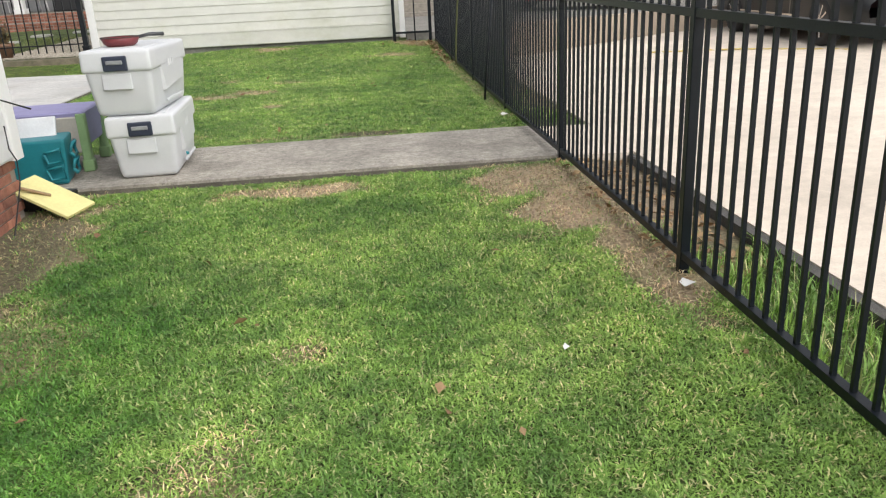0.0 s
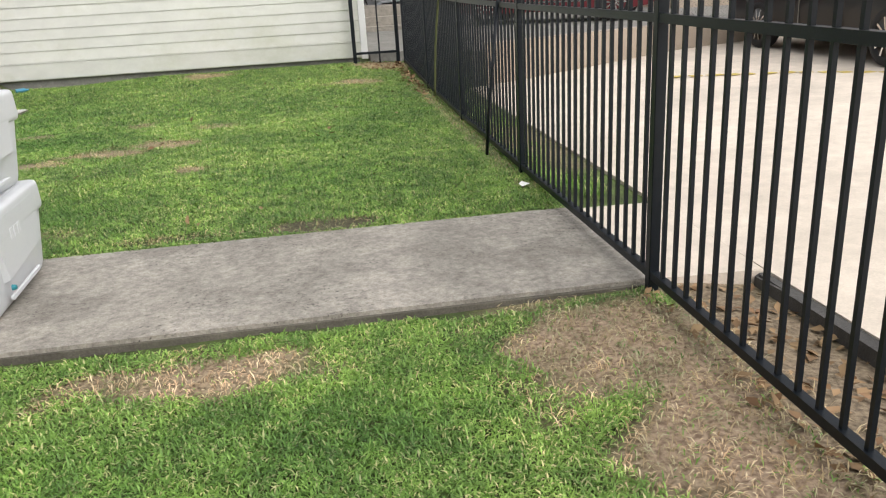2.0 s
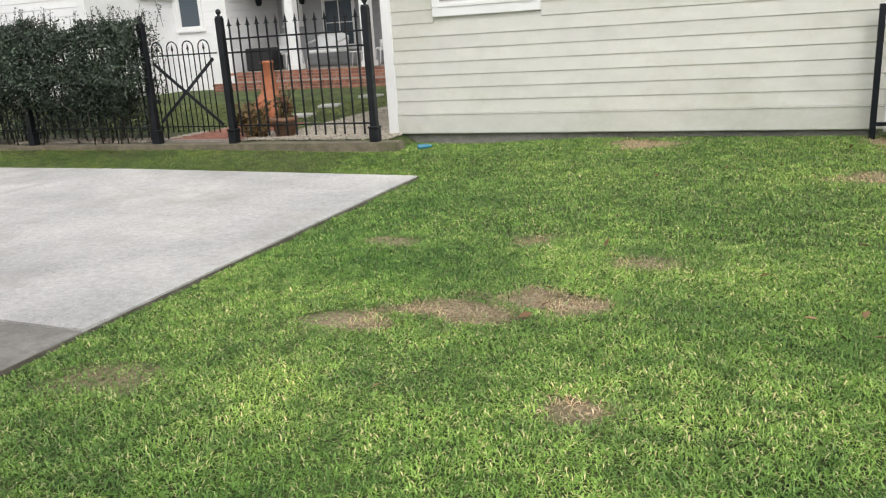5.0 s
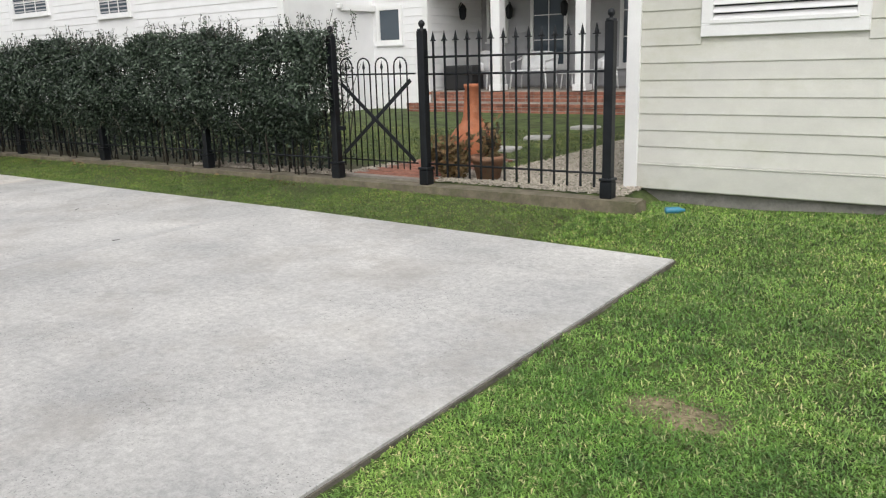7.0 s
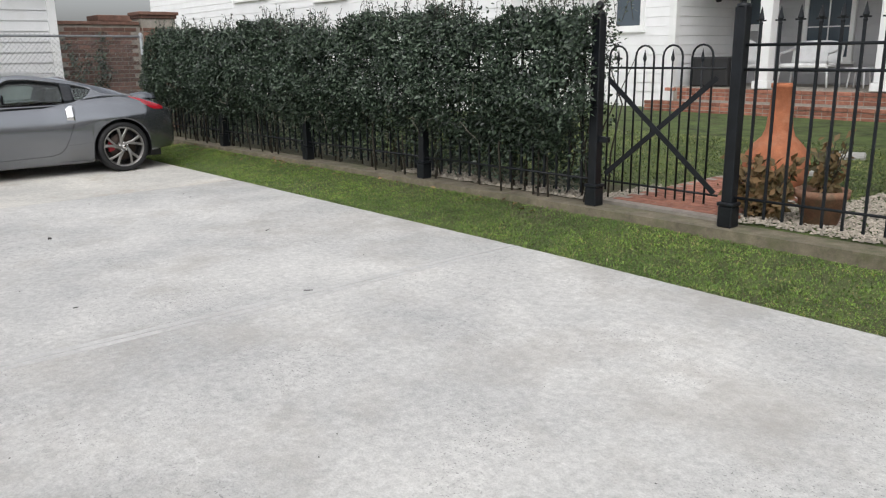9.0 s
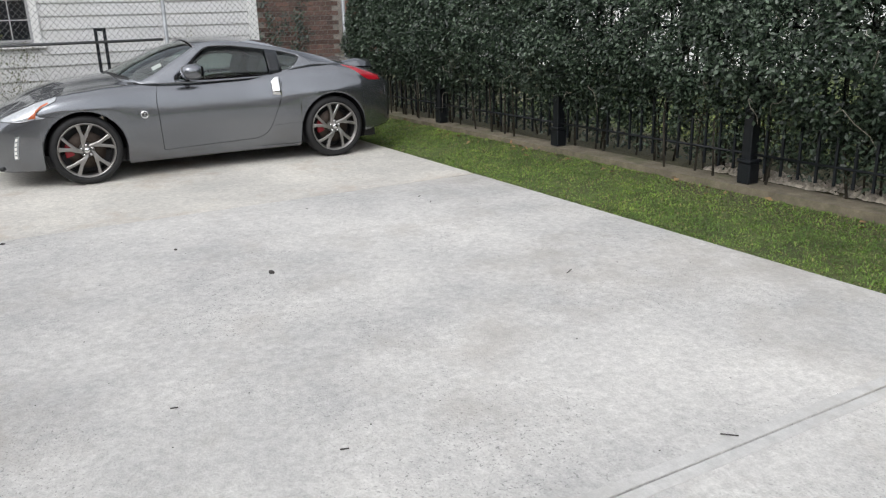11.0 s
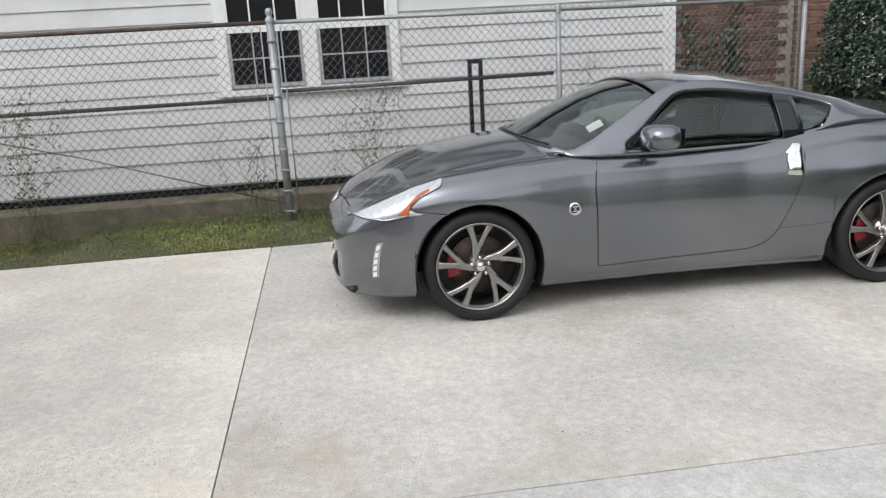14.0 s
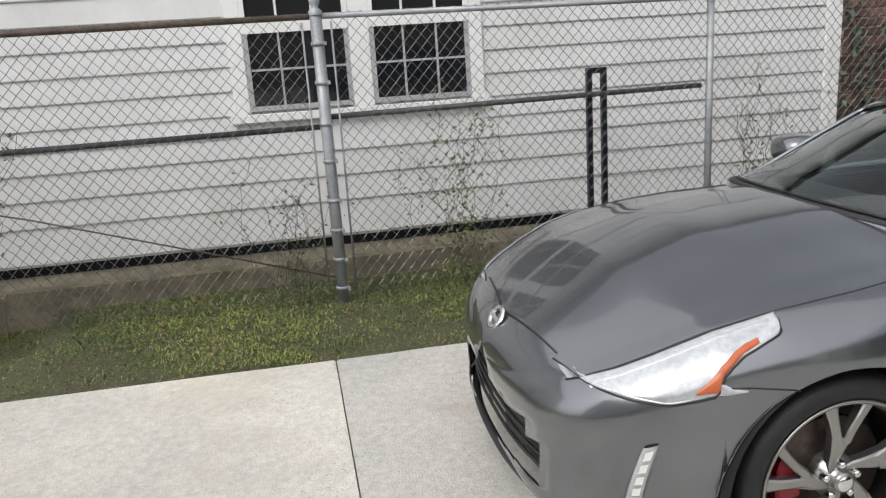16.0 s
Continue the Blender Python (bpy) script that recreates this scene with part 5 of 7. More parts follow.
    gs = sorted({round(float(v), 3) for v in list(np.linspace(1.22, 1.5, 13)) + list(np.linspace(1.5, 2.0, 16)) + [1.775, 1.79, 2.03, 2.12, 2.19, 2.755, 2.885, 3.06, 3.09, 3.125, 3.6] + list(np.linspace(2.0, 3.9, 46))})
    KS, KT = 9, 14
    secs = []
    for s in gs:
        y0, z0, y1, z1, zc = gy(s), gz(s), ty(s), tz(s), cz(s)
        lo, hi = wl(s), wu(s)
        if s < 1.775 or s > 3.125:
            lo, hi = min(lo, z0 + 0.55 * (z1 - z0)), min(hi, z0 + 0.62 * (z1 - z0))
        a, c = (lo - z0) / (z1 - z0), (hi - z0) / (z1 - z0)
        sec = []
        for v in (0, a * 0.5, a, a + (c - a) * 0.25, a + (c - a) * 0.5, a + (c - a) * 0.75, c, c + (1 - c) * 0.35, c + (1 - c) * 0.7, 1.0):
            bow = 0.024 * math.sin(math.pi * v) * min(1, (z1 - z0) / 0.25)
            sec.append((y0 + (y1 - y0) * v + bow, z0 + (z1 - z0) * v))
        for k in range(1, KT + 1):
            q = math.cos(math.pi / 2 * k / KT) if k < KT else 0.0
            sec.append((y1 * q, z1 + (zc - z1) * (1 - q * q)))
        secs.append(sec)
    V, n = mirror_grid(secs, gs)
    half = len(secs[0]) - 1
    groups = {}
    for j in range(len(gs) - 1):
        sm = (gs[j] + gs[j + 1]) / 2
        for i in range(n - 1):
            k = min(i, 2 * half - 1 - i)
            left = i < half
            kind = "shell"
            if k < KS:
                if 2 <= k <= 5 and 1.775 < sm < 2.755:
                    kind = "door_glass_" + str(left)
                elif 2 <= k <= 5 and 2.885 < sm < 3.125:
                    kind = "quarter_glass_" + str(left)
                elif 2 <= k <= 5 and 2.755 < sm < 2.885:
                    kind = "black_trim_" + str(left)
            elif sm < 2.03 and k >= KS + 1:
                kind = "windscreen"
            elif 2.9 < sm < 3.6 and k >= KS + 4:
                kind = "rear_glass"
            groups.setdefault(kind, []).append((j * n + i, (j + 1) * n + i, (j + 1) * n + i + 1, j * n + i + 1))
    for kind, fs in sorted(groups.items()):
        used = sorted({a for q in fs for a in q})
        remap = {a: i for i, a in enumerate(used)}
        name = {"shell": "roof", "black_trim_True": "window_trim", "black_trim_False": "window_trim", "windscreen": "windscreen", "rear_glass": "rear_window"}.get(kind, "side_window")
        glass = name in ("windscreen", "rear_window", "side_window")
        ob = build(name, [V[a] for a in used], [tuple(remap[a] for a in q) for q in fs], M_TINT if glass else M_PAINT if name == "roof" else M_PANE, car, smooth=True)
        sol = ob.modifiers.new("thickness", "SOLIDIFY")
        sol.thickness, sol.offset = (0.004, -1) if glass else (0.02, -1)
        if glass:
            ob.visible_shadow = False

    # black rubber round the side glass
    for side in (1, -1):
        ring = []
        for s, z in [(v, wl(v)) for v in np.linspace(1.775, 3.125, 40)] + [(v, wu(v)) for v in np.linspace(3.12, 1.775, 50)]:
            v = (z - gz(s)) / (tz(s) - gz(s))
            ring.append((side * (gy(s) + (ty(s) - gy(s)) * v + 0.024 * math.sin(math.pi * v) + 0.001), s, z))
        tubes("window_seal", [(ring + ring[:1], 0.0065)], M_PLASTIC, car, n=5)

    # cabin
    for x in (-0.36, 0.36):
        seat = box("car_seat", x - 0.24, x + 0.24, 2.05, 2.6, 0.5, 0.68, M_SEAT, car, bevel=0.05, seg=2)
        bm = box_bm(-0.24, 0.24, -0.06, 0.06, 0, 0.5, 0.05, seg=2)
        bmesh.ops.transform(bm, matrix=pose(x, 2.62, 0.62, -18), verts=bm.verts)
        part("backrest", bm, M_SEAT, seat)
        bm = box_bm(-0.12, 0.12, -0.04, 0.04, 0, 0.16, 0.03, seg=2)
        bmesh.ops.transform(bm, matrix=pose(x, 2.78, 1.04, -10), verts=bm.verts)
        part("headrest", bm, M_SEAT, seat)
    bm = box_bm(-0.68, 0.68, 1.32, 1.72, 0.72, 0.945, 0.05, seg=2)
    part("dashboard", bm, M_SEAT, car)
    a = [(0.36 + 0.17 * math.cos(t), 1.82 - 0.07 * math.sin(t), 0.93 + 0.16 * math.sin(t)) for t in np.linspace(0, 2 * math.pi, 22)]
    tubes("steering_wheel", [(a, 0.014)], M_PLASTIC, car, n=6)
    box("rear_view_mirror", -0.11, 0.11, 1.80, 1.83, 1.17, 1.23, M_PLASTIC, car, bevel=0.01)
    rows = [[(x, 1.41 + 0.02 * abs(x) + 0.06 * v, 1.098 + 0.033 * v - 0.03 * x) for x in (0.55, 0.585, 0.62)] for v in (0, 0.5, 1, 1.5)]
    for r in rows:
        for i, p in enumerate(r):
            s = p[1] + 0.02
            r[i] = (p[0], s + 0.16, float(np.interp(p[0], [ty(s + 0.16) * math.cos(math.pi / 2 * k / KT) for k in range(KT, -1, -1)], [tz(s + 0.16) + (cz(s + 0.16) - tz(s + 0.16)) * (1 - math.cos(math.pi / 2 * k / KT) ** 2) for k in range(KT, -1, -1)])) + 0.004)
    patch("inspection_sticker", rows, M_PAPER, car, "small white inspection sticker on the windscreen")

    # panel gaps, doors, lamps
    for side in (1, -1):
        front = lerp_table([(0.256, 1.583), (0.486, 1.570), (0.712, 1.560), (0.839, 1.572), (0.91, 1.60)])
        d = skin_patch("door", lambda s: 0.905, lambda s: 0.262 + 0.03 * (s - 1.6), 1.58, 2.62, side, M_PAINT, car, lift=0.0035, ns=30, nz=18, lead=lambda v: front(0.262 + 0.643 * v) + 0.004)
        seam("door_gap", [(front(z), z) for z in np.linspace(0.905, 0.26, 18)] + [(s, 0.258 + 0.026 * (s - 1.6)) for s in np.linspace(1.6, 2.52, 14)] + [(2.60, 0.303), (2.65, 0.335), (2.69, 0.385), (2.72, 0.45), (2.76, 0.545), (2.80, 0.635), (2.83, 0.72), (2.845, 0.82), (2.845, 0.91)], side, M_PLASTIC, car)
        seam("sill_gap", [(2.71, 0.405), (2.88, 0.415), (3.01, 0.425)], side, M_PLASTIC, car, r=0.0035)
        seam("bonnet_gap", [(s, car_sh(s) - 0.005) for s in np.linspace(0.68, 1.5, 18)], side, M_PLASTIC, car, r=0.005)
        seam("bumper_gap", [(0.495, 0.685), (0.55, 0.683), (0.62, 0.674), (0.69, 0.664)], side, M_PLASTIC, car, r=0.005)
        h = skin_patch("door_handle", lambda s: 0.905 - 0.9 * max(0, 2.785 - s), lambda s: 0.722 + 0.12 * max(0, 2.80 - s), 2.735, 2.832, side, M_CHROME, car, lift=0.02, ns=8, nz=10, label="upright chrome door handle")
        b = lathe("fender_badge", [(0.001, 0.004), (0.026, 0.004), (0.028, 0.0065), (0.035, 0.006), (0.039, 0.0)], M_CHROME, car, n=24, axis="x", label="round chrome badge with a dark field")
        b.matrix_basis = pose(side * (car_y(1.43, 0.63) + 0.006), 1.43, 0.63, 0, 0, 0 if side > 0 else 180)
        lathe("badge_field", [(0.001, 0.0049), (0.0255, 0.0049)], M_PLASTIC, b, n=20, axis="x")
        for z0, z1, y0, y1 in ((0.010, 0.016, -0.016, 0.016), (-0.003, 0.003, -0.006, 0.006), (-0.016, -0.010, -0.016, 0.016)):
            box("badge_bar", 0.005, 0.0058, y0, y1, z0, z1, M_CHROME, b)
        # headlamp: long upper tail and a short lower hook
        top = lerp_table([(0.13, 0.668), (0.25, 0.722), (0.42, 0.79), (0.55, 0.832), (0.69, 0.864)])
        bot = lerp_table([(0.13, 0.655), (0.22, 0.644), (0.335, 0.636), (0.42, 0.650), (0.470, 0.662), (0.476, 0.706), (0.51, 0.738), (0.545, 0.762), (0.66, 0.812), (0.69, 0.860)])
        raw, top = top, (lambda s: min(raw(s), car_sh(s) - 0.006))
        hl = skin_patch("headlamp", top, bot, 0.13, 0.69, side, M_HEADLAMP, car, lift=0.010, ns=44, nz=12)
        skin_patch("lamp_brow", lambda s: top(s) - 0.004, lambda s: top(s) - 0.016, 0.17, 0.66, side, M_LAMPIN, hl, lift=0.0135, ns=24, nz=2, label="bright silver edge of the lamp")
        skin_patch("lamp_chin", lambda s: bot(s) + 0.012, lambda s: bot(s) + 0.003, 0.16, 0.40, side, M_LAMPIN, hl, lift=0.0135, ns=16, nz=2, label="bright silver edge of the lamp")
        skin_patch("lamp_hook", lerp_table([(0.465, 0.706), (0.482, 0.700), (0.505, 0.686), (0.55, 0.676)]), lerp_table([(0.465, 0.660), (0.505, 0.664), (0.55, 0.671)]), 0.465, 0.55, side, M_HEADLAMP, hl, lift=0.010, ns=10, nz=4)
        amber = lerp_table([(0.405, 0.672), (0.44, 0.702), (0.478, 0.738), (0.52, 0.770), (0.56, 0.790), (0.61, 0.806)])
        skin_patch("indicator", lambda s: min(top(s) - 0.012, amber(s)), lambda s: max(bot(s) + 0.004, 0.668), 0.405, 0.60, side, M_AMBER, hl, lift=0.015, ns=26, nz=5, label="amber indicator hooked round the lamp's notch")
        seam("lamp_gap", [(s, top(s)) for s in np.linspace(0.13, 0.675, 16)] + [(s, bot(s)) for s in np.linspace(0.675, 0.13, 44)], side, M_PLASTIC, hl, r=0.004, lift=0.006)
        fl = patch("running_light", [[car_skin(0.238 + 0.035 * q * q + a, car_v(0.25, 0.300 + 0.2 * q), l, side) for a, l in ((0, 0.002), (0.006, 0.013), (0.022, 0.015), (0.038, 0.013), (0.044, 0.002))] for q in np.linspace(0, 1, 13)], M_HEADLAMP, car, "slanted silver running light strip")
        seam("lamp_gap", [(0.236 + 0.035 * q * q, 0.300 + 0.2 * q) for q in np.linspace(0, 1, 9)] + [(0.284 + 0.035 * (1 - q) ** 2, 0.500 - 0.2 * q) for q in np.linspace(0, 1, 9)], side, M_PLASTIC, fl, r=0.004, lift=0.003)
        for k in range(5):
            patch("led", [[car_skin(0.238 + 0.035 * q * q + a, car_v(0.25, 0.300 + 0.2 * q), 0.018, side) for a in (0.012, 0.022, 0.032)] for q in (0.05 + 0.19 * k, 0.11 + 0.19 * k, 0.18 + 0.19 * k)], M_PAPER, fl)
        tt = lerp_table([(3.56, 0.988), (3.70, 0.963), (3.86, 0.905), (4.02, 0.845)])
        tb = lerp_table([(3.56, 0.984), (3.68, 0.925), (3.78, 0.845), (3.86, 0.805), (4.02, 0.795)])
        skin_patch("tail_lamp", tt, tb, 3.56, 4.02, side, M_TAIL, car, lift=0.01, ns=20, nz=6)
        # door mirror
        mr = empty("door_mirror")
        mr.parent = car
        mr.matrix_basis = pose(side * 0.955, 1.925, 1.018, 0, 0, 0)
        bm = bmesh.new()
        bmesh.ops.create_uvsphere(bm, u_segments=20, v_segments=14, radius=1)
        for v in bm.verts:
            p = v.co
            e = 0.72
            v.co = Vector((math.copysign(abs(p.x) ** e, p.x) * 0.125, math.copysign(abs(p.y) ** e, p.y) * (0.12 if p.y < 0 else 0.085), math.copysign(abs(p.z) ** e, p.z) * 0.075))
        part("mirror_shell", bm, M_PAINT, mr, smooth=True)
        box("mirror_glass", -0.095, 0.095, 0.079, 0.086, -0.048, 0.048, M_PANE, mr, bevel=0.002)
        tubes("mirror_arm", [([(-side * 0.04, -0.01, -0.05), (-side * 0.12, -0.02, -0.065), (-side * 0.2, -0.03, -0.06)], [0.025, 0.022, 0.03])], M_PLASTIC, mr, n=8)
        # sill blade
        rows = [[(side * (car_y(s, 0.2) + a), s, z) for a, z in ((0.002, 0.235), (0.006, 0.205), (-0.006, 0.165), (-0.04, 0.15))] for s in np.linspace(1.25, 3.02, 14)]
        patch("sill_skirt", rows, M_PAINT, car)
        wheel(car, side * (car_w(FH) - 0.012), FH, side)
        wheel(car, side * (car_w(RH) - 0.010), RH, side)
    foot = sorted((ty(v), v, tz(v)) for v in np.linspace(1.222, 1.48, 30))
    at_foot = lambda x: (x, float(np.interp(abs(x), [q[0] for q in foot], [q[1] for q in foot])), float(np.interp(abs(x), [q[0] for q in foot], [q[2] for q in foot])))
    tubes("cowl", [([(x, y - 0.006, z + 0.004) for x, y, z in map(at_foot, np.linspace(-0.70, 0.70, 41))], 0.016)], M_PLASTIC, car, n=6)
    for x0, x1 in ((-0.55, 0.02), (-0.02, 0.58)):
        tubes("wiper", [([(x, y + 0.012, z + 0.022) for x, y, z in map(at_foot, np.linspace(x0, x1, 15))], 0.007)], M_PLASTIC, car, n=5)
    # nose emblem and bonnet leading edge
    e = lathe("nose_emblem", [(0.03, 0.0), (0.04, 0.008), (0.052, 0.006), (0.056, 0.0)], M_CHROME, car, n=28, label="oval chrome nose emblem")
    e.matrix_basis = pose(0, 0.055, 0.655, 52) @ Matrix.Diagonal((1.15, 0.9, 1, 1))
    box("emblem_bar", -0.05, 0.05, -0.009, 0.009, 0.003, 0.009, M_CHROME, e)
    mid = NSIDE + NROUND + NTOP
    for side in (1, -1):
        tubes("bonnet_edge", [([(side * p.x, p.y - 0.005, p.z + 0.007) for p in (car_at(0.085 + 0.06 * q, mid + (car_v(0.145, 0.668) - mid) * q) for q in np.linspace(0, 1, 15))], 0.0045)], M_PLASTIC, car, n=4)
    # rear wing
    rows = []
    for x in np.linspace(-0.62, 0.62, 21):
        k = abs(x) / 0.62
        drop = 0.075 * max(0, (k - 0.8) / 0.2) ** 1.5
        rows.append([(x, 3.72 - 0.06 * k * k, 1.005 - drop), (x, 3.88 - 0.06 * k * k, 1.03 - drop), (x, 4.06 - 0.06 * k * k, 1.018 - drop), (x, 4.065 - 0.06 * k * k, 1.0 - drop), (x, 3.92 - 0.08 * k * k, 1.0 - drop), (x, 3.72 - 0.06 * k * k, 0.995 - drop)])
    patch("rear_wing", rows, M_PAINT, car)
    for x in (-0.5, 0.5):
        box("wing_foot", x - 0.03, x + 0.03, 3.84, 3.96, 0.92, 1.01, M_PAINT, car, bevel=0.01)
    box("number_plate", -0.15, 0.15, 4.245, 4.255, 0.55, 0.70, M_PAPER, car)
    for x in (-0.35, 0.35):
        t = lathe("exhaust", [(0.05, 4.0), (0.05, 4.24), (0.045, 4.25), (0.04, 4.2)], M_CHROME, car, n=16, axis="y")
        t.location = (x, 0, 0.28)
    return car


coupe()


# ---- things on the path beside the white annexe ----
M_COOLER = material("white_cooler_plastic", (0.63, 0.645, 0.665), 0.42, var=0.03, scale=5, fine=120, bump=0.06, stain=0.12, stain_scale=5, stain_color=(0.5, 0.48, 0.43))
M_NAVY = plain("navy_plastic", (0.022, 0.03, 0.055), 0.45)
M_TEAL = plain("teal_plastic", (0.015, 0.20, 0.24), 0.45)
M_LILAC = plain("lilac_plastic", (0.32, 0.30, 0.52), 0.5)
M_LIME = plain("pale_green_plastic", (0.27, 0.42, 0.20), 0.5)
M_BEIGE = plain("beige_plastic", (0.46, 0.43, 0.38), 0.5)
M_YELLOW = plain("pale_yellow_board", (0.72, 0.66, 0.30), 0.6)
M_WHITEPL = plain("frosted_white_plastic", (0.72, 0.73, 0.75), 0.4)
M_PANRED = plain("dull_red_enamel", (0.17, 0.03, 0.035), 0.4)
M_TERRA = material("terracotta", (0.42, 0.15, 0.07), 0.85, var=0.15, scale=7, fine=80, bump=0.15, stain=0.4, stain_scale=5, stain_color=(0.5, 0.30, 0.2))
M_OLDPOT = material("algae_stained_terracotta", (0.30, 0.16, 0.10), 0.9, var=0.2, scale=7, fine=80, bump=0.15, stain=0.9, stain_scale=4, stain_color=(0.13, 0.13, 0.09))
M_STONE = material("pale_paving_stone", (0.44, 0.43, 0.40), 0.9, var=0.12, scale=6, bump=0.2)
M_WICKER = plain("white_wicker", (0.75, 0.75, 0.75), 0.55)
M_DRY = leaf_material("dry_leaf", (0.16, 0.085, 0.04), (0.36, 0.24, 0.13), 0.8)
M_DRYGREEN = leaf_material("wilted_leaf", (0.09, 0.075, 0.03), (0.25, 0.15, 0.07), 0.7)
M_DARKBIT = plain("dark_debris", (0.05, 0.045, 0.04), 0.9)
M_BLUEBIT = plain("blue_plastic_bottle", (0.05, 0.22, 0.33), 0.3)


def tapered(x0, x1, y0, y1, z0, z1, inset, bevel=0.03, seg=3):
    bm = box_bm(x0, x1, y0, y1, z0, z1)
    cx, cy = (x0 + x1) / 2, (y0 + y1) / 2
    for v in bm.verts:
        if v.co.z < (z0 + z1) / 2:
            v.co.x += inset * (1 if v.co.x < cx else -1)
            v.co.y += inset * (1 if v.co.y < cy else -1)
    bmesh.ops.bevel(bm, geom=list(bm.edges), offset=bevel, segments=seg, affect="EDGES", profile=0.6)
    return bm


def cooler(x, y, z, rz):
    c = empty("cool_box", (x, y, z), rz, label="large white plastic cool box with navy end handles", category="cooler", group="stacked cool boxes")
    W, L, H = 0.255, 0.53, 0.345
    tub = tapered(-W, W, -L, L, 0, H + 0.06, 0.036, 0.05, 5)
    for v in tub.verts:
        v.co.y *= 1 - 0.055 * max(0.0, 1 - v.co.z / H) ** 1.5
    part("tub", tub, M_COOLER, c, smooth=True)
    part("lid", tapered(-W - 0.005, W + 0.005, -L - 0.005, L + 0.005, H - 0.01, H + 0.155, -0.004, 0.032, 5), M_COOLER, c, smooth=True)
    part("lid_panel", box_bm(-W + 0.06, W - 0.06, -L + 0.08, L - 0.08, H + 0.150, H + 0.160, 0.004), M_COOLER, c)
    for y in (-0.3, 0.3):
        box("hinge", -W - 0.012, -W + 0.03, y - 0.04, y + 0.04, H - 0.02, H + 0.05, M_COOLER, c, bevel=0.008)
    for sg in (-1, 1):
        part("end_step", box_bm(-0.12, 0.10, sg * L - 0.012 if sg > 0 else sg * L - 0.002, sg * L + 0.002 if sg > 0 else sg * L + 0.012, H - 0.14, H - 0.02, 0.006), M_COOLER, c)
        h = box("handle", -0.09, 0.09, sg * (L + 0.012) - 0.014, sg * (L + 0.012) + 0.014, H + 0.00, H + 0.11, M_NAVY, c, bevel=0.01, seg=2)
        box("grip", -0.062, 0.062, sg * (L + 0.03) - 0.006, sg * (L + 0.03) + 0.006, H + 0.05, H + 0.08, M_GALV, h, bevel=0.005)
        # raised shield on the long sides
        bm = bmesh.new()
        out = [bm.verts.new((sg * (W + 0.007), y, z)) for y, z in ((-0.30, H + 0.11), (0.40, H + 0.11), (0.36, 0.20), (-0.20, 0.16))]
        inn = [bm.verts.new((sg * (W - 0.05), y, z)) for y, z in ((-0.34, H + 0.13), (0.44, H + 0.13), (0.40, 0.18), (-0.24, 0.14))]
        bm.faces.new(out)
        for k in range(4):
            bm.faces.new((out[k], out[(k + 1) % 4], inn[(k + 1) % 4], inn[k]))
        part("side_panel", bm, M_COOLER, c)
        box("side_ridge", sg * (W + 0.001) - 0.009, sg * (W + 0.001) + 0.009, -0.22, 0.25, 0.06, 0.085, M_COOLER, c, bevel=0.004)
        for k in range(3):
            box("logo_bar", sg * (W + 0.008) - 0.002, sg * (W + 0.008) + 0.002, -0.07 + 0.06 * k, -0.03 + 0.06 * k, H - 0.02, H + 0.035, M_WHITEPL, c, bevel=0.001)
    return c


c1 = cooler(-1.775, 6.74, 0.142, 3)
drain = lathe("drain_plug", [(0.001, 0.02), (0.012, 0.02), (0.015, 0.0)], M_TEAL, c1, n=10, axis="x", label="teal drain plug")
drain.matrix_basis = pose(0.258, -0.2, 0.12)
c2 = cooler(-1.815, 6.70, 0.142 + 0.504, -2)


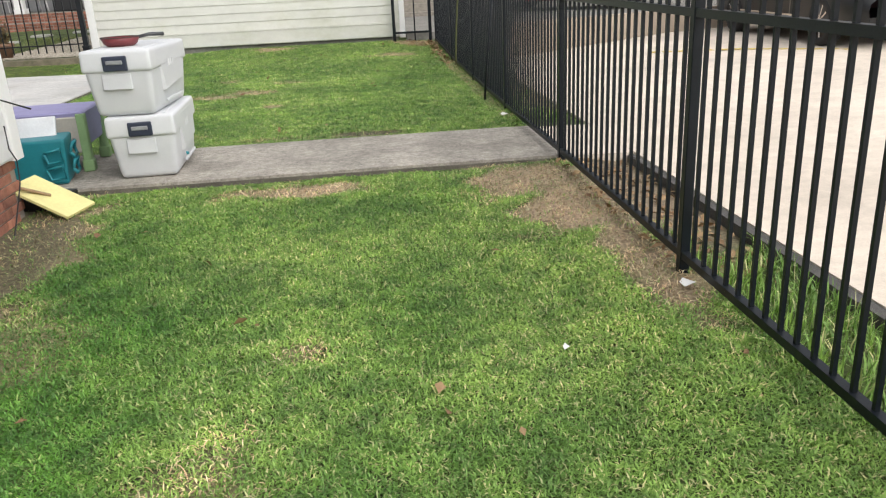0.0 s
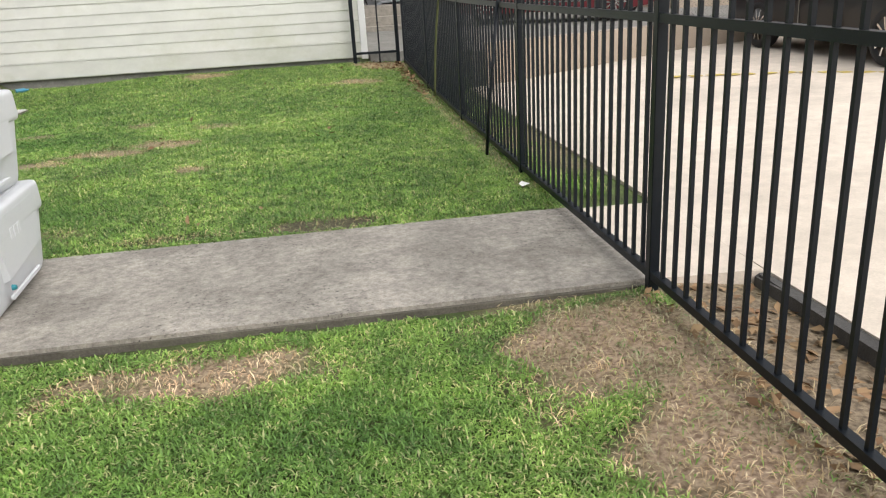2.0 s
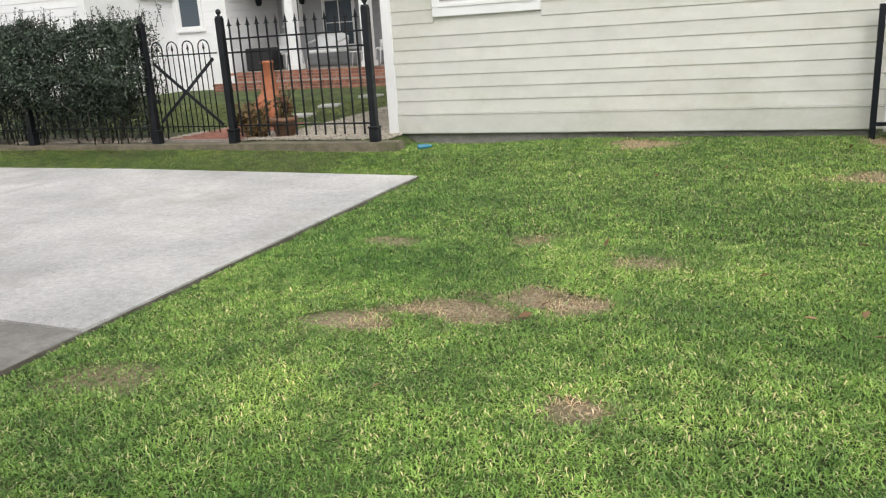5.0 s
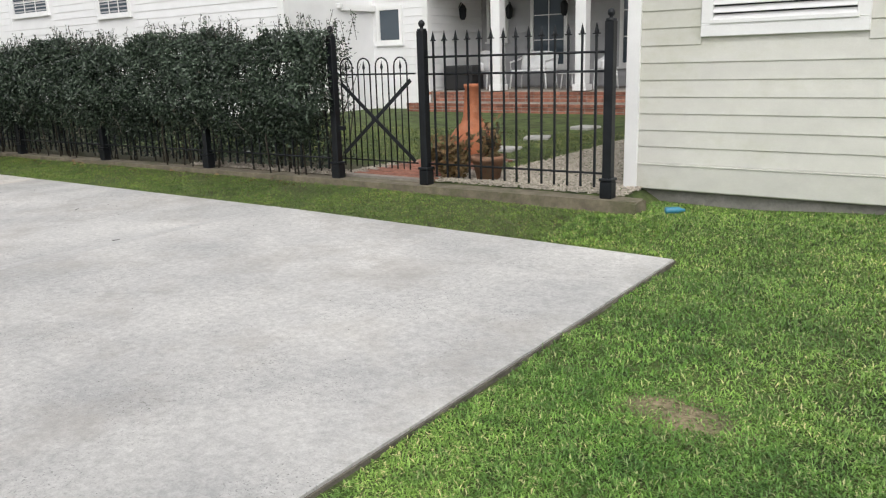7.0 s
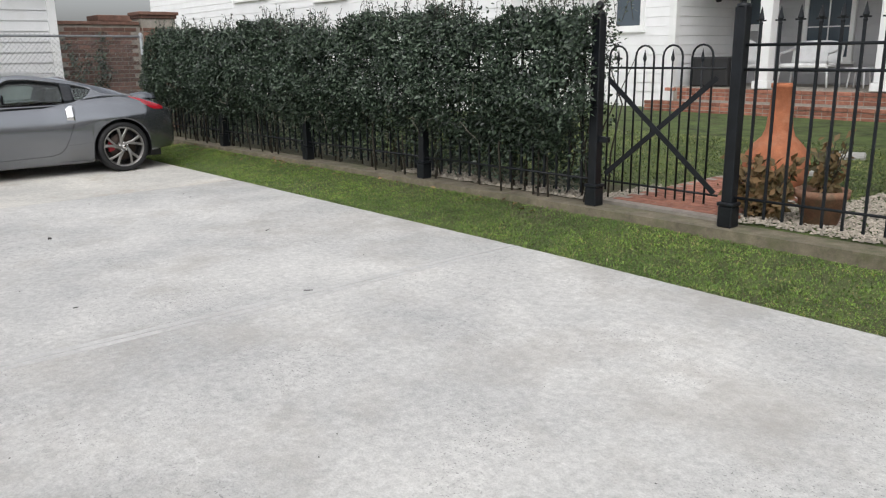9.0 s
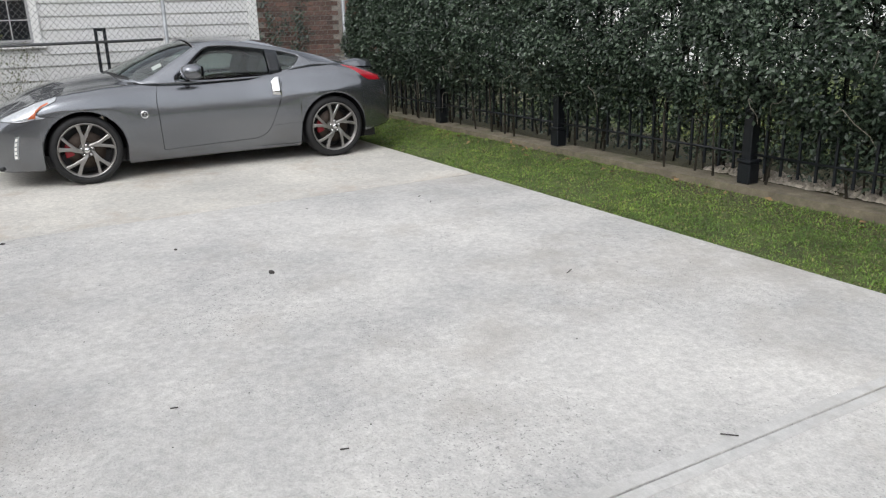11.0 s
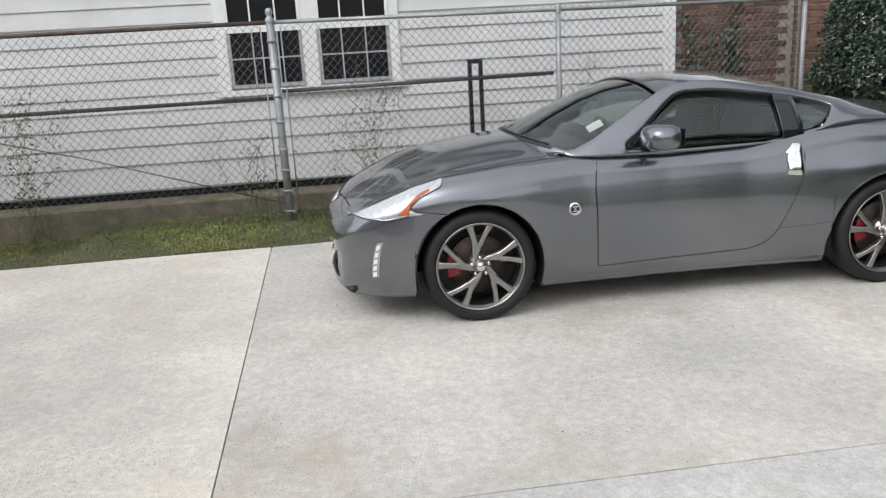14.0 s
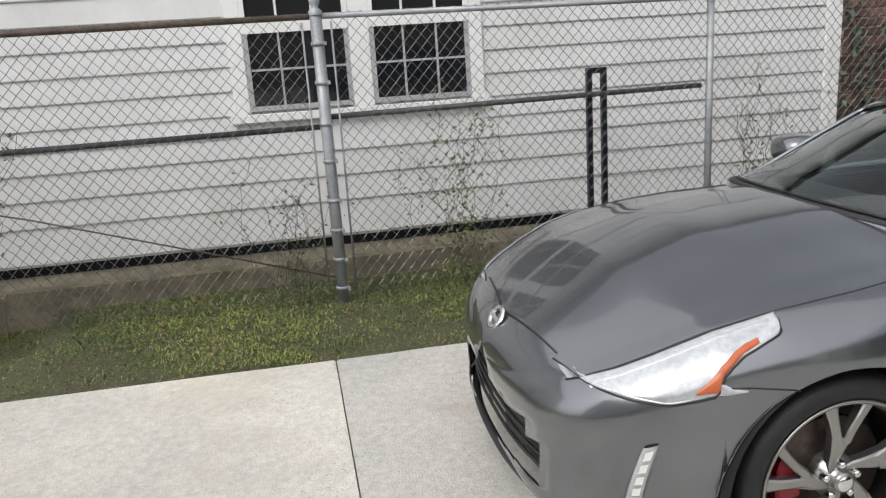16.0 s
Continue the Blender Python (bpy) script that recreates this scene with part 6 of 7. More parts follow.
def small_things():
    p = empty("frying_pan", (-1.86, 6.50, 1.152), 20, label="dull red frying pan with a grey handle on the cool box", category="pan")
    lathe("pan_body", [(0.001, 0.0), (0.10, 0.0), (0.125, 0.02), (0.145, 0.065), (0.14, 0.065), (0.12, 0.022), (0.001, 0.008)], M_PANRED, p, n=30)
    lathe("pan_rim", [(0.142, 0.062), (0.148, 0.066), (0.146, 0.07), (0.138, 0.066)], M_DARKBIT, p, n=30)
    tubes("pan_handle", [([(0.14, 0, 0.06), (0.22, 0, 0.075), (0.33, 0, 0.07)], [0.012, 0.014, 0.016])], M_RAIL, p, n=8)
    t = empty("play_table", (-2.75, 6.95, 0.142), 4, label="lilac and green plastic play table standing on the path", category="table")
    part("tray", tapered(-0.42, 0.42, -0.30, 0.30, 0.20, 0.50, 0.02, 0.015, 1), M_LILAC, t)
    box("front_apron", -0.40, 0.38, -0.325, -0.302, 0.16, 0.46, M_BEIGE, t, bevel=0.01)
    for x in (-0.39, 0.39):
        for y in (-0.29, 0.29):
            g = box("leg", x - 0.035, x + 0.035, y - 0.04, y + 0.04, 0.0, 0.48, M_LIME, t, bevel=0.008)
            box("leg_foot", x - 0.045, x + 0.045, y - 0.05, y + 0.05, -0.001, 0.10, M_LIME, g, bevel=0.01)
    b = empty("teal_tote", (-2.62, 6.35, 0.142), 10, label="teal plastic tote with open handles and a frosted lid", category="tote")
    part("tote_body", tapered(-0.26, 0.26, -0.18, 0.18, 0.0, 0.36, 0.03, 0.02, 2), M_TEAL, b)
    for z in (0.11, 0.24):
        a = [(0.265 + 0.01, -0.1, z), (0.29, -0.08, z + 0.06), (0.29, 0.08, z + 0.06), (0.275, 0.1, z), (0.29, 0.08, z - 0.04), (0.29, -0.08, z - 0.04), (0.275, -0.1, z)]
        tubes("tote_handle", [(a, 0.014)], M_TEAL, b, n=6)
        a = [(-0.1 + 0.2, -0.20, z + 0.02), (0.22, -0.215, z + 0.05), (0.23, -0.215, z - 0.05), (0.12, -0.205, z - 0.06), (0.1, -0.2, z + 0.02)]
        tubes("tote_handle", [(a, 0.013)], M_TEAL, b, n=6)
    bm = tapered(-0.16, 0.16, -0.02, 0.02, 0.0, 0.22, 0.01, 0.015, 2)
    bmesh.ops.transform(bm, matrix=pose(0.02, 0.02, 0.30, -25), verts=bm.verts)
    part("frosted_lid", bm, M_WHITEPL, b)
    bm = box_bm(-0.25, 0.25, -0.15, 0.15, -0.012, 0.012, 0.003)
    bmesh.ops.transform(bm, matrix=pose(-2.28, 5.62, 0.20, 4, 24, -18), verts=bm.verts)
    y = part("yellow_board", bm, M_YELLOW)
    tagged(y, "pale yellow board propped on a black pan on the soil", "board")
    bm = box_bm(-0.10, 0.10, -0.02, 0.02, 0, 0.012, 0.003)
    bmesh.ops.transform(bm, matrix=pose(-2.36, 5.58, 0.246, 4, 24, 20), verts=bm.verts)
    tagged(part("fallen_leaf", bm, M_DRY), "brown curled leaf lying on the yellow board", "leaf")
    pan = tapered(-0.2, 0.2, -0.13, 0.13, 0.0, 0.13, 0.02, 0.01, 1)
    bmesh.ops.transform(pan, matrix=pose(-2.40, 5.80, 0.055, 0, 0, -12), verts=pan.verts)
    tagged(part("black_pan", pan, M_PLASTIC), "low black plastic pan on the soil under the board", "pan")


small_things()


# ---- white annexe with a brick base ----
def annexe():
    h = empty("annexe", label="white clapboard building on a red brick base", category="house")
    X, Y = -2.42, 5.62
    box("wall", -14.0, X - 0.02, -9, Y, 0.5, 3.4, M_SIDING_B, h)
    siding(h, -9, Y - 0.1, 0.52, 3.4, 0.19, (X - 0.02, 1), M_SIDING_B, along="y")
    box("corner_board", X - 0.12, X + 0.012, Y - 0.1, Y + 0.03, 0.49, 3.4, M_TRIM, h, bevel=0.004)
    box("brick_core", -13.98, X - 0.05, -8.98, Y - 0.03, -0.2, 0.5, M_MORTAR, h)
    src = box("brick", -0.014, 0.0, -0.1, 0.1, -0.031, 0.031, M_BRICK, h, bevel=0.003)
    src.location = (X - 0.035, Y - 0.13, 0.02)
    for k in range(7):
        for i in range(22):
            y = Y - 0.13 - 0.21 * i - 0.105 * (k % 2)
            share(src, "brick", h, Matrix.Translation((X - 0.035, y, 0.02 + 0.073 * k)))
    box("roof", -14.5, X + 0.45, -9.5, Y + 0.45, 3.4, 3.6, M_ROOF, h)
    tubes("cable", [([(X + 0.03, 5.1, 1.3), (X + 0.05, 5.3, 0.95), (X + 0.22, 5.42, 0.85)], 0.006), ([(X + 0.025, 5.42, 0.75), (X + 0.04, 5.38, 0.6), (X + 0.02, 5.5, 0.5), (X + 0.03, 5.45, 0.35), (X + 0.05, 5.2, 0.12), (X + 0.08, 5.0, 0.0)], 0.005)], M_PLASTIC, h, n=5)


annexe()


# ---- back garden ----
def gravel_bed(x, y):
    return y < 16.62 or (x > -6.95 + 0.14 * (y - 17.2) and y < 17.2 + 20 * (x + 6.95)) and y > 16.6


def back_garden():
    # gravel bed
    rng = np.random.default_rng(31)
    V, F = [], []
    for k in range(40000):
        x = rng.uniform(-8.75, -4.95)
        y = rng.uniform(15.62, 21.0)
        if not gravel_bed(x, y) or (-8.58 < x < -7.3 and y < 17.0) or y < FY(x) + 0.14:
            continue
        r = rng.uniform(0.010, 0.022)
        b = len(V)
        z = ground_z(x, y) + 0.005 + rng.uniform(0, 0.02)
        a0 = rng.uniform(0, 6.3)
        ring = [(x + r * rng.uniform(0.7, 1.2) * math.cos(a0 + q * 1.256), y + r * rng.uniform(0.6, 1.1) * math.sin(a0 + q * 1.256), z) for q in range(5)]
        V += ring + [(x, y, z + r * 0.7)]
        F += [(b + q, b + (q + 1) % 5, b + 5) for q in range(5)]
    for k in range(800):
        x = rng.uniform(-11.5, -8.7)
        y = FY(x) + rng.uniform(0.15, 0.5)
        r = rng.uniform(0.018, 0.04)
        b = len(V)
        ring = [(x + r * math.cos(q * 1.256), y + r * math.sin(q * 1.256), 0.425) for q in range(5)]
        V += ring + [(x, y, 0.43 + r * 0.7)]
        F += [(b + q, b + (q + 1) % 5, b + 5) for q in range(5)]
    tagged(build("gravel", V, F, M_PEBBLE), "pale tan river gravel bed beside the fence", "gravel", kind="stuff")
    # brick path through the gate
    p = empty("brick_path", label="red brick garden path in running bond behind the gate", category="path", kind="structure")
    box("bed", -8.56, -7.3, 15.55, 17.6, 0.36, 0.446, M_MORTAR, p)
    src = box("brick", -0.1, 0.1, -0.048, 0.048, 0, 0.06, M_BRICK, p, bevel=0.004)
    src.location = (-8.44, 15.72, 0.39)
    for j in range(18):
        for i in range(6):
            x = -8.44 + 0.21 * i + 0.105 * (j % 2)
            if (i or j) and x < -7.3:
                share(src, "brick", p, Matrix.Translation((x, 15.72 + 0.106 * j, 0.39)))
    # chiminea
    c = empty("chiminea", (-7.72, 17.15, 0.42), label="orange terracotta chiminea with a tall neck", category="chiminea")
    lathe("pot_body", [(0.12, 0.02), (0.16, 0.0), (0.22, 0.05), (0.29, 0.16), (0.31, 0.27), (0.29, 0.38), (0.22, 0.48), (0.15, 0.55), (0.125, 0.62), (0.105, 0.8), (0.092, 1.0), (0.105, 1.01), (0.105, 1.05), (0.08, 1.05), (0.08, 0.7), (0.1, 0.6)], M_TERRA, c, n=36)
    for k in range(3):
        t = k * 2.09 + 0.4
        tubes("stand_leg", [([(0.18 * math.cos(t), 0.18 * math.sin(t), 0.06), (0.24 * math.cos(t), 0.24 * math.sin(t), -0.001)], 0.012)], M_IRON, c, n=6)
    # planter with wilted plants
    f = empty("flower_pot", (-6.75, 16.0, 0.42), label="weathered terracotta pot with wilted plants", category="pot")
    lathe("pot", [(0.001, 0.0), (0.13, 0.0), (0.18, 0.23), (0.20, 0.23), (0.205, 0.29), (0.185, 0.29), (0.17, 0.25), (0.001, 0.25)], M_OLDPOT, f, n=28)
    rng = np.random.default_rng(41)
    for name, cx, cy, w, hgt, n, lab in (("wilted_shrub", -7.2, 15.92, 0.34, 0.45, 900, "brown-green wilted shrub beside the iron fence post"), ("pot_plant", -6.75, 16.0, 0.2, 0.35, 160, "yellowing plant in the terracotta pot")):
        s = empty(name, label=lab, category="plant")
        base = 0.42 if name == "wilted_shrub" else 0.67
        runs, C = [], []
        for k in range(26):
            a, r = rng.uniform(0, 6.28), rng.uniform(0.1, 1) * w
            tip = (cx + r * math.cos(a), cy + 0.5 * r * math.sin(a), base + hgt * rng.uniform(0.5, 1.2))
            pts = [(cx + 0.2 * r * math.cos(a), cy + 0.1 * r * math.sin(a), base - 0.02), (cx + 0.6 * r * math.cos(a), cy + 0.3 * r * math.sin(a), base + hgt * 0.5), tip]
            runs.append((pts, 0.004))
            for q in np.linspace(0.2, 1, max(3, n // 26)):
                C.append((cx + (0.2 + 0.8 * q) * r * math.cos(a) + rng.normal(0, 0.03), cy + 0.5 * (0.2 + 0.8 * q) * r * math.sin(a) + rng.normal(0, 0.02), base + (tip[2] - base) * q + rng.normal(0, 0.03)))
        tubes("stem", runs, M_TWIG, s, n=4)
        C = np.array(C)
        leaf_cloud("leaves", C, np.tile([0.0, -0.6, 0.5], (len(C), 1)), 0.085, M_DRYGREEN, s, rng=rng)
    for x, y, r in ((-7.92, 18.32, 0), (-8.01, 19.46, 20), (-7.77, 20.72, -10), (-6.99, 21.27, 12)):
        tagged(box("stepping_stone", -0.2, 0.2, -0.19, 0.19, -0.05, 0.045, M_STONE, bevel=0.02), "pale square stepping stone set in the garden grass", "paving stone", "garden stepping stones").matrix_world = pose(x, y, ground_z(x, y), 0, 0, r)
    # porch furniture
    fl = 1.061
    s = empty("wicker_loveseat", (-11.16, 25.0, fl), label="white wicker two-seat garden sofa on the porch", category="sofa")
    part("seat", box_bm(-0.46, 0.46, -0.28, 0.28, 0.36, 0.44, 0.02), M_WICKER, s)
    back = [[(x, 0.28 + 0.02 * k, 0.44 + (0.42 - 0.10 * abs(x / 0.48) ** 4) * k / 4) for k in range(5)] for x in np.linspace(-0.48, 0.48, 13)]
    bo = patch("backrest", back, M_WICKER, s)
    bo.modifiers.new("thickness", "SOLIDIFY").thickness = 0.03
    for x in (-0.46, 0.46):
        tubes("arm", [([(x, -0.26, 0.44), (x, -0.28, 0.62), (x, 0.0, 0.66), (x, 0.28, 0.72)], 0.025)], M_WICKER, s, n=8)
        for y in (-0.25, 0.25):
            tubes("leg", [([(x * 0.97, y, 0.4), (x * 1.05, y * 1.1, 0.0)], 0.02)], M_WICKER, s, n=6)
    for x, y, rz in ((-12.3, 24.95, 60), (-9.4, 25.0, -50)):
        c = empty("wicker_chair", (x, y, fl), rz, label="white wicker armchair with a curved back on the porch", category="chair", group="white wicker porch chairs")
        part("seat", box_bm(-0.26, 0.26, -0.26, 0.26, 0.36, 0.42, 0.02), M_WICKER, c)
        rows = [[(0.30 * math.sin(a), 0.30 * math.cos(a), 0.42 + (0.20 + 0.30 * max(0, math.cos(a))) * k / 4) for k in range(5)] for a in np.linspace(-2.0, 2.0, 15)]
        patch("backrest", rows, M_WICKER, c).modifiers.new("thickness", "SOLIDIFY").thickness = 0.025
        for a in (-0.24, 0.24):
            for e in (-0.24, 0.24):
                tubes("leg", [([(a, e, 0.38), (a * 1.15, e * 1.15, 0.0)], 0.018)], M_WICKER, c, n=6)
    tagged(part("storage_box", box_bm(-13.28, -12.45, 24.3, 24.85, fl, fl + 0.58, 0.03), M_PLASTIC), "dark covered storage box on the brick porch", "box")
    w = empty("side_table", (-10.22, 25.0, fl), label="small round white wicker side table on the porch", category="table")
    lathe("tabletop", [(0.001, 0.36), (0.25, 0.36), (0.265, 0.345), (0.25, 0.33), (0.001, 0.33)], M_WICKER, w, n=24)
    for k in range(4):
        t = 0.8 + k * math.pi / 2
        tubes("leg", [([(0.17 * math.cos(t), 0.17 * math.sin(t), 0.335), (0.21 * math.cos(t), 0.21 * math.sin(t), 0.0)], 0.015)], M_WICKER, w, n=6)
    g = empty("porch_grill", (-8.5, 25.2, fl), label="dark covered barbecue grill on the porch", category="grill")
    part("cover", tapered(-0.30, 0.30, -0.25, 0.25, 0.0, 0.72, -0.03, 0.05, 2), M_PLASTIC, g)
    for x, y in ((-13.46, 25.3), (-12.55, 26.36), (-11.0, 26.36), (-8.1, 26.36)):
        l = empty("wall_lantern", (x + (0.12 if y < 26 else 0), y - (0.12 if y > 26 else 0), 2.75), label="black iron wall lantern beside the porch door", category="lantern", group="porch wall lanterns")
        lathe("cage", [(0.05, 0.0), (0.09, 0.06), (0.11, 0.26), (0.06, 0.34), (0.02, 0.37), (0.001, 0.4)], M_IRON, l, n=6, smooth=False)
        tubes("bracket", [([(0, 0, 0.38), (0, 0.04, 0.42), (0, 0.12, 0.3)] if y > 26 else [(0, 0, 0.38), (-0.05, 0, 0.42), (-0.12, 0, 0.3)], 0.012)], M_IRON, l, n=6)


back_garden()


# ---- beyond the lot ----
M_SUV = material("black_car_paint", (0.004, 0.0045, 0.0055), 0.35, 0.0, var=0.05, scale=4, bump=0.0, coat=0.2)
M_REDCAR = material("dark_red_car_paint", (0.16, 0.012, 0.02), 0.35, 0.2, var=0.05, scale=4, bump=0.0, coat=1.0)
M_GREYCAR = material("silver_car_paint", (0.30, 0.31, 0.33), 0.35, 0.5, var=0.05, scale=4, bump=0.0, coat=1.0)
M_TANWALL = material("tan_retaining_wall", (0.40, 0.33, 0.26), 0.9, var=0.12, scale=2, fine=60, bump=0.2, stain=0.4, stain_scale=1, stain_color=(0.27, 0.22, 0.17))
M_PINKWALL = material("tan_stucco", (0.46, 0.34, 0.27), 0.9, var=0.08, scale=2, fine=60, bump=0.2)
M_LINE = plain("faded_yellow_paint", (0.55, 0.42, 0.10), 0.8)


def plain_vehicle(name, label, m, L, W, H, belt, paint, wb, tall):
    """A parked car seen far off: lofted body, glass, wheels with rims, lamps, door seams."""
    v = empty(name, label=label, category="car")
    v.matrix_world = m
    prof = [(0, 0.35, 0.62), (0.03, 0.28, 0.74), (0.10, 0.24, 0.86), (0.27, 0.22, 0.98), (0.30, 0.22, 1.0), (0.75, 0.22, 1.0), (0.93, 0.24, 0.98), (0.98, 0.3, 0.9), (1.0, 0.4, 0.7)]
    rows = []
    for u, zb, zt in prof:
        w = W / 2 * (0.80 if u in (0, 1.0) else 0.94 if u in (0.03, 0.98) else 1.0)
        zt *= belt
        rows.append([(-w * 0.96, u * L, zb), (-w, u * L, (zb + zt) / 2), (-w * 0.98, u * L, zt * 0.9), (-w * 0.86, u * L, zt), (0, u * L, zt + 0.03), (w * 0.86, u * L, zt), (w * 0.98, u * L, zt * 0.9), (w, u * L, (zb + zt) / 2), (w * 0.96, u * L, zb)])
    patch("body", rows, paint, v)
    box("underbody", -W * 0.42, W * 0.42, 0.1 * L, 0.9 * L, 0.22, 0.4, M_PLASTIC, v)
    end = 0.97 if tall else 0.86
    g = [(0.30, belt), (0.44, H - 0.06), (0.6, H), (end - 0.1, H - 0.04), (end, belt)]
    rows = [[(-W * 0.43, u * L, belt - 0.02), (-W * (0.43 - 0.08 * (z - belt) / (H - belt)), u * L, z), (0, u * L, z + 0.02), (W * (0.43 - 0.08 * (z - belt) / (H - belt)), u * L, z), (W * 0.43, u * L, belt - 0.02)] for u, z in g]
    patch("glasshouse", rows, M_PANE, v, smooth=False)
    box("roof_panel", -W * 0.36, W * 0.36, 0.47 * L, (end - 0.1) * L, H - 0.01, H + 0.035, paint, v, bevel=0.02)
    for sg in (-1, 1):
        for s in (0.18 * L, 0.18 * L + wb):
            w = empty("wheel")
            w.parent = v
            w.matrix_basis = pose(sg * (W / 2 - 0.02), s, 0.36, 0, 0, 0 if sg > 0 else 180)
            lathe("tyre", [(0.24, -0.2), (0.34, -0.2), (0.36, -0.17), (0.36, -0.03), (0.34, 0.02), (0.26, 0.025), (0.24, 0.0)], M_TYRE, w, n=32, axis="x")
            lathe("rim", [(0.25, 0.01), (0.22, -0.03), (0.05, -0.02), (0.001, -0.01)], M_DARKMETAL, w, n=32, axis="x")
            for k in range(10):
                t = k * math.pi / 5
                bm = box_bm(-0.0, 0.025, 0.03, 0.24, -0.014, 0.014)
                bmesh.ops.transform(bm, matrix=Matrix.Rotation(t, 4, "X"), verts=bm.verts)
                part("spoke", bm, M_CHROME, w)
        box("headlamp", sg * W * 0.40 - 0.16, sg * W * 0.40 + 0.12, 0.02, 0.30, 0.68 * belt, 0.80 * belt, M_HEADLAMP, v, bevel=0.03)
        for u in (0.36, 0.56, 0.74):
            box("door_gap", sg * (W / 2) - 0.006, sg * (W / 2) + 0.006, u * L, u * L + 0.008, 0.4, belt * 0.9, M_JOINT, v)
        box("sill_trim", sg * (W / 2) - 0.012, sg * (W / 2) + 0.012, 0.3 * L, 0.72 * L, 0.40, 0.43, M_CHROME, v)
    return v


plain_vehicle("black_suv", "black sport utility vehicle with bright spoked wheels in the lot", pose(7.75, 10.35, 0.28, 0, 0, -3.5), 5.3, 1.98, 1.85, 1.12, M_SUV, 3.2, True)
plain_vehicle("red_car", "dark red parked car beyond the retaining wall", pose(7.3, 18.9, 0.62, 0, 0, 62), 4.6, 1.8, 1.48, 0.95, M_REDCAR, 2.7, False)
plain_vehicle("silver_car", "silver parked car far along the side street", pose(2.6, 25.0, 0.5, 0, 0, 10), 4.6, 1.8, 1.48, 0.95, M_GREYCAR, 2.7, False)


def far_lot():
    w = lambda x: 14.1 + 0.4 * (x - 3.3)
    slab("retaining_wall", 2.45, 22, lambda x: w(x), lambda x: w(x) + 0.22, lambda x, y: 0.28 + 0.42, M_TANWALL, "low tan concrete retaining wall at the lot's edge", cat="wall", nx=30, ny=2, thick=0.7, bevel=0.02)
    slab("street", 2.3, 60, lambda x: w(x) + 0.23, lambda x: max(32, w(x) + 4), lambda x, y: 0.60, M_CONC_OLD, "grey side street beyond the lot", cat="street", nx=30, ny=8, thick=0.5)
    slab("alley", 0.97, 2.29, lambda x: 16.3, lambda x: 33.0, lambda x, y: 0.47, M_CONC_OLD, "grey concrete alley beside the outbuilding", cat="alley", nx=4, ny=20, thick=0.3)
    b = empty("stucco_building", label="tan stucco building across the street", category="building")
    box("wall", 9.0, 40, 22.0, 30, 0.5, 5.5, M_PINKWALL, b)
    box("plinth", 8.97, 40, 21.95, 22.0, 0.5, 0.9, M_TANWALL, b)
    for x in (11, 14.5, 18, 21.5):
        box("window", x, x + 1.4, 21.94, 22.01, 1.6, 3.0, M_PANE, b)
    box("parapet", 8.9, 40.1, 21.9, 30.1, 5.5, 5.7, M_TANWALL, b)
    # unseen block added to darken the low eastern sky in reflections
    b = empty("unseen_sky_blocker", label="long unseen block added east of the lot to cut low sky light", category="building")
    box("wall", 24.0, 36, -34, 20, 0.2, 6.5, M_TANWALL, b)
    box("parapet", 23.9, 36.1, -34.1, 20.1, 6.5, 6.7, M_TANWALL, b)
    b = empty("far_building", label="grey clapboard building at the end of the street", category="building")
    box("wall", -3, 8.5, 34, 44, 0.3, 5.0, M_GREYWALL, b)
    siding(b, -3, 8.5, 0.6, 5.0, 0.25, (34, -1), M_GREYWALL)
    box("roof", -3.5, 9, 33.5, 44.5, 5.0, 5.3, M_ROOF, b)
    f = empty("street_fence", label="dark chain-link fence on top of the retaining wall", category="fence")
    runs = []
    for k in range(110):
        x = 6.0 + 0.09 * k
        pts = [(x + 0.045 * (1 if i % 2 else -1), w(x) + 0.11, 0.72 + 0.06 * i) for i in range(20)]
        runs.append((pts, 0.004))
    tubes("mesh_wire", runs, M_RAIL, f, n=3)["kind"] = "stuff"
    for x in (6.0, 8.5, 11.0, 13.5, 16):
        tubes("post", [([(x, w(x) + 0.11, 0.69), (x, w(x) + 0.11, 1.95)], 0.03)], M_RAIL, f, n=8)
    tubes("rail", [([(6.0, w(6) + 0.11, 1.9), (16, w(16) + 0.11, 1.9)], 0.025), ], M_RAIL, f, n=6)
    rng = np.random.default_rng(3)
    s = empty("parking_lines", label="faded yellow painted parking line on the lot", category="marking", kind="structure")
    for k in range(14):
        x = 4.6 + 0.35 * k * 0.5
        box("dash", x, x + 0.12 + 0.1 * rng.random(), 12.3 - 0.25 * k * 0.5, 12.42 - 0.25 * k * 0.5, lot_z(x + 0.3) + 0.001, lot_z(x + 0.3) + 0.006, M_LINE, s)


far_lot()


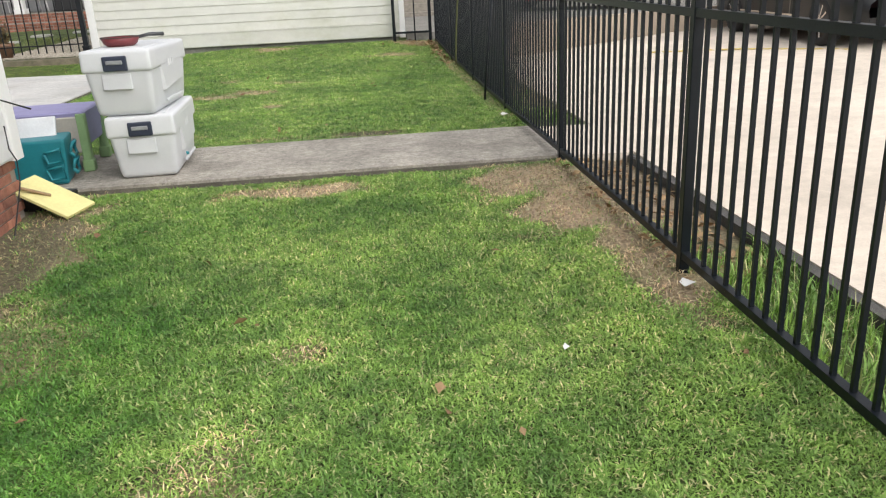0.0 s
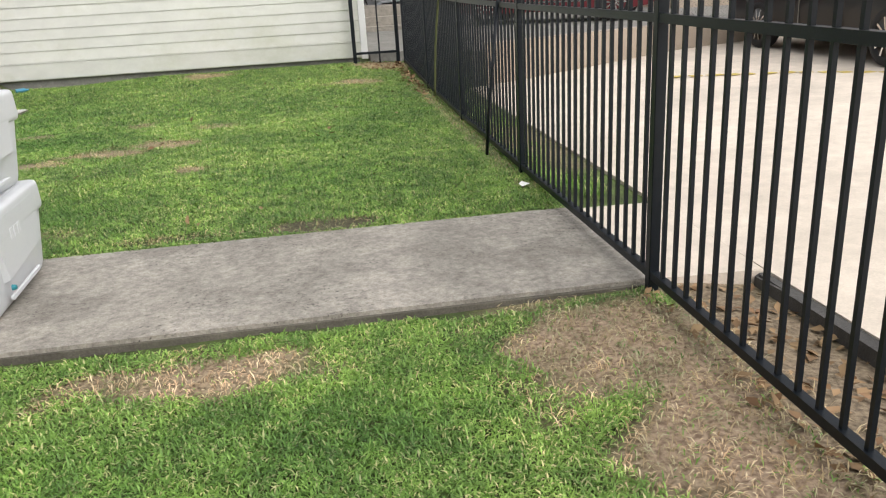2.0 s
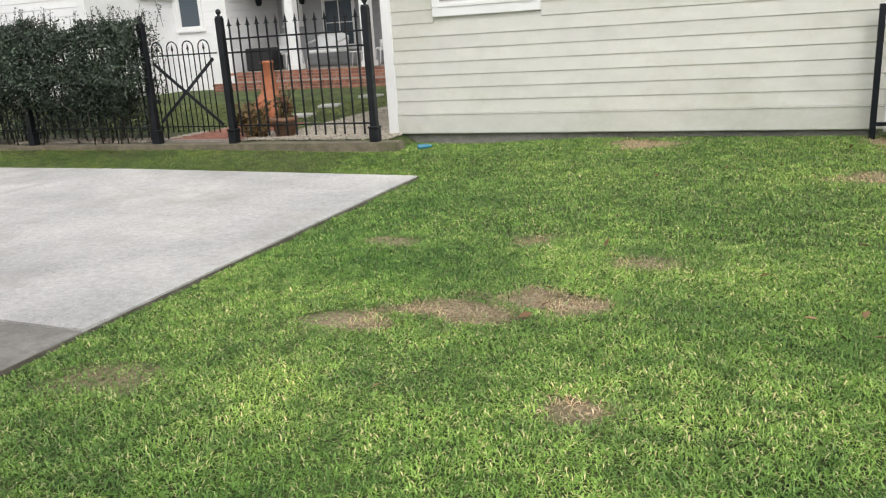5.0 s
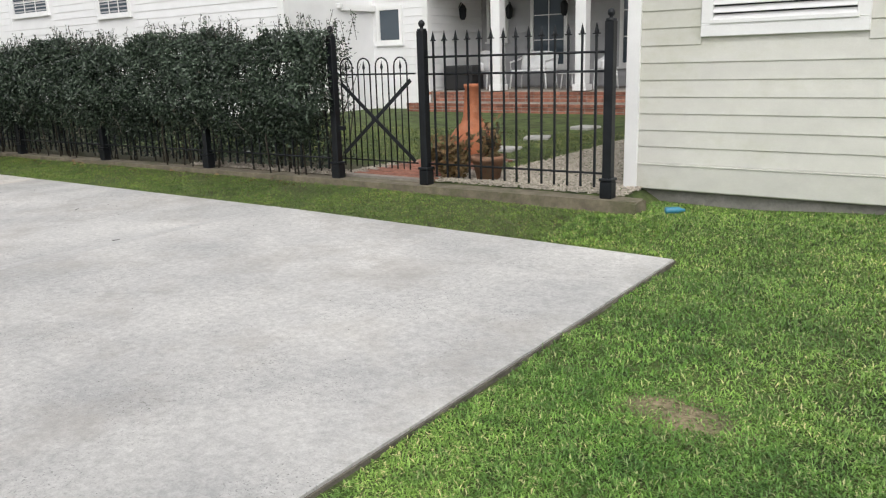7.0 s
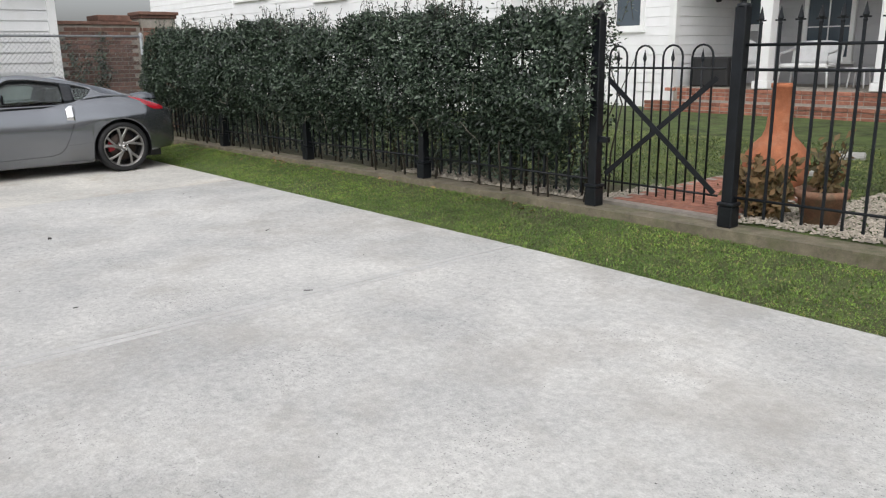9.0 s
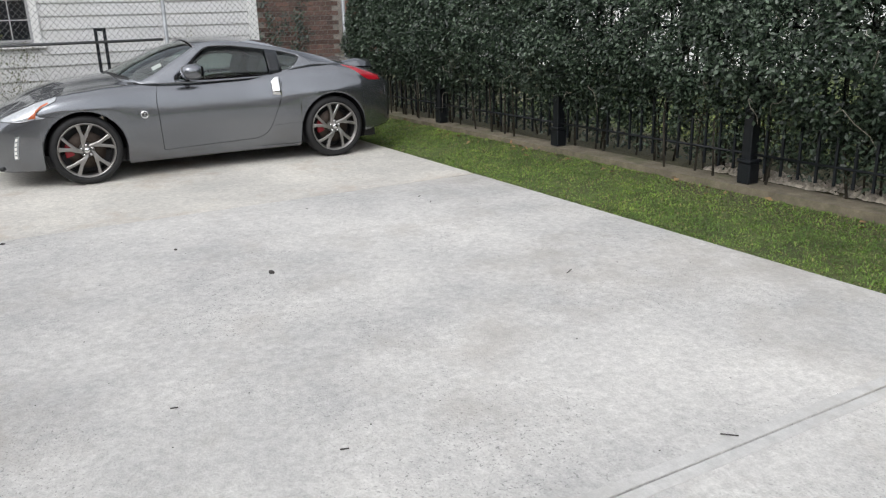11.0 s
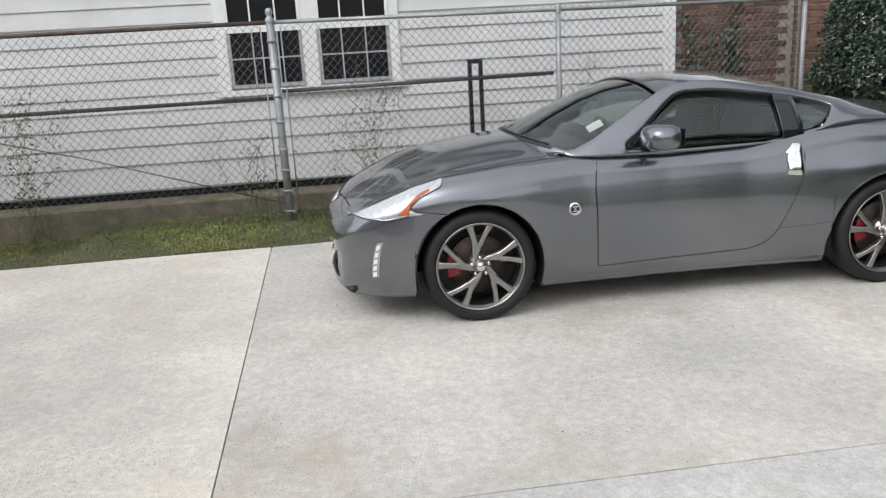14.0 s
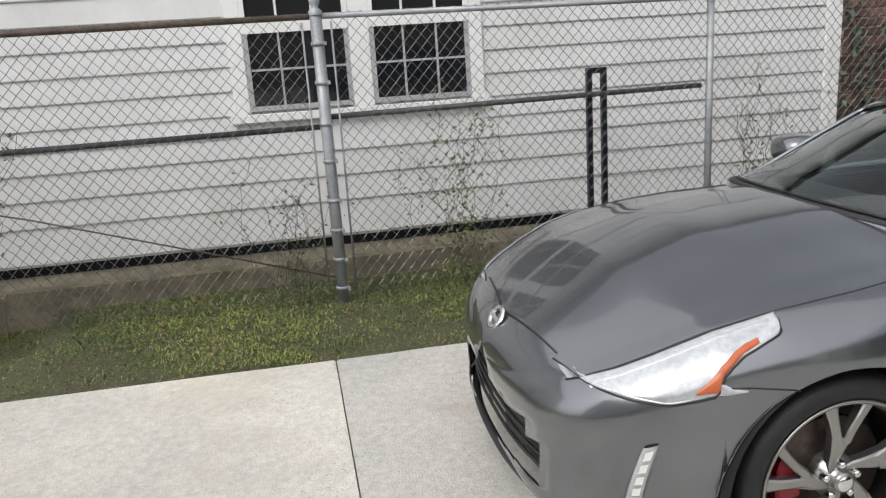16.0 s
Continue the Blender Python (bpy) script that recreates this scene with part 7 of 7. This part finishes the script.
# ---- litter, leaves and marks ----
def litter():
    rng = np.random.default_rng(77)
    C = []
    for k in range(420):
        y = 16.1 - abs(rng.normal(0, 1.6))
        x = 1.45 - abs(rng.normal(0, 0.07 if y < 15.2 else 0.35))
        C.append((x, y, ground_z(x, y) + 0.02))
    for k in range(420):
        x, y = rng.uniform(1.45, 2.1), rng.uniform(3.4, 6.0)
        C.append((x, y, ground_z(x, y) + 0.01))
    for k in range(40):
        x, y = rng.uniform(-2, 1.4), rng.uniform(1.5, 15)
        if not 5.9 < y < 7.5:
            C.append((x, y, ground_z(x, y) + 0.035))
    for k in range(70):
        x = rng.uniform(-17.8, -8)
        y = CURB_Y + slope_y(x) - abs(rng.normal(0.05, 0.15))
        C.append((x, y, ground_z(x, y) + 0.02))
    C = np.array(C)
    tagged(leaf_cloud("fallen_leaves", C, np.tile([0.0, 0, 1.0], (len(C), 1)), 0.065, M_DRY, None, rng=rng, jitter=0.35), "dry brown fallen leaves along the fence and curb", "leaves", kind="stuff")
    for x, y, s, lab in ((1.42, 7.9, 0.036, "torn white paper scrap on the grass by the fence"), (1.46, 3.30, 0.034, "crumpled white paper scrap beside the fence post"), (0.77, 2.91, 0.013, "small white scrap lying in the grass")):
        bm = bmesh.new()
        vs = [bm.verts.new((s * a, s * c, 0.01 * e)) for a, c, e in ((-1, -0.6, 0), (0.9, -0.8, 1), (1.0, 0.7, 0), (0.1, 0.9, 2), (-0.8, 0.6, 1))]
        bm.faces.new(vs)
        p = part("paper_scrap", bm, M_PAPER)
        p.modifiers.new("thickness", "SOLIDIFY").thickness = 0.002
        p.matrix_world = pose(x, y, ground_z(x, y) + 0.028, 0, 0, 25)
        tagged(p, lab, "litter")
    b = lathe("blue_bottle", [(0.001, -0.09), (0.03, -0.088), (0.033, -0.08), (0.033, 0.04), (0.014, 0.075), (0.014, 0.1), (0.001, 0.1)], M_BLUEBIT, n=14, axis="x")
    b.matrix_world = pose(-4.43, 15.64, ground_z(-4.43, 15.64) + 0.045, 0, 0, 35)
    tagged(b, "crushed blue plastic bottle lying in the grass", "bottle")
    # dark lump and flat iron spots on the drive
    for x, y, r, lab, nm in ((-11.25, 11.42, 0.026, "crumpled dark leaf on the pale concrete", "dead_leaf"), (-12.97, 9.95, 0.026, "small dark metal disc set in the concrete", "metal_disc"), (-11.2, 9.6, 0.02, "dark clod of soil on the concrete", "soil_clod"), (-12.1, 11.0, 0.016, "dark clod of soil on the concrete", "soil_clod")):
        bm = bmesh.new()
        bmesh.ops.create_icosphere(bm, subdivisions=2, radius=1)
        for v in bm.verts:
            k = 1 + 0.35 * noise.noise(v.co * 1.7 + Vector((x, y, 0)))
            v.co = Vector((v.co.x * r * 1.3 * k, v.co.y * r * 0.7 * k, max(0, v.co.z) * r * (0.5 if nm != "metal_disc" else 0.12) * k))
        p = part(nm, bm, M_DARKBIT)
        p.location = (x, y, drive_z(x) + 0.001)
        tagged(p, lab, nm.replace("_", " "))
    for k in range(7):
        x, y = rng.uniform(-13, -5.5), rng.uniform(10.2, 13.6)
        a, ln = rng.uniform(0, 3.1), rng.uniform(0.03, 0.065)
        t = tubes("twig", [([(x, y, drive_z(x) + 0.005), (x + ln * math.cos(a), y + ln * math.sin(a), drive_z(x) + 0.010)], 0.003)], M_DARKBIT, n=4)
        tagged(t, "short dark twig lying on the concrete drive", "twig", "twigs on the drive")
    V, F = [], []
    for k in range(160):
        x, y = rng.uniform(-16, -4.2), rng.uniform(9.6, 13.8)
        r = rng.uniform(0.002, 0.005)
        b, z = len(V), drive_z(x) + 0.0015
        V += [(x - r, y - r * 0.6, z), (x + r, y - r * 0.7, z), (x + r * 0.8, y + r, z), (x - r, y + r * 0.7, z), (x, y, z + r * 0.6)]
        F += [(b, b + 1, b + 4), (b + 1, b + 2, b + 4), (b + 2, b + 3, b + 4), (b + 3, b, b + 4)]
    tagged(build("grit", V, F, M_DARKBIT), "dark grit and leaf crumbs scattered on the drive", "grit", kind="stuff")


litter()


# ---- lawn grass ----
_gx, _gy = np.arange(-19.2, 3.2, 0.1), np.arange(-2, 20, 0.1)
LEVELS = (_gx, _gy, np.array([[ground_z(a, b) for a in _gx] for b in _gy]))


def blades(name, x, y, length, width, mat, label, seed, lean=1.12, parent=None):
    rng = np.random.default_rng(seed)
    n = len(x)
    gx, gy, tab = LEVELS
    u, v = np.clip((x - gx[0]) / 0.1, 0, len(gx) - 1.001), np.clip((y - gy[0]) / 0.1, 0, len(gy) - 1.001)
    i, j = u.astype(int), v.astype(int)
    u, v = u - i, v - j
    z = (tab[j, i] * (1 - u) + tab[j, i + 1] * u) * (1 - v) + (tab[j + 1, i] * (1 - u) + tab[j + 1, i + 1] * u) * v
    ang = rng.uniform(0, 2 * np.pi, n)
    L = length * (0.5 + rng.random(n))
    tilt = np.clip(rng.normal(lean, 0.35, n), 0.1, 1.5)
    d = np.stack([np.cos(ang), np.sin(ang), np.zeros(n)], 1)
    s = np.stack([-np.sin(ang), np.cos(ang), np.zeros(n)], 1)
    up = np.array([0, 0, 1.0])
    base = np.stack([x, y, z], 1)
    W = (width * (0.6 + 0.8 * rng.random(n)))[:, None]
    mid = base + (d * np.sin(tilt * 0.6)[:, None] + up * np.cos(tilt * 0.6)[:, None]) * (L * 0.55)[:, None]
    tip = mid + (d * np.sin(np.minimum(tilt * 1.35, 1.75))[:, None] + up * np.cos(np.minimum(tilt * 1.35, 1.75))[:, None]) * (L * 0.5)[:, None]
    P = np.stack([base, mid - s * W * 0.5, mid + s * W * 0.5, tip], 1).reshape(-1, 3)
    me = bpy.data.meshes.new(name)
    me.vertices.add(4 * n)
    me.vertices.foreach_set("co", P.astype(np.float32).ravel())
    idx = np.arange(n)[:, None] * 4 + np.array([[0, 2, 1, 1, 2, 3]])
    me.loops.add(6 * n)
    me.loops.foreach_set("vertex_index", idx.astype(np.int32).ravel())
    me.polygons.add(2 * n)
    me.polygons.foreach_set("loop_start", np.arange(2 * n, dtype=np.int32) * 3)
    me.update(calc_edges=True)
    me.materials.append(mat)
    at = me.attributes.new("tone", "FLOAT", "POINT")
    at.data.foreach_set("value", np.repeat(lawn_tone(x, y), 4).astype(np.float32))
    ob = new(name, me)
    ob.parent = parent
    return tagged(ob, label, "grass", kind="stuff")


def grass_material(name, a, c, straw, straw_part=0.1, soft=0.55):
    m = bpy.data.materials.new(name)
    m.use_nodes = True
    N, L = m.node_tree.nodes, m.node_tree.links
    b = N["Principled BSDF"]
    g = N.new("ShaderNodeNewGeometry")
    cr = N.new("ShaderNodeValToRGB")
    e = cr.color_ramp.elements
    e[0].color, e[1].color = (*a, 1), (*c, 1)
    e[1].position = 1 - straw_part - 0.02
    k = e.new(1 - straw_part)
    k.color = (*straw, 1)
    L.new(g.outputs["Random Per Island"], cr.inputs[0])
    out = cr.outputs[0]
    for sc, lo, hi in ((1.1, (0.70, 0.76, 0.72), (1.25, 1.2, 1.15)), (7.0, (0.55, 0.64, 0.55), (1.35, 1.28, 1.2))):
        tx = N.new("ShaderNodeTexNoise")
        tx.inputs["Scale"].default_value, tx.inputs["Detail"].default_value = sc, 4
        L.new(g.outputs["Position"], tx.inputs["Vector"])
        r2 = N.new("ShaderNodeValToRGB")
        r2.color_ramp.elements[0].position, r2.color_ramp.elements[1].position = 0.35, 0.65
        r2.color_ramp.elements[0].color, r2.color_ramp.elements[1].color = (*lo, 1), (*hi, 1)
        L.new(tx.outputs["Fac"], r2.inputs[0])
        mx = N.new("ShaderNodeMix")
        mx.data_type, mx.blend_type = "RGBA", "MULTIPLY"
        mx.inputs[0].default_value = 0.85
        L.new(out, mx.inputs[6])
        L.new(r2.outputs[0], mx.inputs[7])
        out = mx.outputs[2]
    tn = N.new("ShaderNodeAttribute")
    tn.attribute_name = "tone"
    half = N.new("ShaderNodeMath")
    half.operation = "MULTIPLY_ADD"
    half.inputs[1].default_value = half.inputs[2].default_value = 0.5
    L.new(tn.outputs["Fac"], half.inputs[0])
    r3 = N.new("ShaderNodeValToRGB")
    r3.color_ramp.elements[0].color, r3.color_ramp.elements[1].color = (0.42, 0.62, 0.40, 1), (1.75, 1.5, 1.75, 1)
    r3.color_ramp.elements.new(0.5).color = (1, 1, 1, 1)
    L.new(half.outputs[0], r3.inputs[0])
    mx = N.new("ShaderNodeMix")
    mx.data_type, mx.blend_type = "RGBA", "MULTIPLY"
    mx.inputs[0].default_value = 1.0
    L.new(out, mx.inputs[6])
    L.new(r3.outputs[0], mx.inputs[7])
    L.new(mx.outputs[2], b.inputs["Base Color"])
    b.inputs["Roughness"].default_value = soft
    return m


M_GRASS = grass_material("mown_grass", (0.098, 0.205, 0.024), (0.265, 0.43, 0.10), (0.52, 0.50, 0.26), 0.09)
M_WEEDS = grass_material("short_weeds", (0.07, 0.14, 0.018), (0.205, 0.315, 0.055), (0.28, 0.24, 0.11), 0.10)
M_BACKLAWN = grass_material("olive_back_lawn", (0.085, 0.125, 0.028), (0.19, 0.225, 0.07), (0.26, 0.24, 0.12), 0.08)
M_MOSS = grass_material("mossy_weeds", (0.07, 0.11, 0.02), (0.20, 0.25, 0.06), (0.26, 0.20, 0.10), 0.2)
M_STRAW = grass_material("dry_straw", (0.33, 0.23, 0.135), (0.57, 0.45, 0.29), (0.62, 0.54, 0.37), 0.2, 0.8)


def scatter(n, x0, x1, y0, y1, seed, power=1.0, inside=None):
    rng = np.random.default_rng(seed)
    x = rng.uniform(x0, x1, n)
    y = y0 + (y1 - y0) * rng.random(n) ** power
    keep = rng.random(n) > 0.97 * np.clip(bare(x, y) * 1.25, 0, 1)
    if inside is not None:
        keep &= inside(x, y)
    return x[keep], y[keep]


def lawn():
    edge = lambda x, y: (x < 1.60) & ((y < 5.98 + 0.04 * np.sin(7 * x) * np.sin(3 * x)) & ((x > -2.42) | (y > 5.7))) & (y > -1.5)
    x, y = scatter(25000, -2.6, 1.6, -1.5, 1.7, 8, inside=edge)
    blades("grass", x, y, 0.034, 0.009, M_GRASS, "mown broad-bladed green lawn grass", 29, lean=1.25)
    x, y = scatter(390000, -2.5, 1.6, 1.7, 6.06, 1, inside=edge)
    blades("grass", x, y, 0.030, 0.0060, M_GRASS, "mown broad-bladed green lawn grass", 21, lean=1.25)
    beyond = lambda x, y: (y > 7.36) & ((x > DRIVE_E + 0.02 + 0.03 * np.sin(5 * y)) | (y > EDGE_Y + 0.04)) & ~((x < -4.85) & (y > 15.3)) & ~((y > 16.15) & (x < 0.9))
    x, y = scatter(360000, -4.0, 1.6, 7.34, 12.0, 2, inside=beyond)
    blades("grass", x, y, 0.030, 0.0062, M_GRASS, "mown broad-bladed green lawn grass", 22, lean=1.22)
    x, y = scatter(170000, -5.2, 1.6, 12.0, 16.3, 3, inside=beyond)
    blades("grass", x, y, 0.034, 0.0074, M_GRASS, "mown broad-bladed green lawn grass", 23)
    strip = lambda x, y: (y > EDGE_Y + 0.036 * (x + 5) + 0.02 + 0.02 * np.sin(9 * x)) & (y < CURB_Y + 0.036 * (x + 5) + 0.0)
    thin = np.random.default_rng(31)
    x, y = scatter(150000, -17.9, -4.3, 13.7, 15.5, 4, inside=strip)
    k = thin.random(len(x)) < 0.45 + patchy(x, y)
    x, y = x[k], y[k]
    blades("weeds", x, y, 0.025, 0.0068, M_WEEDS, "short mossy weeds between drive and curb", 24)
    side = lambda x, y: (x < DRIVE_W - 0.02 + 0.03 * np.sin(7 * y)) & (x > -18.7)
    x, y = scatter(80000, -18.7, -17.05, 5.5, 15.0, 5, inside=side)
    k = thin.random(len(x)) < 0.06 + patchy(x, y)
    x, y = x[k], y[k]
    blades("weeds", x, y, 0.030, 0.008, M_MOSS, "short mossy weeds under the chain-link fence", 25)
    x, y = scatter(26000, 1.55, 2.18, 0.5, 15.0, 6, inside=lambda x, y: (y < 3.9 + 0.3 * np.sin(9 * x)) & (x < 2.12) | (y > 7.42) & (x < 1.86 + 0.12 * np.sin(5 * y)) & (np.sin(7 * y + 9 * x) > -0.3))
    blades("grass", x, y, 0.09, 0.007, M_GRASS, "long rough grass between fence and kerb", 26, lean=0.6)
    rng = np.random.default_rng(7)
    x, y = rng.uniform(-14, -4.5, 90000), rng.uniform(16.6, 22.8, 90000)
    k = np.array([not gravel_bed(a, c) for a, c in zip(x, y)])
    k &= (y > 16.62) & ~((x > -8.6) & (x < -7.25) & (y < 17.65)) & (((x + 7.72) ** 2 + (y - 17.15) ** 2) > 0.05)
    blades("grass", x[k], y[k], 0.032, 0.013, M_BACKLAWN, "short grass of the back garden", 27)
    # dry clippings on the bare patches
    rng = np.random.default_rng(9)
    x, y = rng.uniform(-2.5, 1.7, 260000), rng.uniform(0.8, 16.2, 260000)
    k = (rng.random(len(x)) < bare(x, y) * np.where(y > 7.4, 0.95, 0.85) * (1 - 0.8 * soil(x, y))) & ((y < 6.02) | (y > 7.38)) & ~((x < -2.4) & (y < 5.7)) & ~((y > 16.15))
    blades("straw", x[k], y[k], 0.045, 0.0045, M_STRAW, "dry straw clippings on bare soil", 28, lean=1.35)


lawn()
